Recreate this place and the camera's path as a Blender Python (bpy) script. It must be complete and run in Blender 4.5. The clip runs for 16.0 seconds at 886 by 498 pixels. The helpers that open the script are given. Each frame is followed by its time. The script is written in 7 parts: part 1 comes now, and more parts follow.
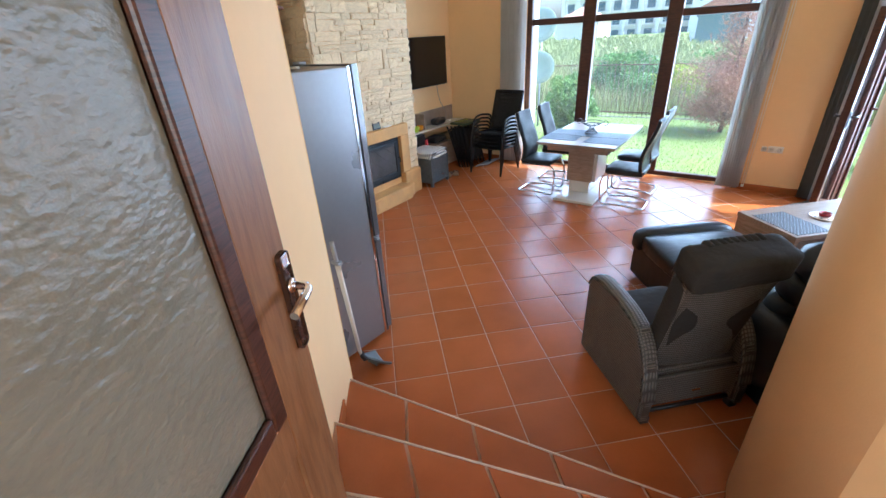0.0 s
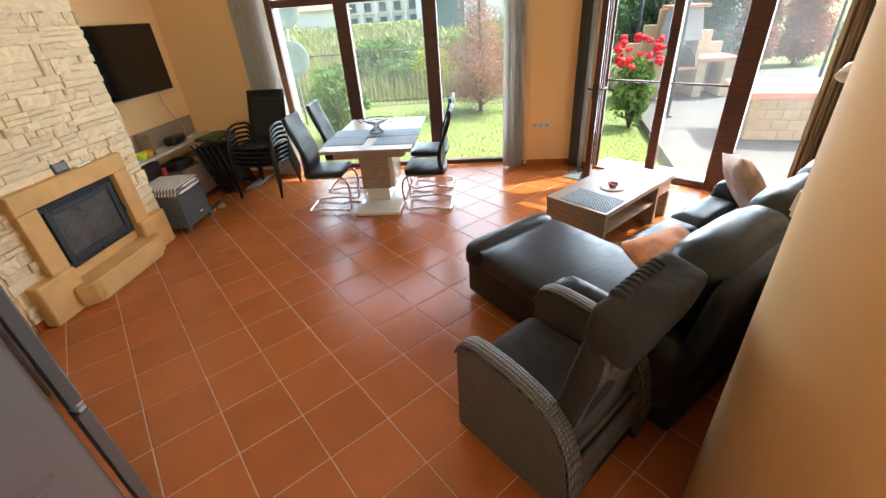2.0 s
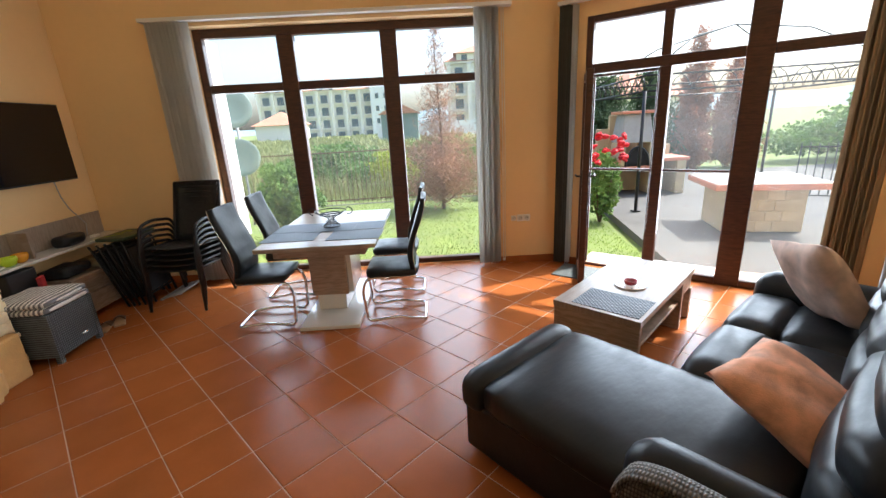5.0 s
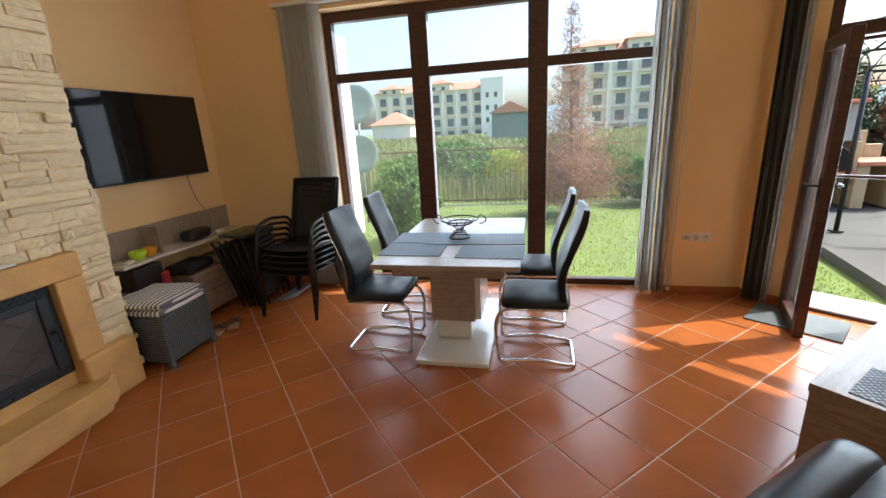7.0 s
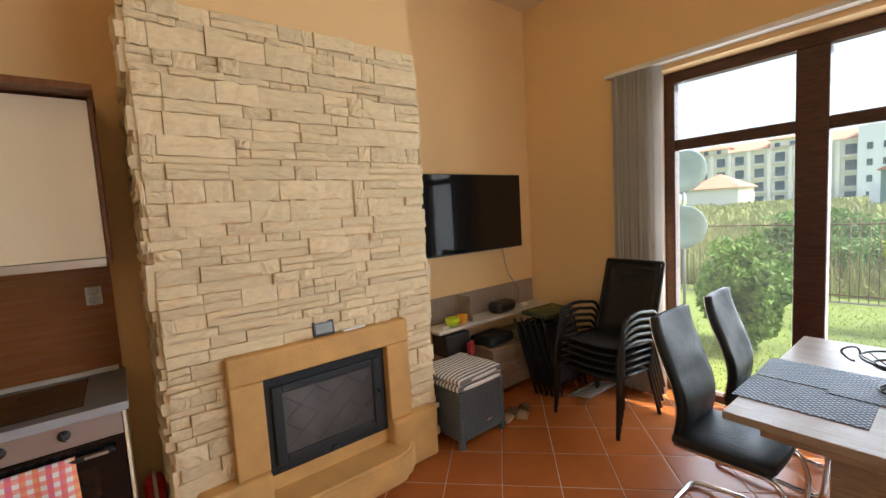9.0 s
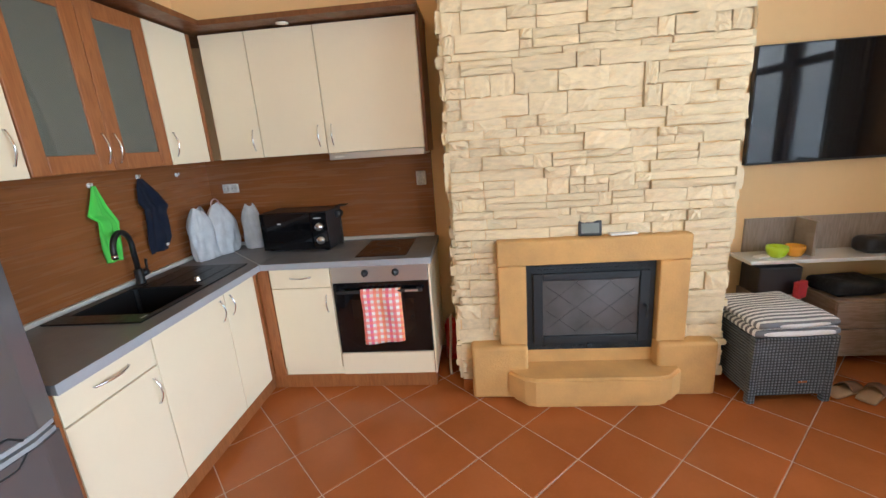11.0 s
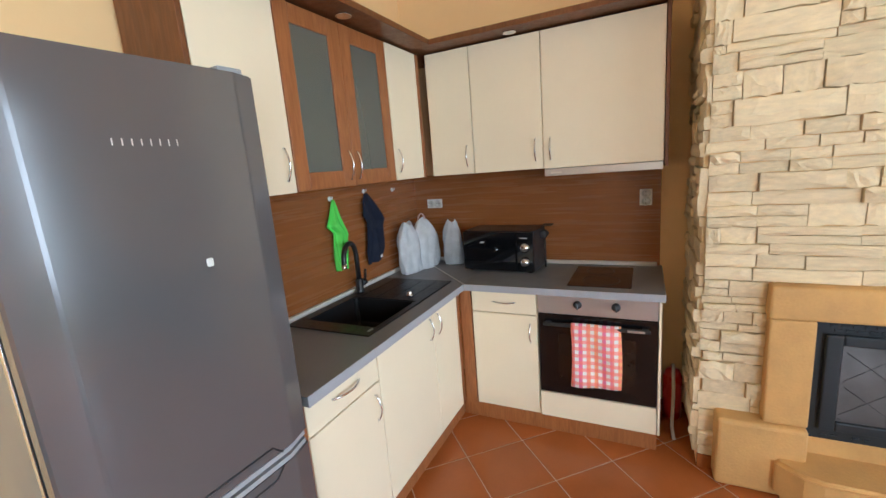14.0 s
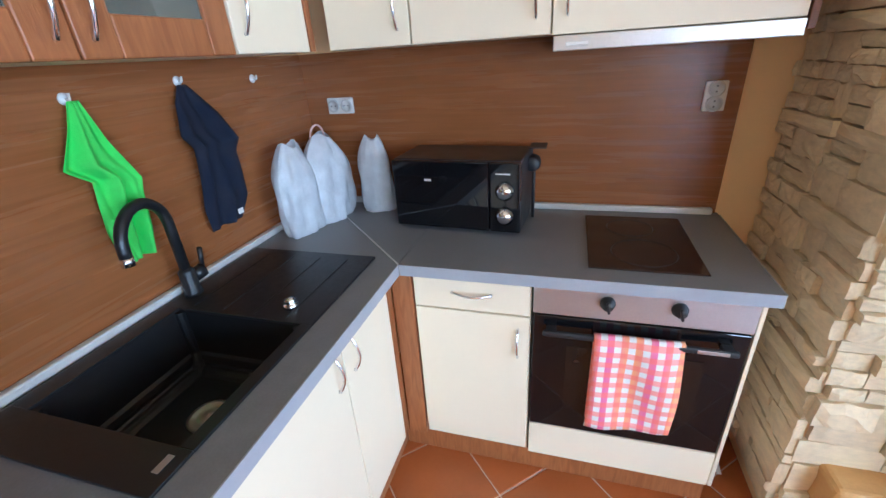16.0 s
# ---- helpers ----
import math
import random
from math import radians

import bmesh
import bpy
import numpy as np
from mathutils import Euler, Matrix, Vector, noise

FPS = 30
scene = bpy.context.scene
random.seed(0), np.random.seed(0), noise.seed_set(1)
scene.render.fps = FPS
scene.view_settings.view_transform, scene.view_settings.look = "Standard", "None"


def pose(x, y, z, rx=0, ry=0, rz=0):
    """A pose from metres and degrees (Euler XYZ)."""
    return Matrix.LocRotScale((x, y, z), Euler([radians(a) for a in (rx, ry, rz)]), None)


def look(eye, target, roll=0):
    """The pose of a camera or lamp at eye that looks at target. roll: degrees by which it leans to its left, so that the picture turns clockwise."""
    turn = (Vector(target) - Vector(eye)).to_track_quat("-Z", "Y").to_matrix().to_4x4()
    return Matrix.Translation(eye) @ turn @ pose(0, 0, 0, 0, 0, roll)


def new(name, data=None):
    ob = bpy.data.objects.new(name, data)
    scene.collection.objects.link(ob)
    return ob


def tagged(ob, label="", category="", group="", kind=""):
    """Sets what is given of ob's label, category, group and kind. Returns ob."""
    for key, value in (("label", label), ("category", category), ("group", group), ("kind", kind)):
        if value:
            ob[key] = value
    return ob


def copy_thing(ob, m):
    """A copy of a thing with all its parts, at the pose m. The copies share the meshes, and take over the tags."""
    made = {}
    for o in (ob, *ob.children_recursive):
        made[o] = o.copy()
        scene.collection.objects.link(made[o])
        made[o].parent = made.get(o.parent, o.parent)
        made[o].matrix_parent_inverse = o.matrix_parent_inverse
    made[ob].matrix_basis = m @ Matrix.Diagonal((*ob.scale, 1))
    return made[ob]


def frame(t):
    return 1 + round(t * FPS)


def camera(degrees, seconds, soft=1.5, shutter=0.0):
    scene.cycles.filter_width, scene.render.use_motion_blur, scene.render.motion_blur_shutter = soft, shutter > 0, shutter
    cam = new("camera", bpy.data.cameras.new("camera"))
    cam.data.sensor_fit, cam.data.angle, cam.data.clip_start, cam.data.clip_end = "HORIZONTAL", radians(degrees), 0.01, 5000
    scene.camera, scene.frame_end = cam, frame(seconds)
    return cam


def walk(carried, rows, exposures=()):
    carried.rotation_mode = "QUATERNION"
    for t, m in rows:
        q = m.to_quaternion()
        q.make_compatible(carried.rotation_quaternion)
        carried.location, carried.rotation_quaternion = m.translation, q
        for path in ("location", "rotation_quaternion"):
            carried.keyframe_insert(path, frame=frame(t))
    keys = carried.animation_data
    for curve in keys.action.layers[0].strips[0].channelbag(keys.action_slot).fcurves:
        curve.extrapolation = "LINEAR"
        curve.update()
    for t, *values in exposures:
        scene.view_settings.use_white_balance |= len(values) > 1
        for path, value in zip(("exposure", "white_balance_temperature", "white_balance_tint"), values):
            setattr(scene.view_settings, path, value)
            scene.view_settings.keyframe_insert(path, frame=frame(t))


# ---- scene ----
cam = camera(93.7, 16.0)
PATH = [
    (0, (0.085, 0.127, 1.947), (-0.976, 1.558, 1.037), -3.4),
    (0.5, (0.03, 0.371, 1.897), (-0.852, 1.905, 0.965), -4.8),
    (1, (-0.073, 0.632, 1.896), (-0.861, 2.196, 0.93), -4.6),
    (1.5, (-0.255, 0.822, 1.929), (-0.73, 2.478, 0.913), -2.8),
    (2, (-0.366, 1.022, 1.887), (-0.555, 2.744, 0.887), -4.2),
    (2.5, (-0.413, 1.131, 1.875), (-0.452, 2.885, 0.916), -4.4),
    (3.2, (-0.389, 1.365, 1.754), (-0.221, 3.15, 0.867), -2.9),
    (5.3, (-0.597, 1.963, 1.541), (-0.636, 3.882, 0.981), -2.5),
    (5.5, (-0.614, 2.032, 1.515), (-0.694, 3.941, 0.923), -2.1),
    (6, (-0.761, 2.247, 1.528), (-0.823, 4.167, 0.971), -2.5),
    (6.5, (-0.874, 2.416, 1.541), (-0.993, 4.337, 0.998), -3.1),
    (7, (-0.941, 2.613, 1.534), (-1.379, 4.485, 0.982), -3.2),
    (7.5, (-0.995, 2.773, 1.553), (-1.808, 4.519, 1.012), -2.9),
    (8, (-1.085, 2.904, 1.57), (-2.162, 4.524, 1.107), -3.3),
    (8.5, (-1.271, 2.994, 1.62), (-2.599, 4.458, 1.315), -3.4),
    (8.7, (-1.344, 2.998, 1.635), (-2.772, 4.378, 1.394), -3.4),
    (10.8, (-1.294, 3.307, 1.547), (-3.247, 3.269, 1.12), -3.9),
    (11, (-1.299, 3.286, 1.542), (-3.225, 3.105, 1.037), -4.1),
    (11.5, (-1.279, 3.223, 1.509), (-3.084, 2.666, 0.853), -2.8),
    (12, (-1.25, 3.185, 1.477), (-2.927, 2.403, 0.717), -1.9),
    (12.5, (-1.238, 3.15, 1.498), (-2.902, 2.211, 0.907), -2.4),
    (13, (-1.26, 3.113, 1.582), (-2.969, 2.106, 1.33), -3.2),
    (13.5, (-1.332, 3.0, 1.609), (-3.1, 2.079, 1.446), -4.1),
    (14, (-1.474, 2.893, 1.563), (-3.232, 2.019, 1.181), -4.6),
    (14.5, (-1.763, 2.816, 1.523), (-3.478, 1.904, 1.049), -5.4),
    (15, (-2.042, 2.734, 1.529), (-3.804, 1.999, 0.932), -4.7),
    (15.5, (-2.323, 2.536, 1.53), (-4.155, 2.191, 0.807), -4.4),
    (16, (-2.546, 2.434, 1.487), (-4.27, 1.888, 0.634), -3.9),
]
EXPOSURES = [(0, 2.2, 4650, 5), (0.5, 2.15, 4400, 4), (1.0, 2.1, 4650, 3), (1.5, 2.1, 5200, 4), (2.0, 2.1, 5800, 5), (3.2, 1.94, 6050, 5),
             (5.3, 1.6, 5700, 7), (7.0, 1.42, 5700, 6), (8.7, 1.60, 6100, 9), (10.8, 2.33, 5450, 6), (12.5, 2.36, 5350, 5), (13.0, 2.08, 5600, 6),
             (13.5, 2.06, 5700, 6), (14.0, 2.33, 5400, 4), (14.5, 2.42, 5400, 4), (15.5, 2.62, 5200, 5), (16, 2.78, 4600, 5)]
walk(cam, [(t, look(eye, target, roll)) for t, eye, target, roll in PATH], EXPOSURES)


# ---------------------------------------------------------------- world, sun
SUN_TO = Vector((0.942, 0.335, 0.0)).normalized() * math.cos(radians(52.5)) + Vector((0, 0, math.sin(radians(52.5))))
world = bpy.data.worlds.new("world")
scene.world = world
world.use_nodes = True
wn = world.node_tree
sky = wn.nodes.new("ShaderNodeTexSky")
sky.sky_type = "NISHITA"
sky.sun_disc = False
sky.sun_elevation = radians(52.5)
sky.sun_rotation = math.atan2(SUN_TO.x, SUN_TO.y)
sky.dust_density = 5.0
sky.air_density = 1.2
wn.links.new(sky.outputs[0], wn.nodes["Background"].inputs[0])
wn.nodes["Background"].inputs[1].default_value = 0.15
sun = new("sun", bpy.data.lights.new("sun", "SUN"))
sun.data.energy = 2.8
sun.data.angle = radians(0.6)
sun.data.color = (1.0, 0.93, 0.82)
sun.matrix_world = look(SUN_TO * 50, (0, 0, 0))


def opening_lamp(name, power, w, h, m, color=(0.90, 0.96, 1.0)):
    """An area lamp that fills an opening: the sky's light through a window, and the assumed hall light."""
    o = new(name, bpy.data.lights.new(name, "AREA"))
    o.data.shape, o.data.size, o.data.size_y = "RECTANGLE", w, h
    o.data.energy, o.data.color = power, color
    o.matrix_world = m


opening_lamp("window_skylight", 35.0, 2.95, 2.2, look((-1.415, 6.95, 1.42), (-1.415, 2.95, 0.55)))
opening_lamp("door_skylight", 40.0, 2.02, 2.1, pose(1.03, 6.25, 0, 0, 0, -37.5) @ look((1.015, 0.30, 1.35), (1.015, -3.70, 0.65)))
# Hall opening is unseen; this warm lamp is added to brighten the stair wall.
opening_lamp("assumed_hall_light", 11.0, 1.2, 1.25, pose(0, 0, 0, 0, 0, 39.5) @ look((0.25, -1.83, 1.925), (0.25, 5, 1.925)), (1.0, 0.91, 0.72))


# ---------------------------------------------------------------- materials
def mat(name, color, rough=0.5, metal=0.0, var=0.08, scale=6.0, bump=0.0, bump_scale=60.0, per_object=0.0, coat=0.0,
        stretch=(1, 1, 1), sheen=0.0, fine=0.05, spec=0.5, rvar=0.2):
    """A surface with colour variation at two scales, roughness variation and fine relief, in real-world size."""
    m = bpy.data.materials.new(name)
    m.use_nodes = True
    nt = m.node_tree
    n, l = nt.nodes, nt.links
    p = n["Principled BSDF"]
    p.inputs["Metallic"].default_value = metal
    p.inputs["Coat Weight"].default_value = coat
    p.inputs["Sheen Weight"].default_value = sheen
    p.inputs["Specular IOR Level"].default_value = spec
    tc = n.new("ShaderNodeTexCoord")
    mp = n.new("ShaderNodeMapping")
    mp.inputs["Scale"].default_value = stretch
    l.new(tc.outputs["Object"], mp.inputs[0])
    a = n.new("ShaderNodeTexNoise")
    a.inputs["Scale"].default_value = scale
    a.inputs["Detail"].default_value = 4
    b = n.new("ShaderNodeTexNoise")
    b.inputs["Scale"].default_value = scale * 14
    b.inputs["Detail"].default_value = 3
    vec = mp.outputs[0]
    if per_object:
        oi = n.new("ShaderNodeObjectInfo")
        add = n.new("ShaderNodeVectorMath")
        add.operation = "ADD"
        mul = n.new("ShaderNodeMath")
        mul.operation = "MULTIPLY"
        mul.inputs[1].default_value = 37.0
        l.new(oi.outputs["Random"], mul.inputs[0])
        l.new(mp.outputs[0], add.inputs[0])
        l.new(mul.outputs[0], add.inputs[1])
        vec = add.outputs[0]
    l.new(vec, a.inputs[0])
    l.new(vec, b.inputs[0])
    ma = n.new("ShaderNodeMath")
    ma.operation = "MULTIPLY_ADD"
    ma.inputs[1].default_value = 2 * var * 1.6
    ma.inputs[2].default_value = 1 - var * 1.6
    l.new(a.outputs[0], ma.inputs[0])
    mb = n.new("ShaderNodeMath")
    mb.operation = "MULTIPLY_ADD"
    mb.inputs[1].default_value = 2 * fine
    l.new(b.outputs[0], mb.inputs[0])
    sub = n.new("ShaderNodeMath")
    sub.operation = "SUBTRACT"
    sub.inputs[1].default_value = fine
    l.new(ma.outputs[0], sub.inputs[0])
    l.new(sub.outputs[0], mb.inputs[2])
    val = mb.outputs[0]
    if per_object:
        mo = n.new("ShaderNodeMath")
        mo.operation = "MULTIPLY_ADD"
        mo.inputs[1].default_value = 2 * per_object
        l.new(oi.outputs["Random"], mo.inputs[0])
        s2 = n.new("ShaderNodeMath")
        s2.operation = "SUBTRACT"
        s2.inputs[1].default_value = per_object
        l.new(val, s2.inputs[0])
        l.new(s2.outputs[0], mo.inputs[2])
        val = mo.outputs[0]
    vm = n.new("ShaderNodeVectorMath")
    vm.operation = "SCALE"
    vm.inputs[0].default_value = color
    l.new(val, vm.inputs["Scale"])
    l.new(vm.outputs[0], p.inputs["Base Color"])
    r = n.new("ShaderNodeMapRange")
    r.inputs[1].default_value, r.inputs[2].default_value = 0.3, 0.7
    r.inputs[3].default_value, r.inputs[4].default_value = max(0.02, rough * (1 - rvar)), min(1.0, rough * (1 + rvar))
    l.new(a.outputs[0], r.inputs[0])
    l.new(r.outputs[0], p.inputs["Roughness"])
    if bump:
        c = n.new("ShaderNodeTexNoise")
        c.inputs["Scale"].default_value = bump_scale
        c.inputs["Detail"].default_value = 3
        l.new(vec, c.inputs[0])
        bp = n.new("ShaderNodeBump")
        bp.inputs["Strength"].default_value = bump
        bp.inputs["Distance"].default_value = 0.01
        l.new(c.outputs[0], bp.inputs["Height"])
        l.new(bp.outputs[0], p.inputs["Normal"])
    return m


def weave(name, color, dark, su, sv, rough=0.6, bump=0.8, axis="XZ", turn=0.0):
    """Woven strands: two crossed waves give light and dark squares and their relief."""
    m = mat(name, color, rough, var=0.15, scale=9)
    n, l = m.node_tree.nodes, m.node_tree.links
    p = n["Principled BSDF"]
    tc = n.new("ShaderNodeTexCoord")
    mt = n.new("ShaderNodeMapping")
    mt.inputs["Rotation"].default_value = (0, 0, turn)
    l.new(tc.outputs["Object"], mt.inputs[0])
    w = []
    for direction, sc in ((axis[0], su), (axis[1], sv)):
        t = n.new("ShaderNodeTexWave")
        t.bands_direction = direction
        t.inputs["Scale"].default_value = sc
        t.inputs["Distortion"].default_value = 1.2
        t.inputs["Detail"].default_value = 1.0
        l.new(mt.outputs[0], t.inputs[0])
        w.append(t)
    mul = n.new("ShaderNodeMath")
    mul.operation = "MULTIPLY"
    l.new(w[0].outputs["Fac"], mul.inputs[0])
    l.new(w[1].outputs["Fac"], mul.inputs[1])
    mx = n.new("ShaderNodeMix")
    mx.data_type = "RGBA"
    mx.inputs["A"].default_value = (*dark, 1)
    ramp = n.new("ShaderNodeMapRange")
    ramp.inputs[1].default_value, ramp.inputs[2].default_value = 0.02, 0.45
    l.new(mul.outputs[0], ramp.inputs[0])
    l.new(ramp.outputs[0], mx.inputs["Factor"])
    old = p.inputs["Base Color"].links[0].from_socket
    l.new(old, mx.inputs["B"])
    l.new(mx.outputs["Result"], p.inputs["Base Color"])
    bp = n.new("ShaderNodeBump")
    bp.inputs["Strength"].default_value = bump
    bp.inputs["Distance"].default_value = 0.006
    l.new(mul.outputs[0], bp.inputs["Height"])
    l.new(bp.outputs[0], p.inputs["Normal"])
    return m


def checks(name, c0, c1, c2, size, axes=(0, 2), alt=None):
    """Woven checks: stripes of two colours crossing over a light ground."""
    m = mat(name, c0, 0.85, var=0.05, scale=30, bump=0.2, bump_scale=400)
    n, l = m.node_tree.nodes, m.node_tree.links
    p = n["Principled BSDF"]
    old = p.inputs["Base Color"].links[0].from_socket
    tc = n.new("ShaderNodeTexCoord")
    sp = n.new("ShaderNodeSeparateXYZ")
    l.new(tc.outputs["Object"], sp.inputs[0])
    for ax, col in zip(axes, (c1, c2)):
        md = n.new("ShaderNodeMath")
        md.operation = "PINGPONG"
        md.inputs[1].default_value = size
        l.new(sp.outputs[ax], md.inputs[0])
        gt = n.new("ShaderNodeMath")
        gt.operation = "GREATER_THAN"
        gt.inputs[1].default_value = size * 0.5
        l.new(md.outputs[0], gt.inputs[0])
        f = n.new("ShaderNodeMath")
        f.operation = "MULTIPLY"
        f.inputs[1].default_value = 0.80 if ax == axes[0] else 0.70
        l.new(gt.outputs[0], f.inputs[0])
        mx = n.new("ShaderNodeMix")
        mx.data_type = "RGBA"
        mx.inputs["B"].default_value = (*col, 1)
        if alt and ax == axes[0]:
            w = n.new("ShaderNodeTexWave")
            w.bands_direction = "XYZ"[ax]
            w.inputs["Scale"].default_value = 2.3
            w.inputs["Phase Offset"].default_value = 0.4
            l.new(tc.outputs["Object"], w.inputs[0])
            two = n.new("ShaderNodeMix")
            two.data_type = "RGBA"
            two.inputs["A"].default_value = (*col, 1)
            two.inputs["B"].default_value = (*alt, 1)
            l.new(w.outputs["Fac"], two.inputs["Factor"])
            l.new(two.outputs["Result"], mx.inputs["B"])
        l.new(f.outputs[0], mx.inputs["Factor"])
        l.new(old, mx.inputs["A"])
        old = mx.outputs["Result"]
    l.new(old, p.inputs["Base Color"])
    return m


def wood(name, c_dark, c_light, rough=0.4, scale=3.0, stretch=(1, 1, 12), coat=0.0, twist=1.2):
    """Grained wood or wood print: long streaks between two tones."""
    m = mat(name, c_light, rough, var=0.05, scale=scale, stretch=stretch, coat=coat, bump=0.08, bump_scale=40)
    n, l = m.node_tree.nodes, m.node_tree.links
    p = n["Principled BSDF"]
    old = p.inputs["Base Color"].links[0].from_socket
    tc = n.new("ShaderNodeTexCoord")
    mp = n.new("ShaderNodeMapping")
    mp.inputs["Scale"].default_value = stretch
    l.new(tc.outputs["Object"], mp.inputs[0])
    t = n.new("ShaderNodeTexNoise")
    t.inputs["Scale"].default_value = scale * 2.3
    t.inputs["Detail"].default_value = 6
    t.inputs["Distortion"].default_value = twist
    l.new(mp.outputs[0], t.inputs[0])
    r = n.new("ShaderNodeMapRange")
    r.inputs[1].default_value, r.inputs[2].default_value = 0.36, 0.62
    l.new(t.outputs[0], r.inputs[0])
    mx = n.new("ShaderNodeMix")
    mx.data_type = "RGBA"
    mx.inputs["A"].default_value = (*c_dark, 1)
    l.new(old, mx.inputs["B"])
    l.new(r.outputs[0], mx.inputs["Factor"])
    l.new(mx.outputs["Result"], p.inputs["Base Color"])
    return m


def glass(name, tint=(1, 1, 1), rough=0.0, body=0.0, gain=1.0, dust=0.0):
    """Clear pane: see-through with a mirror gloss; body adds a frosted white part, dust a thin bright film."""
    m = bpy.data.materials.new(name)
    m.use_nodes = True
    n, l = m.node_tree.nodes, m.node_tree.links
    n.remove(n["Principled BSDF"])
    tr = n.new("ShaderNodeBsdfTransparent")
    tr.inputs[0].default_value = (*tint, 1)
    gl = n.new("ShaderNodeBsdfGlossy")
    gl.inputs["Roughness"].default_value = rough
    fr = n.new("ShaderNodeFresnel")
    fr.inputs[0].default_value = 1.45
    mu = n.new("ShaderNodeMath")
    mu.operation = "MULTIPLY"
    mu.inputs[1].default_value = gain
    l.new(fr.outputs[0], mu.inputs[0])
    mx = n.new("ShaderNodeMixShader")
    l.new(mu.outputs[0], mx.inputs[0])
    l.new(tr.outputs[0], mx.inputs[1])
    l.new(gl.outputs[0], mx.inputs[2])
    out = mx.outputs[0]
    if body:
        df = n.new("ShaderNodeBsdfPrincipled")
        df.inputs["Base Color"].default_value = (*tint, 1)
        df.inputs["Roughness"].default_value = 0.35
        m2 = n.new("ShaderNodeMixShader")
        m2.inputs[0].default_value = body
        l.new(out, m2.inputs[1])
        l.new(df.outputs[0], m2.inputs[2])
        out = m2.outputs[0]
    if dust:
        tl = n.new("ShaderNodeBsdfTranslucent")
        tl.inputs[0].default_value = (0.85, 0.84, 0.80, 1)
        sm = n.new("ShaderNodeTexNoise")
        sm.inputs["Scale"].default_value = 1.8
        sm.inputs["Detail"].default_value = 5
        tc = n.new("ShaderNodeTexCoord")
        l.new(tc.outputs["Object"], sm.inputs[0])
        md = n.new("ShaderNodeMath")
        md.operation = "MULTIPLY"
        md.inputs[1].default_value = dust * 2
        l.new(sm.outputs[0], md.inputs[0])
        m3 = n.new("ShaderNodeMixShader")
        l.new(md.outputs[0], m3.inputs[0])
        l.new(out, m3.inputs[1])
        l.new(tl.outputs[0], m3.inputs[2])
        out = m3.outputs[0]
    l.new(out, n["Material Output"].inputs[0])
    return m


PLASTER = mat("plaster", (0.84, 0.58, 0.29), 0.75, var=0.05, scale=1.3, bump=0.06, bump_scale=120, fine=0.02)
CEIL = mat("ceiling_paint", (0.80, 0.67, 0.47), 0.8, var=0.03, scale=1.0)
TILE = mat("terracotta_tile", (0.365, 0.108, 0.027), 0.25, var=0.13, scale=4.5, bump=0.02, bump_scale=12, per_object=0.07, fine=0.05, spec=0.38, rvar=0.06)
GROUT = mat("grout", (0.52, 0.345, 0.24), 0.85, var=0.15, scale=8)
NOSING = mat("step_trim", (0.75, 0.62, 0.50), 0.4, var=0.05)
FRAMEWOOD = wood("dark_window_wood", (0.035, 0.013, 0.008), (0.085, 0.032, 0.018), 0.35, 4)
DOORWOOD = wood("brown_door_wood", (0.17, 0.076, 0.027), (0.24, 0.115, 0.042), 0.4, 3, stretch=(9, 9, 1), twist=0.4)
PANE = glass("window_glass", gain=0.8, dust=0.007)
DOORPANE = glass("dusty_door_glass", gain=0.8, dust=0.010)
FROST = mat("frosted_glass", (0.20, 0.188, 0.145), 0.34, var=0.12, scale=4, bump=0.5, bump_scale=34, stretch=(1, 1, 1.5))
STONE = mat("split_stone", (0.81, 0.665, 0.425), 0.85, var=0.13, scale=5, bump=0.35, bump_scale=34, per_object=0.09, fine=0.08)
SANDSTONE = mat("sandstone", (0.62, 0.365, 0.125), 0.7, var=0.18, scale=6, bump=0.25, bump_scale=90)
IRON = mat("cast_iron", (0.034, 0.040, 0.046), 0.5, metal=0.5, var=0.15, scale=12, bump=0.1)
BLACKGLASS = mat("black_glass", (0.006, 0.006, 0.007), 0.05, var=0.02)
FIREGLASS = mat("sooty_glass", (0.09, 0.09, 0.09), 0.13, var=0.5, scale=4)
CHROME = mat("chrome", (0.78, 0.78, 0.80), 0.13, metal=1.0, var=0.03)
STEEL = mat("brushed_steel", (0.62, 0.61, 0.60), 0.36, metal=0.85, var=0.05, stretch=(1, 20, 20), bump=0.03, bump_scale=200)
FRIDGE = mat("grey_fridge_steel", (0.185, 0.182, 0.190), 0.17, metal=0.5, var=0.02, scale=1.5, fine=0.01)
FRIDGESIDE = mat("grey_fridge_side", (0.30, 0.31, 0.33), 0.30, metal=0.55, var=0.03, scale=2)
GREYPLASTIC = mat("grey_plastic", (0.34, 0.35, 0.37), 0.45, var=0.05)
DARKPLASTIC = mat("dark_plastic", (0.02, 0.02, 0.022), 0.4, var=0.08)
WHITEPLASTIC = mat("white_plastic", (0.78, 0.76, 0.72), 0.4, var=0.03)
CREAM = mat("cream_laminate", (0.87, 0.755, 0.55), 0.42, var=0.03, scale=3, fine=0.01)
CHERRY = wood("cherry_wood", (0.27, 0.095, 0.028), (0.36, 0.135, 0.042), 0.4, 3, stretch=(9, 9, 1))
DARKCHERRY = wood("dark_cherry_wood", (0.135, 0.048, 0.015), (0.19, 0.070, 0.022), 0.4, 3, stretch=(9, 9, 1))
SPLASH = wood("brown_splashback", (0.245, 0.088, 0.024), (0.298, 0.111, 0.034), 0.26, 1.7, stretch=(1, 1, 26), twist=0.35)
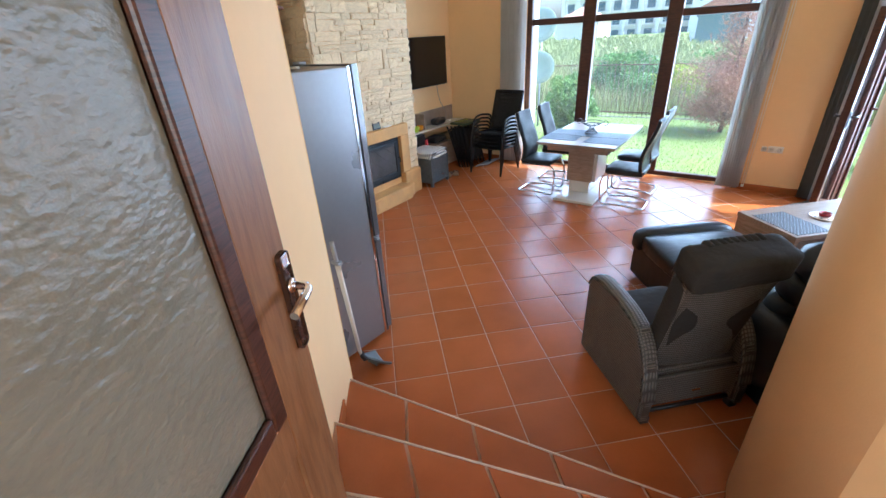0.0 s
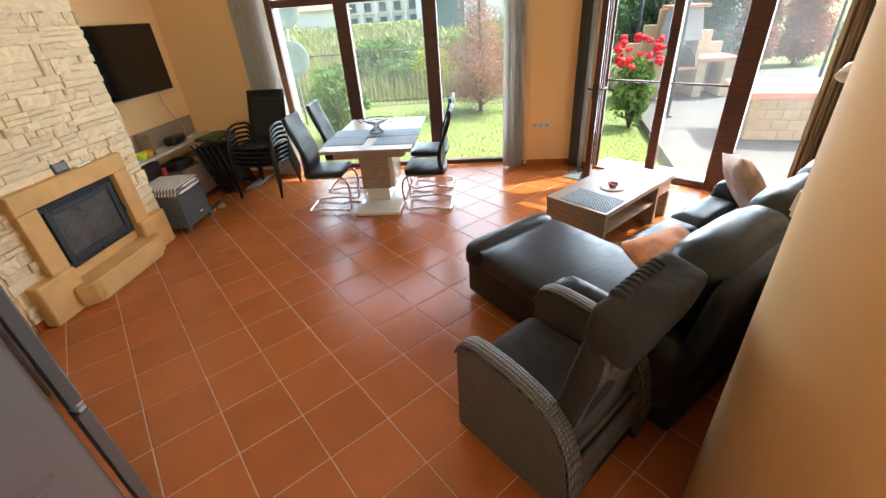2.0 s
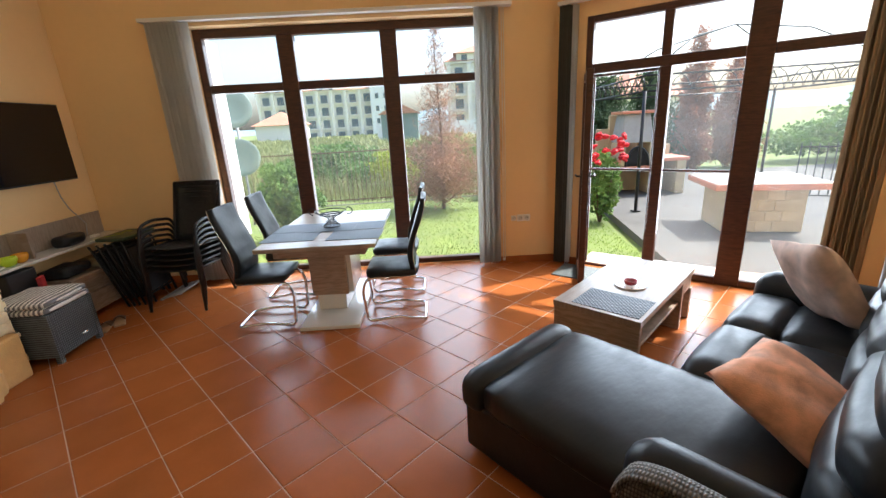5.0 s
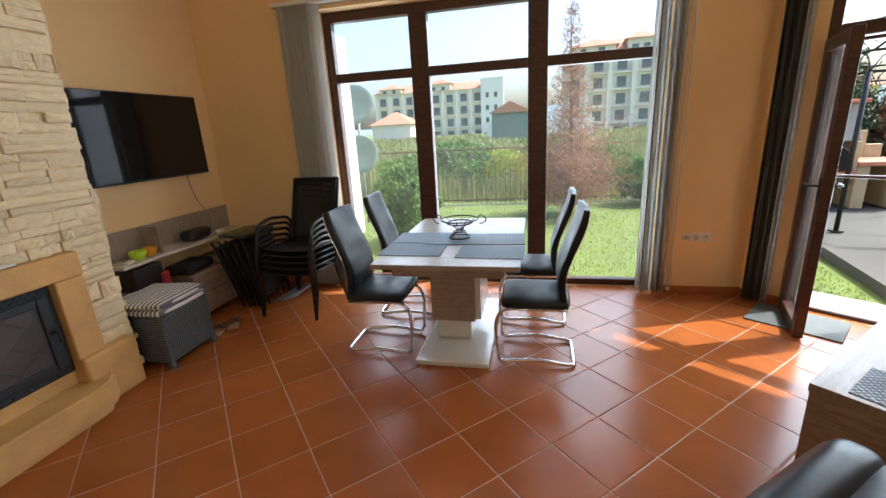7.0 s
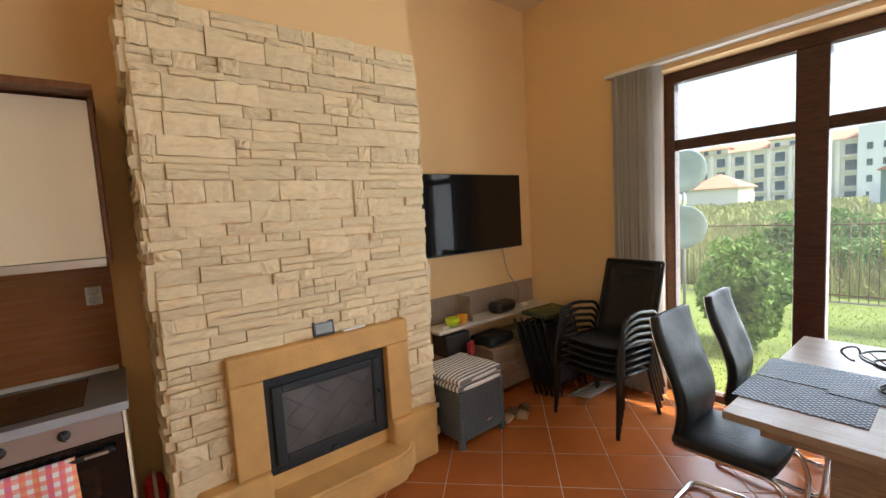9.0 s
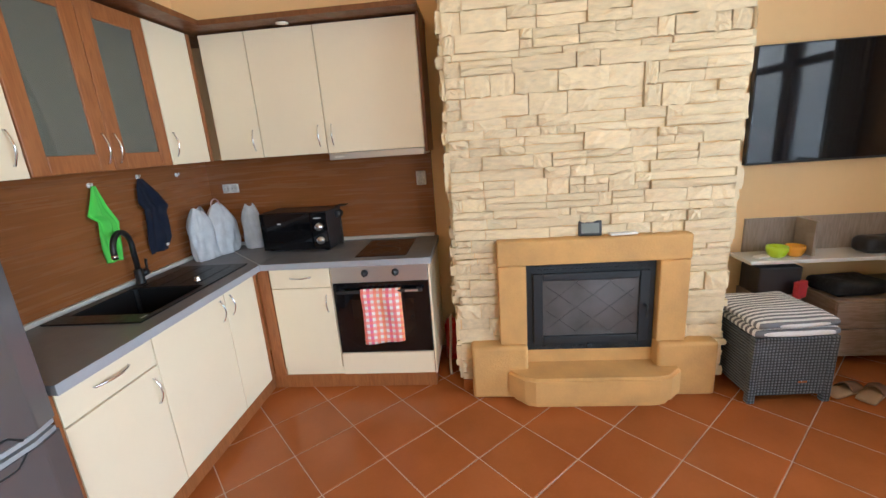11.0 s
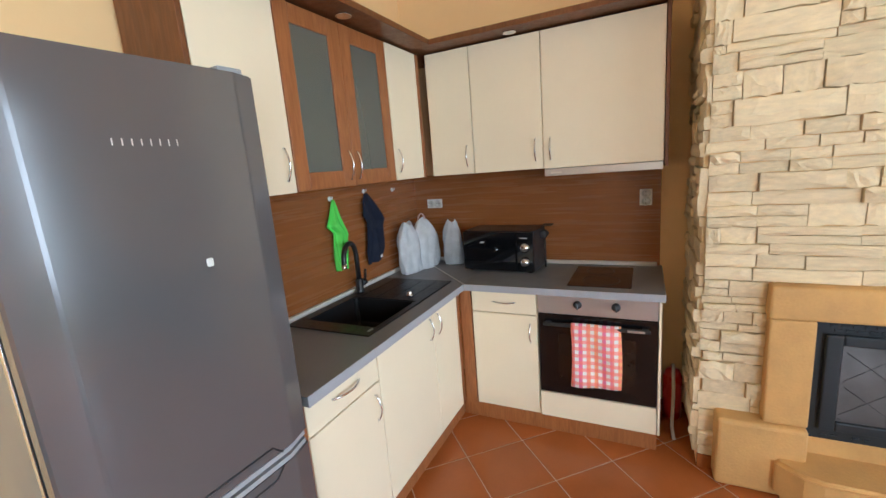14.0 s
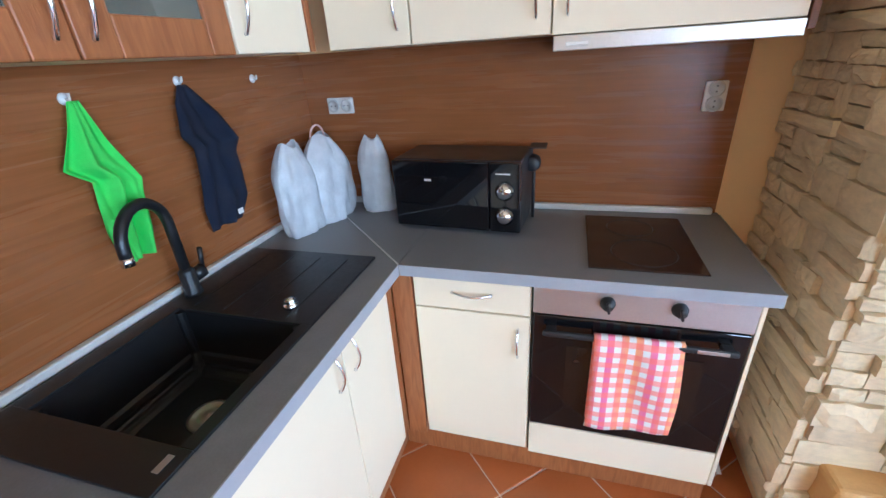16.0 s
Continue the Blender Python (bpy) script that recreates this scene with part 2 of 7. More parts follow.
WORKTOP = mat("grey_worktop", (0.19, 0.19, 0.196), 0.40, var=0.12, scale=14, fine=0.12)
WORKEDGE = mat("worktop_edge", (0.36, 0.37, 0.40), 0.4, var=0.05)
SINKBLACK = mat("black_granite_sink", (0.012, 0.012, 0.013), 0.38, var=0.2, scale=60, bump=0.05, bump_scale=300)
LEATHER = mat("black_leather", (0.013, 0.016, 0.020), 0.38, var=0.12, scale=7, bump=0.16, bump_scale=14, stretch=(1, 2.2, 1.6), spec=0.32)
CHAIRLEATHER = mat("black_chair_leather", (0.013, 0.016, 0.019), 0.46, var=0.12, scale=9, bump=0.14, bump_scale=50, spec=0.33)
MESHBLACK = mat("black_textile_mesh", (0.012, 0.013, 0.015), 0.7, var=0.1, scale=40, bump=0.2, bump_scale=500)
BLACKPAINT = mat("black_metal_paint", (0.012, 0.012, 0.013), 0.4, metal=0.2, var=0.1)
WICKER = weave("grey_wicker", (0.165, 0.145, 0.118), (0.045, 0.038, 0.032), 34, 20, axis="YZ")
WICKERBACK = weave("grey_wicker_back", (0.165, 0.145, 0.118), (0.045, 0.038, 0.032), 34, 20, axis="XZ")
WICKERTOP = weave("pale_wicker_band", (0.185, 0.168, 0.145), (0.060, 0.054, 0.046), 30, 17, axis="YX")
DARKWICKER = weave("dark_wicker", (0.17, 0.19, 0.205), (0.035, 0.04, 0.044), 18, 18, axis="YZ")
CUSHION = mat("charcoal_fabric", (0.030, 0.027, 0.024), 0.9, var=0.2, scale=8, bump=0.5, bump_scale=22, stretch=(1, 1, 2), spec=0.25)
OAK = wood("grey_oak_print", (0.27, 0.21, 0.165), (0.345, 0.28, 0.225), 0.38, 3, stretch=(1, 9, 1))
OAKV = wood("grey_oak_print_upright", (0.27, 0.195, 0.14), (0.40, 0.30, 0.23), 0.4, 3, stretch=(1, 1, 8))
WHITEGLOSS = mat("white_gloss_board", (0.74, 0.71, 0.66), 0.14, var=0.03, coat=0.3)
PLACEMAT = weave("blue_placemat", (0.26, 0.33, 0.43), (0.035, 0.05, 0.085), 17, 17, axis="XY", bump=0.5, turn=0.785)
DARKMAT = weave("grey_table_mat", (0.22, 0.25, 0.29), (0.05, 0.06, 0.075), 15, 15, axis="XY", bump=0.5, turn=0.785)
def cloth_through(m, k=0.5):
    """Lets light shine through a thin fabric."""
    n, l = m.node_tree.nodes, m.node_tree.links
    p = n["Principled BSDF"]
    t = n.new("ShaderNodeBsdfTranslucent")
    l.new(p.inputs["Base Color"].links[0].from_socket, t.inputs[0])
    x = n.new("ShaderNodeMixShader")
    x.inputs[0].default_value = k
    l.new(p.outputs[0], x.inputs[1])
    l.new(t.outputs[0], x.inputs[2])
    l.new(x.outputs[0], n["Material Output"].inputs[0])
    return m


BLIND = mat("blind_fabric", (0.74, 0.73, 0.70), 0.8, var=0.04, bump=0.1, bump_scale=300)
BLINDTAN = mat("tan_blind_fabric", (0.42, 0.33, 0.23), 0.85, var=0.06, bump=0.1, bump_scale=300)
cloth_through(BLIND, 0.6)
cloth_through(BLINDTAN, 0.4)
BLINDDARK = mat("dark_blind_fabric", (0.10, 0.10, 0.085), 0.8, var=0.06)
PILLOWF = mat("pale_pink_pillow", (0.62, 0.46, 0.39), 0.9, var=0.4, scale=11, bump=0.2, bump_scale=200)
PILLOWO = mat("peach_pillow", (0.74, 0.38, 0.24), 0.9, var=0.5, scale=13, bump=0.2, bump_scale=200)
STRIPED = checks("striped_cushion", (0.80, 0.78, 0.76), (0.03, 0.035, 0.06), (0.80, 0.78, 0.76), 0.0165, axes=(0,))
TOWELCHECK = checks("checked_towel", (0.90, 0.85, 0.82), (0.80, 0.02, 0.26), (0.93, 0.20, 0.16), 0.0195, axes=(1, 2), alt=(0.95, 0.30, 0.02))
GREENCLOTH = mat("green_cloth", (0.15, 0.66, 0.085), 0.95, var=0.12, scale=12, bump=0.4, bump_scale=300)
NAVYCLOTH = mat("navy_cloth", (0.006, 0.009, 0.024), 0.95, var=0.15, scale=12, bump=0.4, bump_scale=300)
BAG = cloth_through(mat("plastic_bag", (0.78, 0.80, 0.83), 0.22, var=0.15, scale=18, bump=0.7, bump_scale=26), 0.35)
GRASS = mat("lawn", (0.125, 0.165, 0.032), 0.95, var=0.30, scale=2.0, bump=0.6, bump_scale=60, fine=0.2)
PAVING = mat("pale_paving", (0.50, 0.48, 0.45), 0.8, var=0.12, scale=2.5, per_object=0.06, bump=0.1)
CONCRETE = mat("concrete_kerb", (0.092, 0.087, 0.077), 0.9, var=0.25, scale=3)
EXTWHITE = mat("white_render", (0.72, 0.72, 0.70), 0.8, var=0.03)
BEIGE = mat("beige_render", (0.76, 0.71, 0.61), 0.85, var=0.06, scale=0.3)
ROOFTILE = mat("terracotta_roof", (0.45, 0.20, 0.12), 0.8, var=0.2, scale=2.0)
BRICKTOP = mat("terracotta_slab", (0.50, 0.20, 0.12), 0.7, var=0.15, scale=6)
YELLOWSTONE = mat("yellow_stone", (0.45, 0.36, 0.22), 0.85, var=0.15, scale=5, per_object=0.08, bump=0.2)
LEAFGREEN = mat("green_leaves", (0.125, 0.215, 0.050), 0.7, var=0.45, scale=3, fine=0.2)
LEAFLIME = mat("lime_leaves", (0.30, 0.36, 0.03), 0.7, var=0.4, scale=3, fine=0.2)
LEAFDARK = mat("dark_conifer_leaves", (0.075, 0.11, 0.05), 0.8, var=0.45, scale=2, fine=0.2)
LEAFRED = mat("red_brown_needles", (0.36, 0.150, 0.085), 0.9, var=0.45, scale=2, fine=0.2)
LEAFBROWN = mat("brown_needles", (0.33, 0.185, 0.12), 0.9, var=0.45, scale=2, fine=0.2)
PETAL = cloth_through(mat("red_petals", (0.62, 0.015, 0.03), 0.6, var=0.3, scale=20), 0.3)
for _m in (LEAFGREEN, LEAFLIME, LEAFDARK, LEAFBROWN, LEAFRED):
    cloth_through(_m, 0.35)
RUST = mat("rusty_brown_iron", (0.13, 0.062, 0.036), 0.7, var=0.3, scale=14)
BARK = mat("bark", (0.10, 0.07, 0.05), 0.95, var=0.3, scale=9, bump=0.6, bump_scale=30)
DARKPANE = mat("far_window", (0.09, 0.12, 0.13), 0.25, var=0.1)


# ---------------------------------------------------------------- mesh helpers
def box(bm, c, s, bev=0.0, m=None, seg=2):
    """A box of size s about c, with bevelled edges; m turns it first."""
    t = Matrix.Translation(c) @ (m or Matrix()) @ Matrix.Diagonal((*s, 1))
    g = bmesh.ops.create_cube(bm, size=1, matrix=t)["verts"]
    if bev:
        e = {x for v in g for x in v.link_edges}
        bmesh.ops.bevel(bm, geom=list(e), offset=bev, segments=seg, affect="EDGES", profile=0.5)
    return bm


def span(bm, lo, hi, bev=0.0, seg=2):
    return box(bm, [(a + b) / 2 for a, b in zip(lo, hi)], [b - a for a, b in zip(lo, hi)], bev, seg=seg)


def soft(bm, c, s, r, n=8, puff=0.0, m=None, lump=0.0):
    """A padded block: rounded by r, swollen by puff, with uneven lumps."""
    tmp = bmesh.new()
    bmesh.ops.create_cube(tmp, size=1)
    bmesh.ops.subdivide_edges(tmp, edges=tmp.edges[:], cuts=n, use_grid_fill=True)
    h = Vector(s) / 2
    inner = Vector([max(a - r, 0.0) for a in h])
    for v in tmp.verts:
        p = Vector([v.co[i] * 2 * h[i] for i in range(3)])
        u = [p[i] / h[i] for i in range(3)]
        q = Vector([max(-inner[i], min(inner[i], p[i])) for i in range(3)])
        d = p - q
        if d.length > 1e-6:
            p = q + d.normalized() * r
        if puff:
            f = [(1 - u[i] ** 2) for i in range(3)]
            k = [f[1] * f[2], f[0] * f[2], f[0] * f[1]]
            p += Vector([puff * u[i] * abs(u[i]) * k[i] for i in range(3)])
        if lump:
            w = Vector(noise.noise_vector(p * 6 + Vector(c) * 3)) * lump
            p += w
        v.co = p
    tmp.transform(Matrix.Translation(c) @ (m or Matrix()))
    for f in tmp.faces:
        f.smooth = True
    me = bpy.data.meshes.new("tmp")
    tmp.to_mesh(me)
    tmp.free()
    bm.from_mesh(me)
    bpy.data.meshes.remove(me)
    return bm


def tube(bm, pts, r, n=8, closed=False, taper=None):
    """A round bar swept along points."""
    P = [Vector(p) for p in pts]
    rings = []
    up = Vector((0, 0, 1))
    N = len(P)
    prev = None
    for i, p in enumerate(P):
        a = P[i - 1] if (i or closed) else P[0]
        b = P[(i + 1) % N] if (i < N - 1 or closed) else P[-1]
        d = (b - a).normalized()
        if prev is None:
            s = d.cross(up)
            if s.length < 0.05:
                s = d.cross(Vector((1, 0, 0)))
        else:
            s = prev - d * prev.dot(d)
        s.normalize()
        prev = s
        o = d.cross(s)
        rr = r * (taper[i] if taper else 1)
        rings.append([bm.verts.new(p + (s * math.cos(k * math.tau / n) + o * math.sin(k * math.tau / n)) * rr) for k in range(n)])
    for i in range(N if closed else N - 1):
        A, B = rings[i], rings[(i + 1) % N]
        for k in range(n):
            f = bm.faces.new((A[k], A[(k + 1) % n], B[(k + 1) % n], B[k]))
            f.smooth = True
    if not closed:
        bm.faces.new(rings[0][::-1])
        bm.faces.new(rings[-1])
    return bm


def arc(pts, r, n=5):
    """Points of a bent line with its corners rounded."""
    P = [Vector(p) for p in pts]
    out = [P[0]]
    for a, b, c in zip(P, P[1:], P[2:]):
        k = min(r, (a - b).length * 0.49, (c - b).length * 0.49)
        p, q = b + (a - b).normalized() * k, b + (c - b).normalized() * k
        for i in range(n + 1):
            t = i / n
            out.append(p * (1 - t) ** 2 + b * 2 * t * (1 - t) + q * t * t)
    return out + [P[-1]]


def lathe(bm, prof, n=24, m=None):
    """A turned shape from (radius, height) pairs."""
    m = m or Matrix()
    rings = [[bm.verts.new(m @ Vector((r * math.cos(k * math.tau / n), r * math.sin(k * math.tau / n), z))) for k in range(n)] for r, z in prof]
    for A, B in zip(rings, rings[1:]):
        for k in range(n):
            f = bm.faces.new((A[k], A[(k + 1) % n], B[(k + 1) % n], B[k]))
            f.smooth = True
    bm.faces.new(rings[0][::-1])
    bm.faces.new(rings[-1])
    return bm


def slab(bm, poly, z0, z1):
    """A flat plate of any outline between two heights."""
    lo = [bm.verts.new((x, y, z0)) for x, y in poly]
    hi = [bm.verts.new((x, y, z1)) for x, y in poly]
    bm.faces.new(lo[::-1])
    bm.faces.new(hi)
    for i in range(len(poly)):
        j = (i + 1) % len(poly)
        bm.faces.new((lo[i], lo[j], hi[j], hi[i]))
    bmesh.ops.recalc_face_normals(bm, faces=bm.faces[:])
    return bm


def sheet(bm, f, nu, nv, thick=0.0):
    """A cloth-like surface f(u, v), given thickness."""
    g = [[bm.verts.new(f(i / nu, j / nv)) for j in range(nv + 1)] for i in range(nu + 1)]
    fs = []
    for i in range(nu):
        for j in range(nv):
            q = bm.faces.new((g[i][j], g[i + 1][j], g[i + 1][j + 1], g[i][j + 1]))
            q.smooth = True
            fs.append(q)
    if thick:
        bmesh.ops.recalc_face_normals(bm, faces=fs)
        bmesh.ops.solidify(bm, geom=fs, thickness=thick)
    return bm


def mesh(name, bm, material, m=None):
    me = bpy.data.meshes.new(name)
    bm.to_mesh(me)
    bm.free()
    me.materials.append(material)
    ob = new(name, me)
    if m:
        ob.matrix_world = m
    return ob


def part(name, bm, material, parent, label=""):
    ob = mesh(name, bm, material)
    ob.parent = parent
    if label:
        ob["label"] = label
    return ob


def again(ob, parent, m=None):
    """One more object on the same mesh."""
    o = ob.copy()
    scene.collection.objects.link(o)
    o.parent = parent
    if m:
        o.matrix_basis = m
    return o


def thing(name, label, category, m=None, group="", kind=""):
    e = new(name)
    e.empty_display_size = 0.1
    if m:
        e.matrix_world = m
    return tagged(e, label, category, group, kind)


def solo(name, bm, material, label, category, m=None, group="", kind=""):
    return tagged(mesh(name, bm, material, m), label, category, group, kind)


B = bmesh.new


def frame_bars(bm, x0, x1, z0, z1, w, y0, y1, bev=0.006):
    """Four bars round an opening in the xz plane."""
    span(bm, (x0, y0, z0), (x0 + w, y1, z1), bev)
    span(bm, (x1 - w, y0, z0), (x1, y1, z1), bev)
    span(bm, (x0 + w, y0 + 0.001, z0), (x1 - w, y1 - 0.001, z0 + w), bev)
    span(bm, (x0 + w, y0 + 0.001, z1 - w), (x1 - w, y1 - 0.001, z1), bev)
    return bm

# ---------------------------------------------------------------- the room's frames of reference
DOORWALL = pose(1.03, 6.25, 0, 0, 0, -37.5)      # x along the terrace door wall, y outwards
DIAG = pose(0, 0, 0, 0, 0, 39.5)                 # x along the sofa and the stair's width, y into the room
CORNER = pose(0.164, 1.857, 0, 0, 0, 42)         # the rounded corner beside the steps
H = 3.6
GROUND = -0.20
PATIO = -0.11


def st(o, label, category):
    return tagged(o, label, category, kind="structure")


# walls
bm = B()
span(bm, (-4.53, 1.02, -0.2), (-4.23, 6.85, H))
st(mesh("wall_west", bm, PLASTER), "warm ochre plastered wall behind kitchen and television", "wall")
bm = B()
span(bm, (-4.53, 6.47, -0.2), (-2.92, 6.85, H))
span(bm, (-2.92, 6.47, 2.63), (0.09, 6.85, H))
span(bm, (-2.92, 6.60, -0.2), (0.09, 6.85, 0.005))
span(bm, (0.09, 6.47, -0.2), (0.80, 6.849, H))
st(mesh("wall_north", bm, PLASTER), "warm ochre plastered wall round the garden window", "wall")
bm = B()
span(bm, (-0.31, 0, -0.2), (-0.03, 0.19, H))
span(bm, (-0.03, 0.001, 2.50), (2.06, 0.19, H))
span(bm, (-0.03, 0.02, -0.2), (2.06, 0.19, 0.0))
span(bm, (2.06, 0, -0.2), (3.2, 0.19, H))
st(mesh("wall_east", bm, PLASTER, DOORWALL), "ochre plastered wall round the terrace door", "wall")
bm = B()
R = 0.60
bend, bx, by = [], 0.0, 0.0
for i in range(48):
    u = (i + 0.5) / 48
    turn = math.pi / 2 * (0.5 * u + 0.5 * u * u * (3 - 2 * u))
    bx, by = bx - math.cos(turn), by + math.sin(turn)
    bend.append((bx, by))
poly = [(4.2, 0), (R, 0)] + [(R - R * x / bx, R * y / by) for x, y in bend] + [(0, 2.4), (0.25, 2.4), (0.25, 0.25), (4.2, 0.25)]
slab(bm, [(x, -y) for x, y in poly], -0.2, H)
for f in bm.faces:
    f.smooth = abs(f.normal.z) < 0.5 and f.calc_area() < 0.3
st(mesh("wall_stair", bm, PLASTER, CORNER), "ochre plastered wall with a rounded corner beside the steps", "wall")
bm = B()
span(bm, (-4.23, 1.02, -0.2), (-1.547, 1.32, H))
st(mesh("wall_south", bm, PLASTER), "ochre plastered wall behind the fridge and sink", "wall")
bm = B()
box(bm, (-0.358 - 0.075, 1.0 - 0.80, 1.7), (0.15, 4.0, 3.8))
LEFT = mesh("wall_entry", bm, PLASTER, DIAG)
bm = LEFT.data
st(LEFT, "sunlit ochre plastered wall beside the entry steps", "wall")
# keep the entry wall from running past the corner of the kitchen wall
corner_y = -(-1.547) * 0.636 + 1.315 * 0.772
for v in LEFT.data.vertices:
    if v.co.y > 1.5:
        v.co.y = corner_y
bm = B()
span(bm, (-0.36, -0.16, 0.2), (-0.31, -0.04, H))
span(bm, (-0.31, -0.159, 2.53), (1.36, -0.041, H))
st(mesh("wall_hall", bm, PLASTER, DIAG), "ochre plastered wall round the inner door opening", "wall")
# unseen wall, with an assumed opening for the hall lamp
bm = B()
span(bm, (-0.60, -1.9, 0.2), (-0.35, -1.75, H))
span(bm, (0.85, -1.9, 0.2), (1.9, -1.75, H))
span(bm, (-0.35, -1.899, 0.2), (0.85, -1.751, 1.30))
span(bm, (-0.35, -1.899, 2.55), (0.85, -1.751, H))
span(bm, (1.75, -1.75, 0.2), (1.9, -0.95, H))
st(mesh("wall_back", bm, PLASTER, DIAG), "plain ochre wall closing the hall", "wall")
bm = B()
slab(bm, [(-4.6, 0.9), (-1.7, 0.9), (0.2, -2.6), (3.2, -0.6), (4.3, 4.9), (0.9, 7.0), (-4.6, 7.0)], H, H + 0.2)
st(mesh("ceiling", bm, CEIL), "pale ochre painted ceiling", "ceiling")
bm = B()
slab(bm, [(-4.5, 1.1), (-1.547, 1.1), (0.2, -2.4), (3.0, -0.4), (4.1, 4.8), (0.85, 6.75), (-4.5, 6.75)], -0.15, -0.0022)
FLOOR = st(mesh("floor", bm, GROUT), "terracotta tiled floor laid diagonally with pale joints", "floor")

# baseboards
for lo, hi, m in (((-0.13 + 0.22, 6.455, 0), (0.80, 6.47, 0.075), None), ((-4.23, 6.455, 0), (-2.92, 6.47, 0.075), None),
                  ((2.06, -0.015, 0), (3.0, 0, 0.075), DOORWALL), ((-0.31, -0.015, 0), (-0.03, 0, 0.075), DOORWALL),
                  ((R, 0, 0), (3.95, 0.015, 0.075), CORNER)):
    bm = B()
    span(bm, lo, hi, 0.003)
    st(mesh("baseboard", bm, TILE, m), "low terracotta tile skirting", "skirting")

# steps
WD = Vector((0.636, -0.772))
left_at = Vector((-1.547, 1.315))
noses = [((-1.53, 1.275), (0.86, 1.638), 0.15), ((-1.235, 0.935), (0.95, 1.545), 0.30), ((-0.875, 0.645), (1.02, 1.47), 0.45)]
back = [(0.20, -2.2), (2.6, 0.0)]
for i, (a, b, z) in enumerate(noses):
    nxt = noses[i + 1] if i < 2 else ((0.35, -0.86), (2.0, 0.5), 0)
    bm = B()
    slab(bm, [a, b, back[1], back[0]], z - 0.16, z - 0.012)
    step = st(mesh("step", bm, GROUT), "terracotta tiled step with a pale metal edge", "step")
    a2, b2, a3, b3 = Vector(a), Vector(b), Vector(nxt[0]), Vector(nxt[1])
    n = 6
    for k in range(n):
        t0, t1 = k / n + 0.004, (k + 1) / n - 0.004
        bm = B()
        d = (b2 - a2).normalized() * 0.0
        inn = 0.012
        q = [a2.lerp(b2, t0), a2.lerp(b2, t1), a3.lerp(b3, t1), a3.lerp(b3, t0)]
        q[0] = q[0].lerp(q[3], 0.03)
        q[1] = q[1].lerp(q[2], 0.03)
        slab(bm, [tuple(p) for p in q], z - 0.012, z)
        part("tread_tile", bm, TILE, step)
    bm = B()
    d3 = (b2 - a2).normalized()
    for k in range(n):
        p0, p1 = a2.lerp(b2, k / n + 0.004), a2.lerp(b2, (k + 1) / n - 0.004)
        nn = Vector((d3.y, -d3.x)) * -0.004
        slab(bm, [tuple(p0 + nn), tuple(p1 + nn), tuple(p1), tuple(p0)], z - 0.148, z - 0.014)
    part("riser", bm, TILE, step)
    bm = B()
    tube(bm, [(*a2, z - 0.001), (*b2, z - 0.001)], 0.005, 8)
    part("edge_trim", bm, NOSING, step, "pale metal step edge")
# stepped skirting on the entry wall
for z, y0, y1 in ((0.0, 1.72, 2.0), (0.15, 1.36, 1.72), (0.30, 1.02, 1.36), (0.45, 0.0, 1.02)):
    bm = B()
    span(bm, (-0.358, y0, z), (-0.346, y1 - 0.005, z + 0.085), 0.003)
    st(mesh("baseboard", bm, TILE, DIAG), "stepped terracotta skirting beside the steps", "skirting")


# ---------------------------------------------------------------- windows and terrace door
def bars(name, items, parent, material=FRAMEWOOD, label=""):
    for lo, hi in items:
        bm = B()
        span(bm, lo, hi, 0.008)
        part(name, bm, material, parent, label)


def panes(items, parent, material=PANE):
    for lo, hi in items:
        bm = B()
        span(bm, lo, hi)
        p = part("pane", bm, material, parent)
        p.visible_shadow = False


win = thing("window_1", "wide garden window in dark brown wooden frames, three bays with top lights", "window", kind="structure")
y0, y1 = 6.615, 6.705
bars("window_frame", [((-2.92, y0, 0.005), (-2.84, y1, 2.63)), ((0.01, y0, 0.005), (0.09, y1, 2.63)),
                      ((-2.84, y0 + .002, 2.545), (0.01, y1 - .002, 2.63)), ((-2.84, y0 + .002, 0.005), (0.01, y1 - .002, 0.065))], win)
bars("mullion", [((-2.085, y0 - .004, 0.066), (-1.915, y1 + .004, 2.544)), ((-1.025, y0 - .004, 0.066), (-0.855, y1 + .004, 2.544))], win)
bays = [(-2.84, -2.085), (-1.915, -1.025), (-0.855, 0.01)]
bars("transom", [((a, y0 + .003, 2.015), (b, y1 - .003, 2.10)) for a, b in bays], win)
panes([((a, 6.655, z0), (b, 6.661, z1)) for a, b in bays for z0, z1 in ((0.065, 2.015), (2.10, 2.545))], win)

door = thing("terrace_door", "dark brown wooden terrace door with fixed side lights and an open leaf", "door", DOORWALL, kind="structure")
v0, v1 = 0.004, 0.085
bars("door_frame", [((-0.03, v0, 0.0), (0.035, v1, 2.50)), ((1.27, v0, 0.0), (1.46, v1, 2.50)), ((1.99, v0, 0), (2.06, v1, 2.50)),
                    ((0.035, v0 + .002, 2.44), (1.27, v1 - .002, 2.50)), ((1.46, v0 + .002, 2.44), (1.99, v1 - .002, 2.50)),
                    ((0.035, v0 + .002, 1.985), (1.27, v1 - .002, 2.075)), ((1.46, v0 + .002, 1.985), (1.99, v1 - .002, 2.075)),
                    ((0.64, v0 - .002, 2.076), (0.72, v1 + .002, 2.439)), ((0.72, v0, 0.0), (1.27, v1 - .003, 0.07)),
                    ((1.46, v0, 0.0), (1.99, v1 - .003, 0.07)), ((0.035, v0 + .02, 0.0), (0.72, v1 - .02, 0.03))], door)
bars("door_post", [((0.64, v0 - .003, 0.03), (0.735, v1 + .003, 1.984))], door)
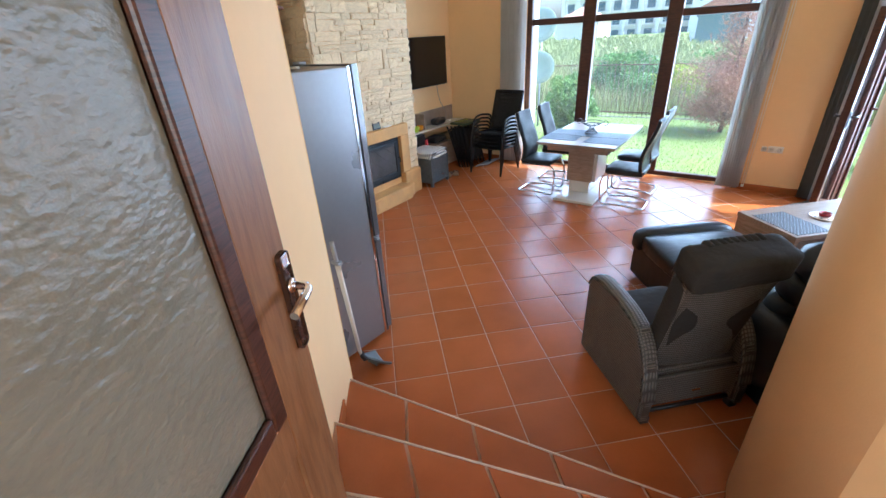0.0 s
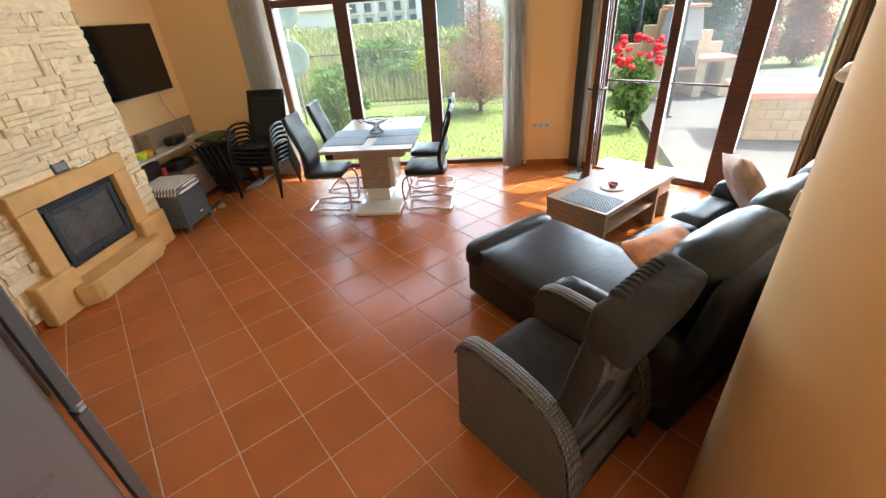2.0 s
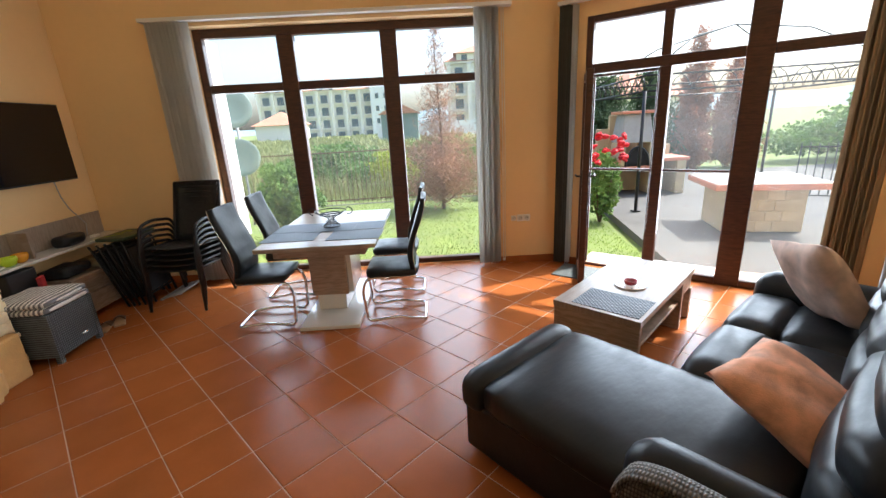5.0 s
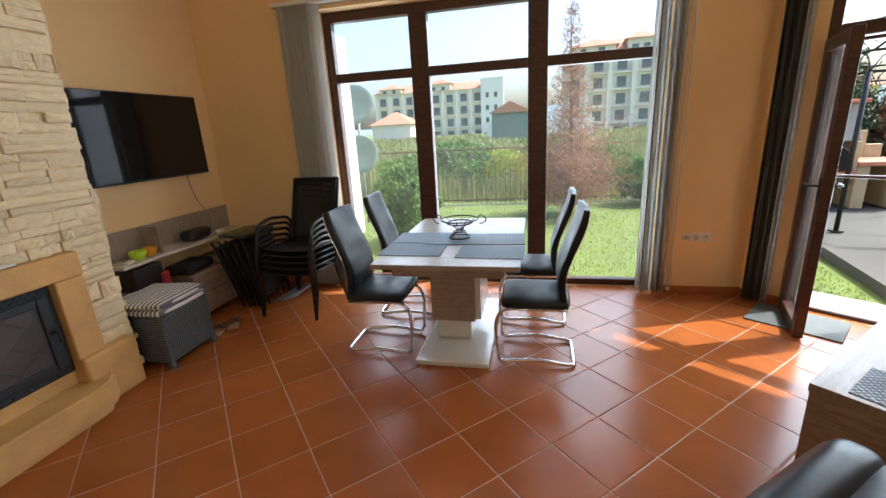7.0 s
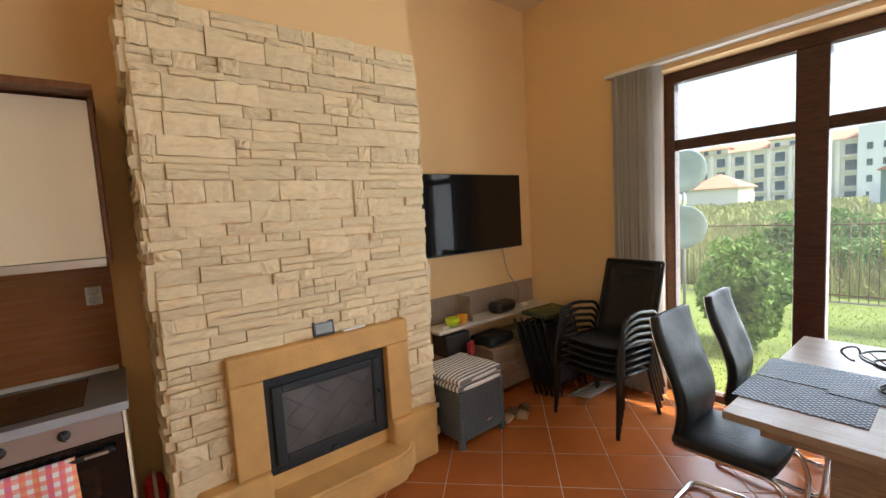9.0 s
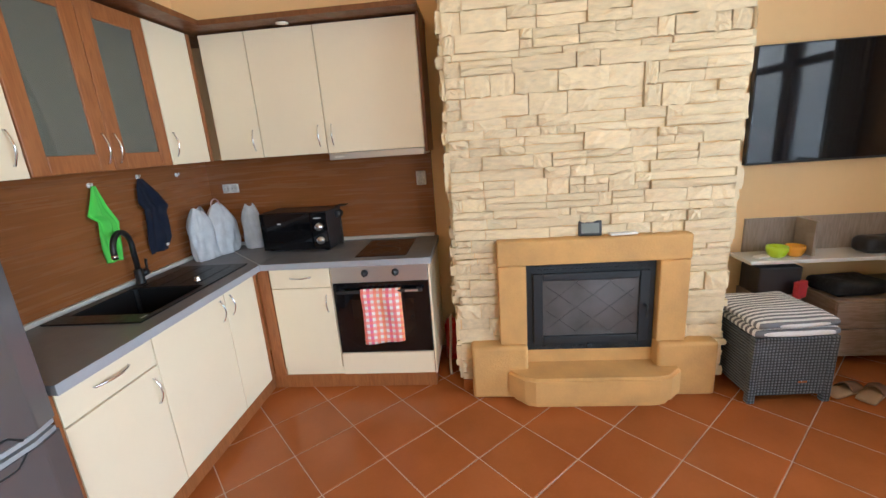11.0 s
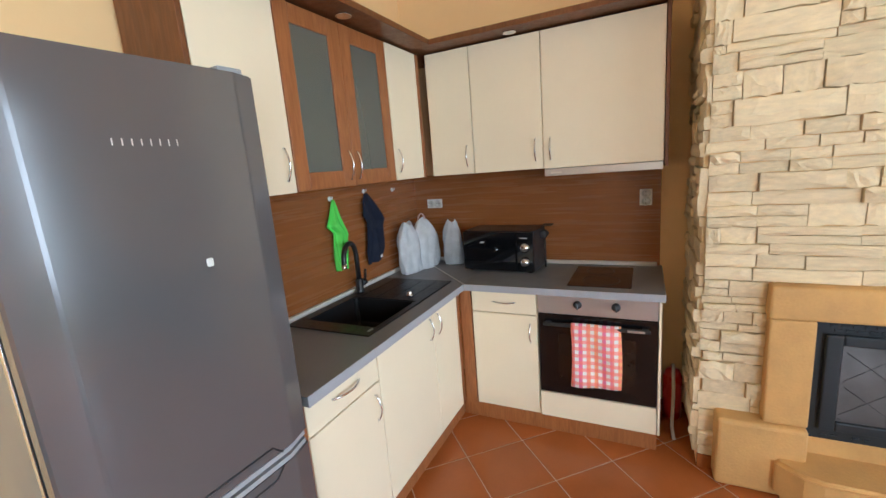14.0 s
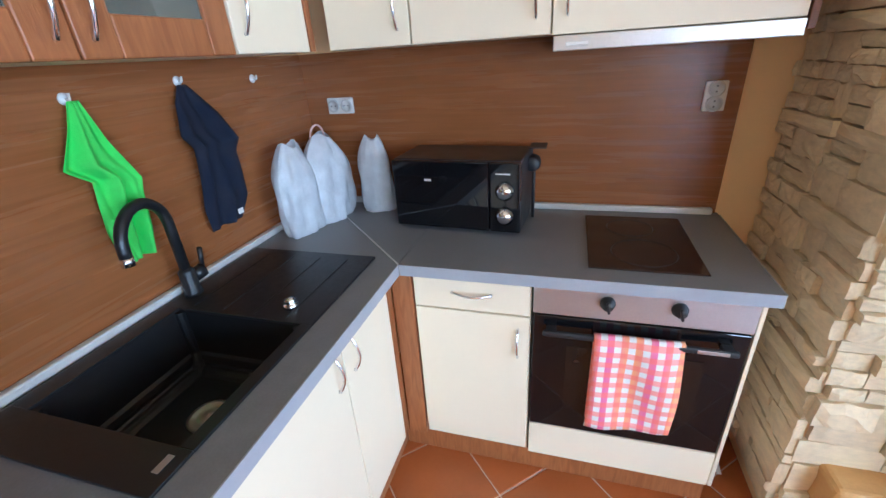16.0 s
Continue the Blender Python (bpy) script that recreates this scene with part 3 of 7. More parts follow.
bars("middle_bar", [((0.735, v0 + .02, 1.045), (1.27, v0 + .045, 1.068)), ((0.035, v0 + .045, 1.045), (0.64, v0 + .07, 1.068))], door)
bars("screen_frame", [((0.036, v1 - .03, 0.03), (0.058, v1 - .005, 1.984)), ((0.618, v1 - .03, 0.03), (0.639, v1 - .005, 1.984)), ((0.058, v1 - .03, 1.955), (0.618, v1 - .005, 1.98))], door)
panes([((0.735, 0.04, 0.07), (1.27, 0.046, 1.985)), ((1.46, 0.04, 0.07), (1.99, 0.046, 1.985)), ((0.035, 0.04, 2.075), (0.64, 0.046, 2.44)),
       ((0.72, 0.04, 2.075), (1.27, 0.046, 2.44)), ((1.46, 0.04, 2.075), (1.99, 0.046, 2.44))], door, DOORPANE)
# open leaf, turned into the room on its hinges
leaf_dir = math.degrees(math.atan2(5.70 - 6.24, 0.85 - 1.02))
leaf = thing("door_leaf", "open dark brown glazed terrace door leaf with a lever handle", "door", pose(1.015, 6.235, 0, 0, 0, leaf_dir), kind="structure")
bm = B()
frame_bars(bm, 0.0, 0.60, 0.012, 1.98, 0.085, -0.03, 0.03)
part("leaf_frame", bm, FRAMEWOOD, leaf)
bm = B()
span(bm, (0.085, -0.003, 0.097), (0.515, 0.003, 1.895))
part("pane", bm, PANE, leaf).visible_shadow = False
for s in (-1, 1):
    bm = B()
    box(bm, (0.56, s * 0.034, 1.03), (0.035, 0.008, 0.16), 0.003)
    tube(bm, arc([(0.56, s * 0.034, 1.06), (0.56, s * 0.08, 1.06), (0.45, s * 0.085, 1.06)], 0.02), 0.009)
    part("door_handle", bm, DARKPLASTIC, leaf)


# vertical blinds
def blinds(name, label, mt, m, x0, x1, n, z0, z1, turn, w=0.089):
    t = thing(name, label, "blind", m)
    bm = B()
    sheet(bm, lambda u, v: Vector(((u - 0.5) * w, 0.006 * math.cos((u - .5) * math.pi), z0 + v * (z1 - z0))), 4, 8, 0.0012)
    first = None
    for i in range(n):
        mm = pose(x0 + (x1 - x0) * i / max(1, n - 1), 0.012 * math.sin(i * 2.3), 0, 0, 0, turn + 7 * math.sin(i * 1.7))
        if first is None:
            first = part("slat", bm, mt, t)
            first.matrix_basis = mm
        else:
            again(first, t, mm)
    return t


b1 = blinds("vertical_blind", "bunched pale grey vertical blind slats beside the garden window", BLIND, pose(0, 6.405, 0), -3.21, -2.88, 15, 0.03, 2.66, 62)
b2 = blinds("vertical_blind", "bunched pale vertical blind slats with cords at the window", BLIND, pose(0, 6.405, 0), -0.06, 0.16, 10, 0.03, 2.66, 63)
bm = B()
span(bm, (-3.30, 6.38, 2.665), (0.30, 6.469, 2.70), 0.004)
solo("curtain_rail", bm, WHITEPLASTIC, "pale metal blind rail over the garden window", "rail", kind="structure")
bm = B()
tube(bm, [(0.205, 6.45, 2.66), (0.21, 6.445, 1.4), (0.205, 6.45, 0.06)], 0.004, 6)
tube(bm, [(0.225, 6.45, 2.66), (0.235, 6.445, 1.4), (0.225, 6.45, 0.06)], 0.004, 6)
box(bm, (0.215, 6.447, 0.05), (0.03, 0.02, 0.03), 0.004)
solo("blind_cord", bm, WHITEPLASTIC, "thin white looped blind cord on the wall", "cord")
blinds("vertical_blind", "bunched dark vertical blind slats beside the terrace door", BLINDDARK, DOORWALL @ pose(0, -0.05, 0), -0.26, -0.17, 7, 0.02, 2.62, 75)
blinds("vertical_blind", "single white vertical blind slats beside the terrace door", BLIND, DOORWALL @ pose(0, -0.05, 0), -0.135, -0.115, 2, 0.02, 2.62, 80)
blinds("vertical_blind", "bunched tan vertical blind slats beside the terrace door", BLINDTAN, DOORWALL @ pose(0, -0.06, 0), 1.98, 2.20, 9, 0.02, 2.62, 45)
bm = B()
span(bm, (-0.30, -0.085, 2.625), (2.35, -0.03, 2.66), 0.004)
solo("curtain_rail", bm, WHITEPLASTIC, "pale metal blind rail over the terrace door", "rail", DOORWALL, kind="structure")

# inner door with frosted glass, standing open
dleaf = thing("inner_door", "open brown wooden inner door with a frosted glass panel", "door", pose(-0.27, -0.14, 0.45, 0, 0, math.degrees(math.atan2(0.69, -0.40))), kind="structure")
bm = B()
span(bm, (0, -0.02, 0.01), (0.155, 0.02, 2.03), 0.004)
span(bm, (0.645, -0.02, 0.01), (0.80, 0.02, 2.03), 0.004)
span(bm, (0.155, -0.0195, 0.01), (0.645, 0.0195, 0.16), 0.004)
span(bm, (0.155, -0.0195, 0.68), (0.645, 0.0195, 0.80), 0.004)
span(bm, (0.155, -0.0195, 1.92), (0.645, 0.0195, 2.03), 0.004)
part("leaf_frame", bm, DOORWOOD, dleaf)
bm = B()
span(bm, (0.153, -0.010, 0.158), (0.647, 0.010, 0.682))
part("lower_panel", bm, DOORWOOD, dleaf)
for s in (-1, 1):
    bm = B()
    frame_bars(bm, 0.150, 0.650, 0.79, 1.925, 0.05, s * 0.012 - 0.008, s * 0.012 + 0.008, 0.006)
    part("glazing_bead", bm, FRAMEWOOD, dleaf, "dark brown moulding round the glass")
bm = B()
span(bm, (0.199, -0.003, 0.838), (0.601, 0.003, 1.877))
part("frosted_pane", bm, FROST, dleaf, "frosted rippled glass panel")
BRONZE = mat("dark_bronze", (0.085, 0.045, 0.028), 0.28, metal=0.7, var=0.15, scale=20)
for s in (-1, 1):
    bm = B()
    box(bm, (0.771, s * 0.024, 1.003), (0.040, 0.008, 0.24), 0.012, seg=3)
    plate = part("handle_plate", bm, BRONZE, dleaf, "dark bronze handle plate")
    bm = B()
    tube(bm, arc([(0.771, s * 0.026, 1.043), (0.771, s * 0.074, 1.045), (0.672, s * 0.078, 1.036)], 0.022), 0.0095)
    part("door_handle", bm, CHROME, plate, "chrome lever handle")
    bm = B()
    lathe(bm, [(0.017, 0), (0.017, 0.007), (0.012, 0.010), (0.001, 0.010)], 18, pose(0.771, s * 0.028, 1.044, -90 * s))
    part("rosette", bm, CHROME, plate)
    part("keyhole", box(B(), (0.771, s * 0.0285, 0.963), (0.008, 0.003, 0.028), 0.001), DARKPLASTIC, plate)
    part("cap", box(B(), (0.771, s * 0.0285, 1.103), (0.030, 0.004, 0.030), 0.004), CHROME, plate)


# ---------------------------------------------------------------- fireplace
chim = thing("chimney_breast", "fireplace breast clad in cream split stone over a closed hearth", "chimney", kind="structure")
X0, CY0, CY1, CZ = -3.645, 3.14, 4.645, 2.66
bm = B()
span(bm, (-4.23, CY0, -0.1), (X0, CY1, CZ - 0.01))
span(bm, (-4.23, CY0 + 0.01, CZ - 0.01), (X0 - 0.0, CY1 - 0.01, H))
part("core", bm, PLASTER, chim)
bm = B()
span(bm, (X0, CY0, 0), (X0 + 0.02, CY1, 0.07), 0.003)
part("plinth_tile", bm, TILE, chim, "low terracotta skirting")

ROCKS = []


def rock(seed):
    """A split stone of unit size: flat back, rough chiselled face towards +x."""
    rnd = random.Random(seed)
    bm = B()
    nu, nv = 5, 3
    g = []
    for i in range(nu + 1):
        row = []
        for j in range(nv + 1):
            u, v = i / nu - 0.5, j / nv - 0.5
            edge = i in (0, nu) or j in (0, nv)
            x = 0.74 + 0.14 * rnd.random() if edge else 0.88 + 0.20 * rnd.random()
            row.append(bm.verts.new((x, u + (0 if i in (0, nu) else rnd.uniform(-.05, .05)), v + rnd.uniform(-.06, .06) * (1 if edge else 1.5))))
        g.append(row)
    for i in range(nu):
        for j in range(nv):
            bm.faces.new((g[i][j], g[i + 1][j], g[i + 1][j + 1], g[i][j + 1]))
    rim = [g[i][0] for i in range(nu + 1)] + [g[nu][j] for j in range(1, nv + 1)] + [g[i][nv] for i in range(nu - 1, -1, -1)] + [g[0][j] for j in range(nv - 1, 0, -1)]
    low = [bm.verts.new((0, v.co.y, v.co.z)) for v in rim]
    for i in range(len(rim)):
        j = (i + 1) % len(rim)
        bm.faces.new((rim[i], low[i], low[j], rim[j]))
    bmesh.ops.recalc_face_normals(bm, faces=bm.faces[:])
    me = bpy.data.meshes.new("stone")
    bm.to_mesh(me)
    bm.free()
    me.materials.append(STONE)
    return me


def stones(parent, origin, turn, width, height, seed, hole=None, joined=None):
    """Courses of split stone over a wall face."""
    rnd = random.Random(seed)
    if not ROCKS:
        ROCKS.extend(rock(i) for i in range(14))
    z = 0.075
    while z < height - 0.02:
        h = rnd.choice((0.034, 0.046, 0.060, 0.075, 0.092, 0.108))
        if z + h > height - 0.03:
            h = height - z
        y = -rnd.uniform(0, 0.12)
        while y < width - 0.001:
            w = rnd.choice((rnd.uniform(0.06, 0.14), rnd.uniform(0.12, 0.24), rnd.uniform(0.18, 0.36)))
            if width - (y + w) < 0.09:
                w = width - y + rnd.uniform(-0.004, 0.018)
            a, b = max(y, -rnd.uniform(0, 0.012)), y + w
            split = h > 0.07 and rnd.random() < 0.38
            for zz, hh in (((z, h * 0.5), (z + h * 0.5, h * 0.5)) if split else ((z, h),)):
                if hole and zz + hh / 2 < hole[2]:
                    if a < hole[0] < b:
                        b = hole[0]
                    elif a < hole[1] < b:
                        a = hole[1]
                    if (a >= hole[0] and b <= hole[1]) or b - a < 0.03:
                        continue
                me = rnd.choice(ROCKS)
                flip = rnd.choice((1, -1))
                mm = origin @ pose(0, (a + b) / 2, zz + hh / 2, rnd.uniform(-1.3, 1.3), 0, 0) @ Matrix.Diagonal((rnd.choice((0.020, 0.026, 0.032, 0.040, 0.046)), (b - a - 0.004) * flip, (hh - 0.0035) * rnd.choice((1, -1)), 1))
                if joined is not None:
                    k0 = len(joined.verts)
                    joined.from_mesh(me)
                    joined.verts.ensure_lookup_table()
                    for v in joined.verts[k0:]:
                        v.co = mm @ v.co
                else:
                    o = new("stone", me)
                    o.parent = parent
                    o.matrix_basis = mm
            y += w
        z += h


stones(chim, pose(X0, CY0, 0), 0, CY1 - CY0, CZ, 3, hole=(0.26, 1.26, 0.94))
stones(chim, pose(X0 - 0.58, CY0, 0, 0, 0, -90), 0, 0.58, CZ, 5)
side = B()
stones(chim, pose(X0, CY1, 0, 0, 0, 90), 0, 0.58, CZ, 7, joined=side)
bmesh.ops.recalc_face_normals(side, faces=side.faces[:])
tagged(part("side_stone", side, STONE, chim), kind="stuff")

fire = thing("fireplace", "sandstone fireplace surround with a black cast iron closed firebox", "fireplace", pose(X0, 0, 0))
for a, b in ((3.375, 3.535), (4.265, 4.425)):
    part("jamb_stone", span(B(), (0.0, a, 0.34), (0.085, b, 0.8248), 0.008), SANDSTONE, fire)
part("mantel_stone", span(B(), (0.0, 3.372, 0.825), (0.0865, 4.428, 0.97), 0.012, seg=3), SANDSTONE, fire)
for a, b in ((3.20, 3.535), (4.265, 4.60)):
    part("pedestal", span(B(), (0.0, a, 0.0), (0.115, b, 0.34), 0.02, seg=3), SANDSTONE, fire)
bm = B()
slab(bm, [(-0.05, 3.42), (0.14, 3.42), (0.215, 3.50), (0.235, 3.56), (0.235, 4.24), (0.215, 4.31), (0.14, 4.39), (-0.05, 4.39)], 0.045, 0.195)
slab(bm, [(-0.05, 3.44), (0.12, 3.45), (0.19, 3.52), (0.205, 3.57), (0.205, 4.23), (0.19, 4.29), (0.12, 4.36), (-0.05, 4.36)], 0.0, 0.05)
bmesh.ops.bevel(bm, geom=[e for e in bm.edges if abs(e.verts[0].co.z - e.verts[1].co.z) < .01 and e.verts[0].co.z > .19], offset=0.015, segments=3, affect="EDGES")
part("hearth_slab", bm, SANDSTONE, fire)
bm = B()
span(bm, (-0.02, 3.535, 0.19), (0.03, 4.265, 0.275), 0.004)
part("hearth_back", bm, SANDSTONE, fire)
bm = B()
span(bm, (-0.10, 3.537, 0.276), (0.035, 4.263, 0.823), 0.004)
for k in range(18):
    box(bm, (0.037, 3.60 + k * 0.036, 0.800), (0.008, 0.026, 0.012), 0.002)
    box(bm, (0.037, 3.615 + k * 0.036, 0.780), (0.008, 0.026, 0.012), 0.002)
    if k % 3 != 2:
        box(bm, (0.037, 3.60 + k * 0.036, 0.298), (0.010, 0.024, 0.014), 0.003)
box(bm, (0.042, 3.9, 0.300), (0.02, 0.03, 0.03), 0.006)
firebox = part("firebox", bm, IRON, fire, "black cast iron firebox with slotted vents")
fdoor = part("firebox_door", span(B(), (0.0352, 3.57, 0.325), (0.037, 4.23, 0.77)), IRON, fire)
for lo, hi in (((0.035, 3.575, 0.33), (0.06, 3.63, 0.765)), ((0.035, 4.17, 0.33), (0.06, 4.225, 0.765)), ((0.036, 3.63, 0.33), (0.059, 4.17, 0.375)), ((0.036, 3.63, 0.72), (0.059, 4.17, 0.765))):
    part("door_bar", span(B(), lo, hi, 0.006), IRON, fdoor)
bm = B()
tube(bm, arc([(0.06, 4.20, 0.56), (0.10, 4.20, 0.56), (0.10, 4.20, 0.50)], 0.015), 0.008)
part("handle", bm, IRON, fdoor)
bm = B()
span(bm, (0.04, 3.63, 0.375), (0.046, 4.17, 0.72))
fg = part("firebox_glass", bm, FIREGLASS, fire, "sooty heatproof glass")
bm = B()
for sl_ in (-1, 1):
    for k in range(-2, 6):
        c0 = 3.63 + k * 0.19
        ends = []
        for q in range(25):
            z = 0.378 + q * 0.0141
            y = c0 + sl_ * (z - 0.55) * 1.25
            if 3.635 < y < 4.165:
                ends.append((0.0466, y, z))
        if len(ends) > 1:
            tube(bm, [ends[0], ends[-1]], 0.0010, 4)
part("lattice", bm, IRON, fg, "faint crossed lines across the glass")
bm = B()
box(bm, (0, 0, 0.043), (0.018, 0.125, 0.086), 0.006, pose(0, 0, 0, 0, -12))
cl = solo("weather_clock", bm, DARKPLASTIC, "small black digital weather clock on the mantel", "clock", pose(X0 + 0.03, 3.895, 0.971, 0, 0, -4))
bm = B()
box(bm, (0.0105, 0, 0.045), (0.002, 0.095, 0.055), 0, pose(0, 0, 0, 0, -12))
part("display", bm, mat("clock_display", (0.20, 0.22, 0.20), 0.25, var=0.1), cl, "grey display")
bm = B()
box(bm, (0, 0, 0.008), (0.05, 0.15, 0.012), 0.004, pose(0, 0, 0, 0, 0, 6))
solo("folded_paper", bm, WHITEPLASTIC, "white folded paper lying on the mantel", "paper", pose(X0 + 0.04, 4.07, 0.971))


# ---------------------------------------------------------------- kitchen
def bow(bm, p, q, out, r=0.0045):
    """A curved bow handle between two points, standing out along a vector."""
    p, q, o = Vector(p), Vector(q), Vector(out)
    pts = [p.lerp(q, t) + o * (0.2 + 0.8 * math.sin(t * math.pi)) for t in [i / 10 for i in range(11)]]
    return tube(bm, [p] + pts + [q], r, 8)


def front(cab, name, lo, hi, axis, handle=None, material=CREAM):
    """A cabinet front with its bow handle; axis is the way it faces."""
    bm = B()
    span(bm, lo, hi, 0.002)
    d = part(name, bm, material, cab)
    if handle:
        bm = B()
        bow(bm, *handle, axis)
        part("handle", bm, CHROME, d, "curved metal bow handle")
    return d


YF = 1.885          # faces of the lower cabinets under the sink
XF = -3.665         # faces of the lower cabinets by the oven


def base_south(x0, x1, label, drawer, hx):
    c = thing("base_cabinet", label, "cabinet", group="lower kitchen cabinets")
    bm = B()
    span(bm, (x0 + .001, 1.325, 0.10), (x1 - .001, YF - 0.018, 0.845 if drawer else 0.66))
    part("body", bm, CREAM, c)
    z1 = 0.84
    o = (0, 0.026, 0)
    if drawer:
        front(c, "drawer_front", (x0 + .003, YF - .017, 0.705), (x1 - .003, YF, z1), o, ((x0 + (x1 - x0) * .32, YF, .775), (x0 + (x1 - x0) * .68, YF, .775)))
        z1 = 0.698
    front(c, "door", (x0 + .003, YF - .017, 0.105), (x1 - .003, YF, z1), o, ((hx, YF, z1 - .16), (hx, YF, z1 - .045)))


base_south(-2.795, -2.375, "cream base cabinet with a drawer beside the fridge", True, -2.755)
base_south(-3.315, -2.795, "cream base cabinet under the sink", False, -3.27)
base_south(-3.625, -3.315, "narrow cream base cabinet in the kitchen corner", False, -3.36)
c = thing("base_cabinet", "cream base cabinet with a drawer beside the oven", "cabinet", group="lower kitchen cabinets")
bm = B()
span(bm, (-4.225, 1.963, 0.10), (XF - .018, 2.355, 0.845))
part("body", bm, CREAM, c)
front(c, "drawer_front", (XF - .017, 1.968, .715), (XF, 2.352, .84), (0.026, 0, 0), ((XF, 2.10, .78), (XF, 2.23, .78)))
front(c, "door", (XF - .017, 1.968, .155), (XF, 2.352, .708), (0.026, 0, 0), ((XF, 2.315, .55), (XF, 2.315, .66)))
for lo, hi in (((-3.665, 1.30, 0.10), (-3.628, YF - .001, .845)), ((-4.2, 1.887, 0.10), (XF + .001, 1.96, .845)), ((-2.373, 1.325, 0.0), (-2.355, YF + .002, .845)), ((-4.2, 2.962, 0.102), (XF - .002, 2.974, .845))):
    bm = B()
    span(bm, lo, hi, 0.002)
    end = lo[1] > 2.9
    solo("filler_panel", bm, CREAM if end else CHERRY, "cream end panel beside the oven" if end else "cherry brown filler panel between kitchen cabinets", "panel")
bm = B()
span(bm, (-3.70, 1.80, 0.001), (-2.374, YF - .025, 0.10), 0.002)
solo("plinth", bm, CHERRY, "cherry brown kitchen plinth under the sink units", "plinth")
bm = B()
span(bm, (-3.78, YF - .02, 0.001), (XF - .02, 2.961, 0.10), 0.002)
solo("plinth", bm, CHERRY, "cherry brown kitchen plinth under the oven", "plinth")

# oven
ov = thing("built_in_oven", "built-in oven with steel panel and black glass door", "oven")
bm = B()
span(bm, (-4.2, 2.36, 0.26), (XF - .02, 2.96, .845))
part("body", bm, DARKPLASTIC, ov)
bm = B()
span(bm, (XF - .019, 2.362, .735), (XF + .004, 2.958, .845), .002)
part("control_panel", bm, STEEL, ov, "brushed steel control panel")
for y in (2.575, 2.765):
    bm = B()
    lathe(bm, [(0.022, 0), (0.022, .008), (0.017, .012), (0.015, .026), (0.001, .028)], 20, pose(XF + .004, y, .795, 0, 90))
    box(bm, (XF + .035, y, .795), (.012, .008, .036), .003, pose(0, 0, 0, 12))
    part("knob", bm, DARKPLASTIC, ov)
bm = B()
span(bm, (XF - .019, 2.364, .262), (XF + .002, 2.956, .728), .003)
od = part("oven_door", bm, BLACKGLASS, ov)
bm = B()
span(bm, (XF + .0022, 2.47, .36), (XF + .0042, 2.86, .62), .001)
part("oven_window", bm, mat("oven_window", (0.02, 0.013, 0.010), 0.08, var=0.3, scale=5), od)
bm = B()
box(bm, (XF + .034, 2.66, .685), (.016, .53, .02), .006, seg=3)
for y in (2.42, 2.90):
    box(bm, (XF + .017, y, .685), (.034, .03, .016), .003)
part("oven_handle", bm, DARKPLASTIC, od)
bm = B()
span(bm, (XF + .0285, 2.82, .679), (XF + .0432, 2.90, .691), .001)
part("maker_plate", bm, STEEL, od)
bm = B()
span(bm, (XF - .017, 2.362, .105), (XF, 2.958, .255), .002)
part("lower_panel", bm, CREAM, ov)
# towel over the oven handle


def towel(u, v):
    y = 2.545 + 0.245 * u
    s = v * 0.74 - 0.34
    wob = 0.006 * math.sin(u * 9 + v * 3) + 0.004 * math.sin(v * 14 + u * 5)
    if s < -0.02:
        return Vector((XF + .050 + wob + 0.006 * -s, y + 0.006 * math.sin(v * 7) + 0.02 * (u - .5) * -s, .690 + s + 0.015 * (u - .5) * (-s) / .3))
    if s < 0.02:
        a = (s + 0.02) / 0.04 * math.pi
        return Vector((XF + .034 + .014 * math.cos(a) + wob * .3, y, .694 + .010 * math.sin(a)))
    return Vector((XF + .019, y, .690 - s * .85))


bm = B()
sheet(bm, towel, 16, 40, 0.003)
solo("tea_towel", bm, TOWELCHECK, "red orange and white checked towel on the oven handle", "towel")

# worktops
bm = B()
S0, S1, SY0, SY1 = -3.66, -2.81, 1.375, 1.845
xs, ys = (-4.225, S0 + .02, S1 - .02, -2.35), (1.325, SY0 + .02, SY1 - .02, 1.935)
grid = [[bm.verts.new((x, y, .884)) for y in ys] for x in xs]
cells = [bm.faces.new((grid[i][j], grid[i + 1][j], grid[i + 1][j + 1], grid[i][j + 1])) for i in range(3) for j in range(3) if (i, j) != (1, 1)]
under = bmesh.ops.extrude_face_region(bm, geom=cells)["geom"]
for v in under:
    if isinstance(v, bmesh.types.BMVert):
        v.co.z = .848
bmesh.ops.recalc_face_normals(bm, faces=bm.faces[:])
wt = solo("worktop", bm, WORKTOP, "dark grey laminate worktop round the sink", "worktop")
bm = B()
span(bm, (-3.625, 1.9352, .847), (-2.35, 1.9385, .885))
part("front_edge", bm, WORKEDGE, wt)
bm = B()
span(bm, (-4.225, 1.937, .848), (-3.63, 2.985, .884))
wt2 = solo("worktop", bm, WORKTOP, "dark grey laminate worktop beside the hob", "worktop")
bm = B()
span(bm, (-3.6298, 1.94, .847), (-3.626, 2.986, .885))
span(bm, (-4.2, 2.9852, .847), (-3.63, 2.988, .885))
part("front_edge", bm, WORKEDGE, wt2)
bm = B()
tube(bm, [(-4.20, 1.36, .8845), (-3.632, 1.936, .8845)], .003, 6)
solo("joint_strip", bm, STEEL, "thin metal strip over the worktop joint", "strip")
bm = B()
span(bm, (-4.21, 1.334, .884), (-2.36, 1.358, .909), .005)
span(bm, (-4.215, 1.358, .8841), (-4.193, 2.96, .9088), .005)
solo("worktop_upstand", bm, mat("upstand_grey", (.62, .60, .56), .35, var=.05), "pale grey upstand strip along the worktop", "strip")
bm = B()
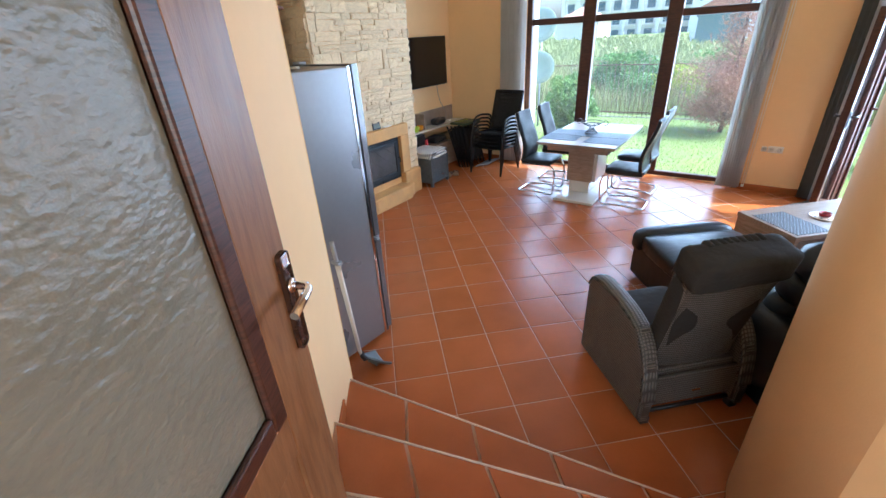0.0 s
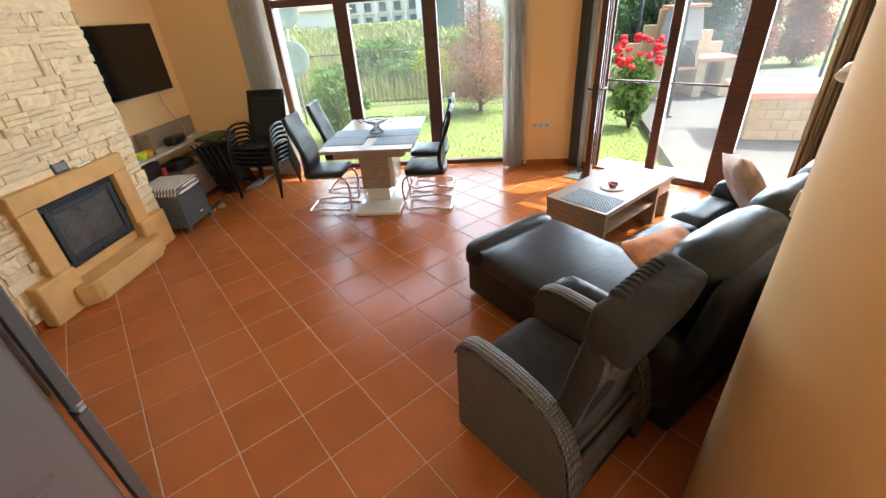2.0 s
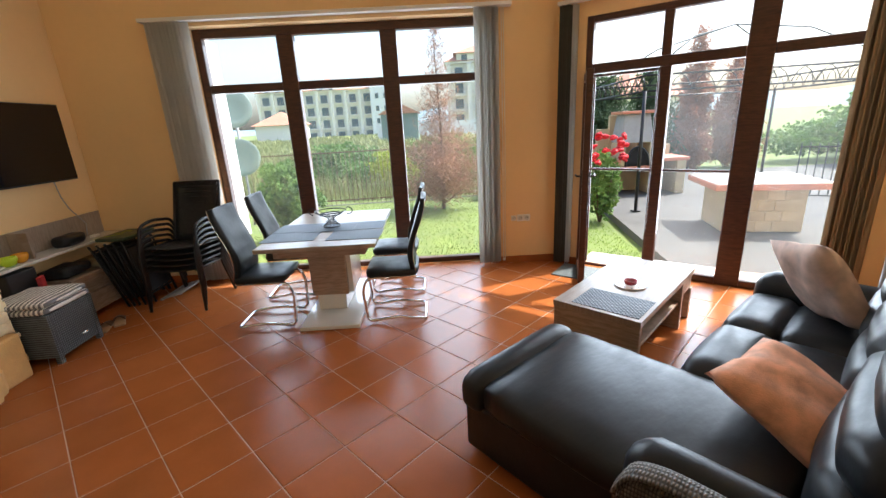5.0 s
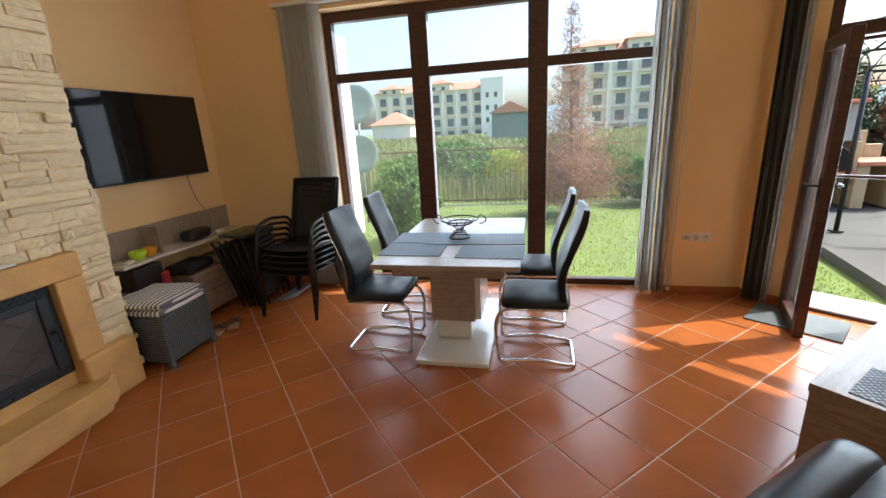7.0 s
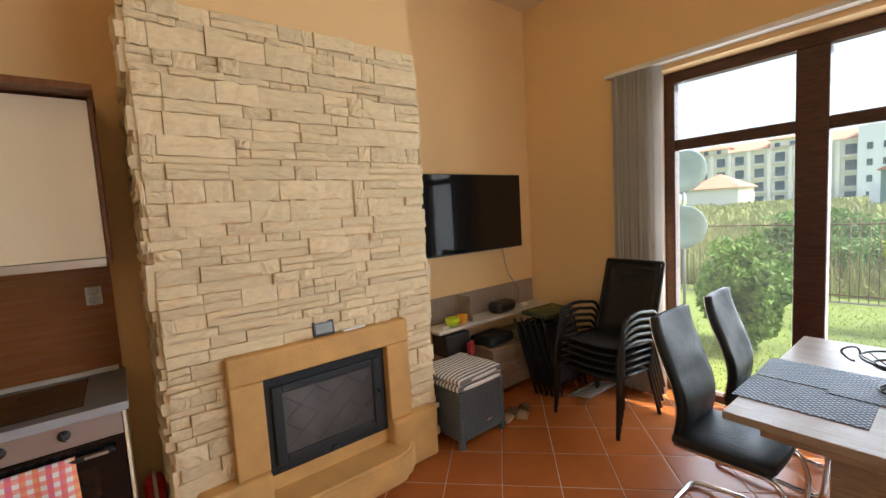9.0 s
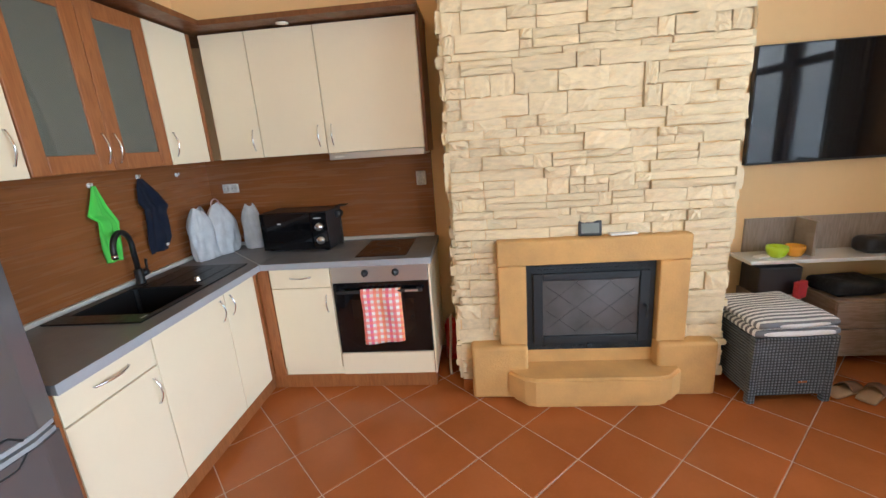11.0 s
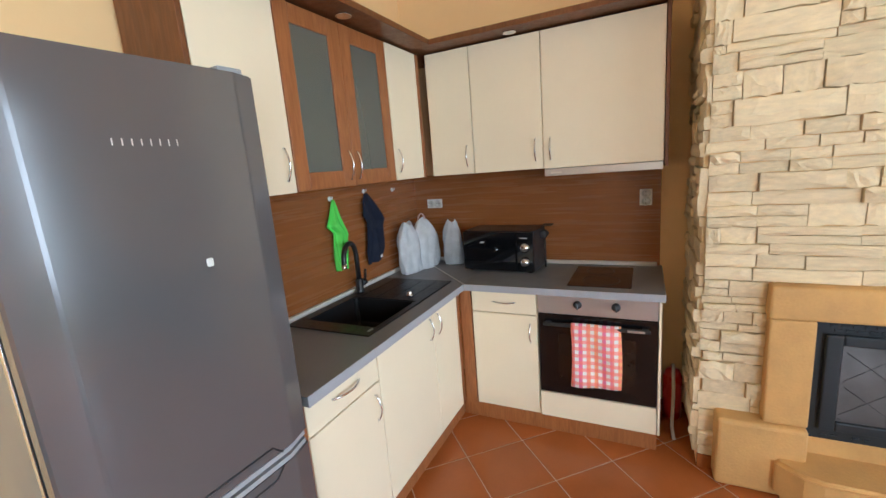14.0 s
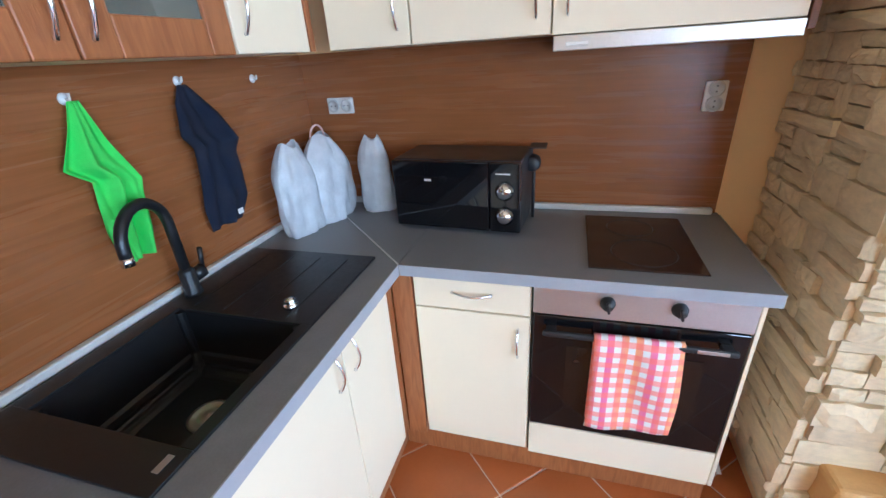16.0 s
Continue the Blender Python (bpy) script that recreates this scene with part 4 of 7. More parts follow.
span(bm, (-4.23, 1.32, .885), (-2.36, 1.333, 1.515))
st(mesh("splashback", bm, SPLASH), "brown wood-print splashback behind the sink", "splashback")
bm = B()
span(bm, (-4.23, 1.333, .885), (-4.217, 2.975, 1.515))
o = mesh("splashback", bm, SPLASH)
st(o, "brown wood-print splashback behind the hob", "splashback")

# hob
bm = B()
span(bm, (-4.13, 2.515, .8845), (-3.70, 2.835, .890), .002)
hob = solo("hob", bm, mat("brown_hob_glass", (0.030, 0.016, 0.012), 0.07, var=.05), "black glass hob set into the worktop", "hob")
for x, y, r in ((-4.02, 2.66, .075), (-3.82, 2.68, .095)):
    bm = B()
    tube(bm, [(x + r * math.cos(a), y + r * math.sin(a), .8902) for a in [i * math.tau / 32 for i in range(32)]], .0012, 4, closed=True)
    part("cooking_ring", bm, DARKPLASTIC, hob)

# sink and tap
sk = thing("sink", "black granite sink with a draining board", "sink")
bm = B()
BX0, BX1, BY0, BY1 = -3.27, -2.90, 1.425, 1.815
span(bm, (S0, SY0, .8846), (BX0, SY1, .892), .002)
span(bm, (BX1, SY0, .8846), (S1, SY1, .892), .002)
span(bm, (BX0, SY0, .8846), (BX1, BY0, .8919), .001)
span(bm, (BX0, BY1, .8846), (BX1, SY1, .8919), .001)
part("rim", bm, SINKBLACK, sk)
zf = .70
bm = B()
rims = []
for q, z in ((.010, .8845), (0, .8845), (0, zf + .03), (-.03, zf)):
    rims.append([bm.verts.new(p) for p in ((BX0 - q, BY0 - q, z), (BX1 + q, BY0 - q, z), (BX1 + q, BY1 + q, z), (BX0 - q, BY1 + q, z))])
for ra, rb in zip(rims, rims[1:]):
    for k in range(4):
        bm.faces.new((ra[k], rb[k], rb[(k + 1) % 4], ra[(k + 1) % 4]))
bm.faces.new(rims[-1])
bmesh.ops.bevel(bm, geom=[e for e in bm.edges if min(v.co.z for v in e.verts) < .8], offset=.018, segments=3, affect="EDGES")
bmesh.ops.recalc_face_normals(bm, faces=bm.faces[:])
part("bowl", bm, SINKBLACK, sk)
for k in range(4):
    bm = B()
    box(bm, (-3.455, 1.46 + k * .10, .8925), (.33, .006, .003), .001)
    part("drainer_rib", bm, SINKBLACK, sk)
bm = B()
lathe(bm, [(.052, zf), (.052, zf + .004), (.040, zf + .006), (.036, zf + .002), (.010, zf + .003), (.001, zf + .012)], 28, pose(-3.105, 1.615, 0))
part("drain", bm, STEEL, sk, "steel basket drain")
bm = B()
lathe(bm, [(.018, .892), (.022, .896), (.020, .905), (.012, .910), (.018, .916), (.001, .922)], 20, pose(-3.335, 1.745, 0))
part("waste_knob", bm, CHROME, sk)
bm = B()
box(bm, (-2.865, 1.815, .8923), (.035, .014, .001))
part("badge", bm, STEEL, sk)
tp = thing("tap", "black swan-neck kitchen tap with a chrome tip", "tap", pose(-3.345, 1.405, .892))
bm = B()
lathe(bm, [(.025, 0), (.025, .012), (.022, .016), (.022, .075), (.014, .085), (.001, .087)], 20)
part("base", bm, SINKBLACK, tp)
bm = B()
tube(bm, [(0, 0, .08), (0, 0, .22)] + [(.085 - .085 * math.cos(a), .025 * (1 - math.cos(a)), .22 + .085 * math.sin(a)) for a in [i * math.pi / 14 for i in range(1, 15)]] + [(.171, .05, .205)], .0140, 12)
part("spout", bm, SINKBLACK, tp)
bm = B()
tube(bm, [(.171, .05, .206), (.172, .05, .185)], .0150, 12)
part("tip", bm, CHROME, tp, "chrome nozzle")
bm = B()
tube(bm, [(-.018, 0, .05), (-.05, .005, .055)], .021, 14)
tube(bm, [(-.05, .005, .06), (-.055, .012, .125)], .007, 8)
part("lever", bm, SINKBLACK, tp)

# microwave
mw = thing("microwave", "black microwave with two chrome dials on the worktop", "microwave", pose(-4.03, 2.065, .885, 0, 0, -4))
bm = B()
span(bm, (-.14, -.235, .012), (.10, .235, .265), .006)
part("case", bm, DARKPLASTIC, mw)
bm = B()
span(bm, (.10, -.235, .014), (.118, .125, .262), .004)
part("door", bm, BLACKGLASS, mw, "mirror-black glass door")
bm = B()
span(bm, (.10, .129, .014), (.118, .235, .262), .004)
part("control_panel", bm, BLACKGLASS, mw)
for z in (.165, .075):
    bm = B()
    lathe(bm, [(.032, 0), (.032, .008), (.024, .014), (.022, .022), (.001, .023)], 24, pose(.118, .182, z, 0, 90))
    part("dial", bm, CHROME, mw)
part("marking", span(B(), (.1185, .15, .222), (.1192, .20, .226)), WHITEPLASTIC, mw)
part("marking", span(B(), (.1185, -.11, .19), (.1192, -.085, .198)), WHITEPLASTIC, mw)
for x in (-.11, .07):
    for y in (-.2, .2):
        bm = B()
        box(bm, (x, y, .006), (.03, .03, .012), .003)
        part("foot", bm, DARKPLASTIC, mw)
bm = B()
lathe(bm, [(.026, 0), (.026, .05), (.02, .055), (.001, .056)], 20, pose(-4.10, 2.345, 1.105, 0, 0, 0) @ pose(0, -.028, .0, 0, 90))
span(bm, (-4.18, 2.30, 1.152), (-4.09, 2.36, 1.156))
tube(bm, [(-4.1, 2.318, .885), (-4.1, 2.318, 1.10)], .006, 8)
solo("lamp_clip", bm, DARKPLASTIC, "small black gadget standing behind the microwave", "gadget")

# plastic bags


def bag(m, r, h, seed, top=.3):
    rnd = random.Random(seed)
    ph = [rnd.uniform(0, 6.3) for _ in range(6)]
    bm = B()

    def f(u, v):
        a = u * math.tau
        k = (1 - top * max(0, (v - .45) / .55) ** 2.6) * (1 if v > .03 else .93)
        rr = r * k * (1 + .10 * math.sin(3 * a + ph[0] + v * 3) + .06 * math.sin(7 * a + ph[1] - v * 5) + .04 * math.sin(11 * a + ph[2] + 9 * v))
        return Vector((rr * math.cos(a) * 1.0, rr * math.sin(a) * .75, h * v + .012 * math.sin(2 * a + ph[3]) * v))
    sheet(bm, f, 40, 18)
    lo = [bm.verts.new((r * .8 * math.cos(i * math.tau / 20), r * .6 * math.sin(i * math.tau / 20), 0.002)) for i in range(20)]
    bm.faces.new(lo)
    return bm


for m, r, h, sd, tp_, lb in ((pose(-3.86, 1.45, .8845), .092, .335, 1, .62, "milky plastic bag standing on the worktop corner"), (pose(-4.03, 1.48, .8845), .115, .335, 2, .60, "stuffed clear plastic bag with a pink handle"), (pose(-4.125, 1.66, .8845, 0, 0, 90), .068, .31, 4, .62, "small knotted clear plastic bag by the wall")):
    solo("plastic_bag", bag(m, r, h, sd, tp_), BAG, lb, "bag", m, group="bags on the worktop")
bm = B()
tube(bm, [(-4.03 + .05 * math.cos(a), 1.47, 1.21 + .05 * math.sin(a)) for a in [i * math.pi / 10 for i in range(11)]], .004, 6)
solo("bag_handle", bm, mat("pink_cord", (.75, .5, .45), .6), "pink looped carrying handle on a bag", "handle")

# cloths on hooks


def along(keys, v):
    """Straight steps between (v, value) pairs."""
    for (v0, a0), (v1, a1) in zip(keys, keys[1:]):
        if v <= v1:
            return a0 + (a1 - a0) * (v - v0) / (v1 - v0)
    return keys[-1][1]


def cloth(x, ztop, length, near, far, seed):
    """A cloth hung by one corner; near and far give its two edges on the way down."""
    rnd = random.Random(seed)
    ph = [rnd.uniform(0, 6) for _ in range(4)]

    def f(u, v):
        a, b = along(near, v), along(far, v)
        amp = min(1, v * 3)
        yy = 1.352 + amp * (.013 * math.sin(u * 9 + ph[1] + v * 2) + .009 * math.sin(u * 17 + ph[2] - v * 3)) + .012 * math.sin(v * math.pi)
        return Vector((x - (a + (b - a) * u), max(1.3375, yy), ztop - length * v))
    bm = B()
    sheet(bm, f, 24, 40, .0015)
    return bm


solo("cleaning_cloth", cloth(-3.262, 1.44, .40, [(0, -.006), (.15, -.032), (.355, -.079), (.45, -.029), (.6, -.035), (.77, -.036), (1, -.02)], [(0, .02), (.24, .043), (.5, .09), (.58, .08), (.83, .069), (1, .054)], 3), GREENCLOTH, "bright green cloth hanging from a wall hook", "cloth")
nv = solo("cleaning_cloth", cloth(-3.565, 1.45, .44, [(0, -.006), (.1, -.034), (.31, -.057), (.4, -.027), (.62, -.038), (.82, -.054), (1, -.045)], [(0, .025), (.22, .117), (.4, .165), (.485, .134), (.84, .148), (1, .10)], 8), NAVYCLOTH, "navy blue cloth hanging from a wall hook", "cloth")
bm = B()
box(bm, (-3.630, 1.382, 1.045), (.022, .003, .018), .001)
part("care_tag", bm, WHITEPLASTIC, nv, "white care tag")
for x, z in ((-3.265, 1.445), (-3.58, 1.46), (-3.90, 1.445)):
    bm = B()
    lathe(bm, [(.014, 0), (.014, .003), (.009, .006), (.001, .007)], 16, pose(x, 1.3332, z, -90))
    tube(bm, arc([(x, 1.338, z), (x, 1.352, z - .004), (x, 1.354, z + .012)], .006, 3), .003, 6)
    solo("wall_hook", bm, WHITEPLASTIC, "small white adhesive hook on the splashback", "hook", group="hooks over the sink")


def socket(m, label, n=2, w=.08, h=.08):
    s = thing("wall_socket", label, "socket", m)
    bm = B()
    box(bm, (0, -.006, 0), (w * n, .012, h), .004)
    part("plate", bm, WHITEPLASTIC, s)
    for i in range(n):
        x = (i - (n - 1) / 2) * w
        bm = B()
        lathe(bm, [(.026, 0), (.026, .003), (.02, .0035), (.019, .0008), (.001, .0008)], 20, pose(x, -.012, 0, 90))
        part("insert", bm, mat("socket_grey", (.6, .59, .56), .4) if "socket_grey" not in bpy.data.materials else bpy.data.materials["socket_grey"], s)
        for dx in (-.009, .009):
            bm = B()
            box(bm, (x + dx, -.0158, 0), (.005, .001, .005))
            part("pin_hole", bm, DARKPLASTIC, s)


socket(pose(-4.217, 1.495, 1.31, 0, 0, 90), "white double wall socket on the brown splashback", 2, .06, .065)
socket(pose(-4.217, 2.895, 1.30, 0, 0, 90) @ pose(0, 0, 0, 0, 90), "white upright double socket on the brown splashback", 2, .048, .068)
socket(pose(0.44, 6.47, .525), "white double socket low on the ochre wall", 2, .075, .078)
socket(pose(0.36, 6.47, .525) @ pose(-.03, 0, 0), "single white socket low on the ochre wall", 1, .06, .06)

# upper cabinets
UZ0, UZ1, UY, UX = 1.515, 2.245, 1.63, -3.90


def upper(lo, hi, label, n="upper_cabinet", material=CREAM):
    c = thing(n, label, "cabinet", group="upper kitchen cabinets")
    bm = B()
    span(bm, lo, hi, .001)
    part("body", bm, material, c)
    return c


c = upper((-2.745, 1.34, UZ0), (-2.382, UY - .018, UZ1), "cream wall cabinet above the fridge side")
front(c, "door", (-2.742, UY - .017, UZ0 - .004), (-2.384, UY, UZ1), (0, .024, 0), ((-2.70, UY, UZ0 + .045), (-2.70, UY, UZ0 + .17)))
c = upper((-3.838, 1.34, UZ0), (-3.508, UY - .018, UZ1), "narrow cream wall cabinet in the corner")
front(c, "door", (-3.835, UY - .017, UZ0), (-3.511, UY, UZ1), (0, .024, 0), ((-3.55, UY, UZ0 + .045), (-3.55, UY, UZ0 + .17)))
bm = B()
span(bm, (-2.38, 1.335, UZ0 - .004), (-2.36, UY + .002, UZ1 + .012), .002)
solo("side_panel", bm, DARKCHERRY, "dark cherry brown side panel of the wall cabinets", "panel")
bm = B()
span(bm, (-3.87, 1.335, UZ0), (-3.842, UY + .001, UZ1), .002)
solo("filler_panel", bm, CHERRY, "cherry brown corner strip between wall cabinets", "panel")
# glazed pair
c = thing("display_cabinet", "cherry brown wall cabinet with two frosted glass doors", "cabinet", group="upper kitchen cabinets")
bm = B()
span(bm, (-3.505, 1.34, UZ0), (-2.748, 1.352, UZ1))
span(bm, (-3.505, 1.352, UZ0), (-3.49, UY - .021, UZ1))
span(bm, (-2.763, 1.352, UZ0), (-2.748, UY - .021, UZ1))
for z in (UZ0, UZ0 + .25, UZ0 + .49, UZ1 - .015):
    span(bm, (-3.49, 1.352, z), (-2.763, UY - .022, z + .015))
part("body", bm, CREAM, c)
for x0, x1, hx in ((-3.503, -3.130, -3.16), (-3.126, -2.750, -3.096)):
    bm = B()
    frame_bars(bm, x0, x1, UZ0 - .002, UZ1, .075, UY - .02, UY, .004)
    d = part("door", bm, CHERRY, c)
    bm = B()
    span(bm, (x0 + .075, UY - .012, UZ0 + .073), (x1 - .075, UY - .008, UZ1 - .075))
    part("frosted_pane", bm, glass("frosted_cabinet_glass" + str(int(x0 * -10)), (.52, .54, .49), .3, .17), d)
    bm = B()
    bow(bm, (hx, UY, UZ0 + .03), (hx, UY, UZ0 + .16), (0, .024, 0))
    part("handle", bm, CHROME, d, "curved metal bow handle")
bm = B()
# west wall cabinets
for y0, y1, hy, z0, lb in ((1.66, 1.948, 1.905, UZ0, "cream wall cabinet in the corner over the worktop"), (1.948, 2.368, 2.325, UZ0, "cream wall cabinet over the microwave"), (2.368, 2.976, 2.41, UZ0 - .002, "wide cream wall cabinet over the cooker hood")):
    c = upper((-4.21, y0 + .001, z0), (UX - .018, y1 - .001, UZ1), lb)
    front(c, "door", (UX - .017, y0 + .003, z0), (UX, y1 - .003, UZ1), (.024, 0, 0), ((UX, hy, UZ0 + .045), (UX, hy, UZ0 + .17)))
bm.free()
bm = B()
span(bm, (-4.215, 2.977, UZ0 - .03), (UX + .003, 2.995, UZ1 + .012), .002)
solo("side_panel", bm, DARKCHERRY, "dark cherry brown end panel beside the chimney", "panel")
bm = B()
slab(bm, [(-4.22, 1.33), (-2.345, 1.33), (-2.345, UY + .14), (UX + .14, UY + .14), (UX + .14, 3.0), (-4.22, 3.0)], UZ1 + .012, UZ1 + .040)
cor = solo("cornice", bm, DARKCHERRY, "dark cherry brown cornice board with small downlights", "cornice")
for x, y in ((-3.10, UY + .06), (UX + .06, 2.22)):
    bm = B()
    lathe(bm, [(.036, 0), (.036, .004), (.026, .008), (.001, .008)], 20, pose(x, y, UZ1 + .0035))
    part("downlight", bm, CHROME, cor, "small round recessed downlight")
hd = thing("cooker_hood", "slim steel cooker hood under the wall cabinet", "hood")
bm = B()
span(bm, (-4.2, 2.375, UZ0 - .045), (UX + .012, 2.972, UZ0 - .005), .003)
part("body", bm, STEEL, hd)
bm = B()
box(bm, (UX + .0135, 2.44, UZ0 - .027), (.003, .06, .010), .002)
part("switch_bar", bm, WHITEPLASTIC, hd)

# fridge
fr = thing("fridge_freezer", "tall grey steel fridge freezer with recessed handles", "fridge", pose(-2.072, 1.343, 0, 0, 0, -3.5))
bm = B()
span(bm, (-.284, 0, .03), (.284, .525, 1.832), .008)
part("body", bm, FRIDGESIDE, fr)
for z0, z1, nm in ((.05, .757, "freezer_door"), (.797, 1.84, "fridge_door")):
    bm = B()
    prof = [(-.287, .540), (-.287, .578), (-.282, .586), (-.222, .6045), (-.214, .606), (.214, .606), (.222, .6045), (.282, .586), (.287, .578), (.287, .540)]
    slab(bm, prof[::-1], z0, z1)
    bmesh.ops.bevel(bm, geom=[e for e in bm.edges if abs(e.verts[0].co.z - e.verts[1].co.z) < .001], offset=.004, segments=2, affect="EDGES")
    for f in bm.faces:
        f.smooth = False
    d = part(nm, bm, FRIDGE, fr)
    bm = B()
    low = nm == "freezer_door"
    e = z1 if low else z0
    d1 = 1 if low else -1
    slab(bm, [(-.276, .56), (.276, .56), (.276, .584), (.20, .606), (-.20, .606), (-.276, .584)], min(e, e + .0145 * d1), max(e, e + .0145 * d1))
    part("grip_rail", bm, GREYPLASTIC, d, "grey recessed grip along the door edge")
    bm = B()
    zc = e - .020 * d1
    v = [(-.175, zc + .020 * d1), (-.145, zc - .010 * d1), (.145, zc - .010 * d1), (.175, zc + .020 * d1)]
    tube(bm, [(x, .6068, z) for x, z in v], .0035, 6)
    part("grip_groove", bm, DARKPLASTIC, d, "thin dark line round the grip")
    part("door_seal", span(B(), (-.280, .526, z0 + .004), (.280, .541, z1 - .004)), DARKPLASTIC, d, "dark rubber seal")
part("hinge_cap", box(B(), (-.225, .56, 1.848), (.07, .05, .016), .005, seg=2), GREYPLASTIC, fr)
part("body_rim", span(B(), (.2842, .505, .03), (.2885, .525, 1.834), .001), CHROME, fr, "bright rim along the cabinet edge")
bm = B()
for k in range(8):
    box(bm, (.015 + (k - 3.5) * .018, .6062, 1.665), (.0022, .0015, .014))
part("lettering_bars", bm, STEEL, fr)
# white chip painted in for a bright reflection on the door
bm = B()
box(bm, (-.07, .6065, 1.385), (.016, .004, .020), .004)
part("glint_spot", bm, WHITEPLASTIC, fr)
bm = B()
span(bm, (-.265, .53, .01), (.265, .57, .048), .003)
part("foot_rail", bm, DARKPLASTIC, fr)
for x in (-.225, .225):
    for y in (.065, .475):
        part("foot", box(B(), (x, y, .015), (.05, .05, .03), .004), DARKPLASTIC, fr)
bm = B()
box(bm, (-2.0, 1.62, 1.84), (.16, .03, .012), .003, pose(0, 0, 0, 0, 0, 20))
solo("paper_slip", bm, WHITEPLASTIC, "white paper slip lying on the fridge", "paper")

# broom beside the fridge, and a fire extinguisher with hose by the chimney
br = thing("broom", "long-handled grey dustpan and broom leaning beside the fridge", "broom", pose(-1.655, 1.47, 0))
for k in (0, 1):
    dx = .028 * k
    part("shaft", tube(B(), [(.015 + dx * .7, .010 - dx * .3, .15), (.078 + dx * .7, -.088, .88)], .010, 10), WHITEPLASTIC, br)
    part("socket", tube(B(), [(.02 + dx, .025 - dx * .3, .10), (.014 + dx, .013 - dx * .3, .16)], .015, 10), DARKPLASTIC, br)
bm = B()
tube(bm, [(.087, -.088, .87), (.098, -.106, 1.02)], .012, 10)
box(bm, (.088, -.090, .885), (.06, .035, .02), .006)
part("grip", bm, GREYPLASTIC, br)
bm = B()


def pan(u, v):
    w = .07 + .11 * v
    return Vector((.03 + (u - .5) * w + .06 * v, .02 + .12 * v - .03 * (u - .5) * v, .14 - .13 * v ** .7 + .05 * (2 * u - 1) ** 2 * v))


sheet(bm, pan, 12, 12, .012)
part("dustpan", bm, mat("dark_grey_plastic", (.085, .09, .088), .5, var=.15), br)
bm = B()
rnd = random.Random(8)
for k in range(90):
    x = rnd.uniform(-.045, .055)
    tube(bm, [(.045 + x * .6, .035, .11), (.05 + x + rnd.uniform(-.01, .01), .075 + rnd.uniform(-.02, .03), .03 + rnd.uniform(0, .015))], .0022, 4)
tagged(part("bristles", bm, mat("grey_bristles", (.16, .17, .15), .8), br), kind="stuff")
ex = thing("fire_extinguisher", "small red fire extinguisher in the gap by the chimney", "extinguisher", pose(-4.05, 3.05, 0))
bm = B()
lathe(bm, [(.045, .003), (.05, .01), (.05, .26), (.035, .30), (.012, .31), (.012, .33), (.001, .332)], 18)
part("cylinder", bm, mat("red_paint", (.55, .02, .015), .3), ex)
bm = B()
tube(bm, arc([(0, 0, .33), (.05, 0, .34), (.12, .0, .2), (.20, -.01, .05), (.25, 0.0, .01)], .04), .009, 8)
part("hose", bm, mat("beige_hose", (.55, .48, .38), .6), ex)


# ---------------------------------------------------------------- dining corner
tb = thing("dining_table", "oak-print dining table on a pedestal with a white foot", "table", pose(-1.49, 5.57, 0))
bm = B()
span(bm, (-.46, -.675, .722), (.46, .675, .755), .004)
part("tabletop", bm, OAK, tb)
bm = B()
span(bm, (-.36, -.56, .64), (.36, .56, .722), .003)
part("apron", bm, OAKV, tb)
bm = B()
span(bm, (-.19, -.26, .195), (.125, .26, .64), .003)
part("column", bm, OAKV, tb)
bm = B()
span(bm, (.125, -.22, .195), (.165, .22, .64), .003)
part("column_panel", bm, WHITEGLOSS, tb)
bm = B()
span(bm, (-.16, -.22, .04), (.09, .22, .195), .003)
part("lower_column", bm, WHITEGLOSS, tb, "white gloss lower column")
bm = B()
span(bm, (-.25, -.555, .001), (.25, .555, .035), .006)
part("foot_plate", bm, WHITEGLOSS, tb, "white gloss foot plate")
bm = B()
span(bm, (-.215, -.15, -.0015), (.215, .15, .0015), .001)
pm = solo("placemat", bm, PLACEMAT, "blue and white wavy woven placemat on the table", "placemat", pose(-1.49 - .265, 5.215, .7575, 0, 0, 90), group="placemats on the dining table")
pm.matrix_world = pose(-1.49 - .27, 5.235, .7575, 0, 0, 0)
for x, y, a in ((-1.76, 5.55, 1), (-1.225, 5.20, -2), (-1.235, 5.52, 1), (-1.49, 5.50, 0)):
    copy_thing(pm, pose(x, y, .7575 if x != -1.49 else .7605, 0, 0, a))
bk = thing("fruit_basket", "black scrolled wire fruit basket on a foot", "basket", pose(-1.49, 5.53, .762))
for rr, z in ((.075, .008), (.045, .05), (.095, .115), (.135, .14)):
    bm = B()
    tube(bm, [(rr * math.cos(a), rr * math.sin(a), z) for a in [i * math.tau / 28 for i in range(28)]], .005, 6, closed=True)
    part("ring", bm, BLACKPAINT, bk)
for k in range(12):
    a = k * math.tau / 12
    bm = B()
    tube(bm, [((r) * math.cos(a), r * math.sin(a), z) for r, z in ((.075, .008), (.05, .03), (.02, .05), (.03, .08), (.06, .10), (.10, .12), (.135, .14))], .0028, 5)
    part("wire", bm, BLACKPAINT, bk)
for k in (0, 1):
    a = k * math.pi
    bm = B()
    tube(bm, [((.135 + .05 * (1 - math.cos(t)) * .6) * math.cos(a), .02 * math.sin(t * 2), .14 + .03 * math.sin(t)) for t in [i * 5.2 / 16 for i in range(17)]], .0045, 6)
    part("scroll_handle", bm, BLACKPAINT, bk)


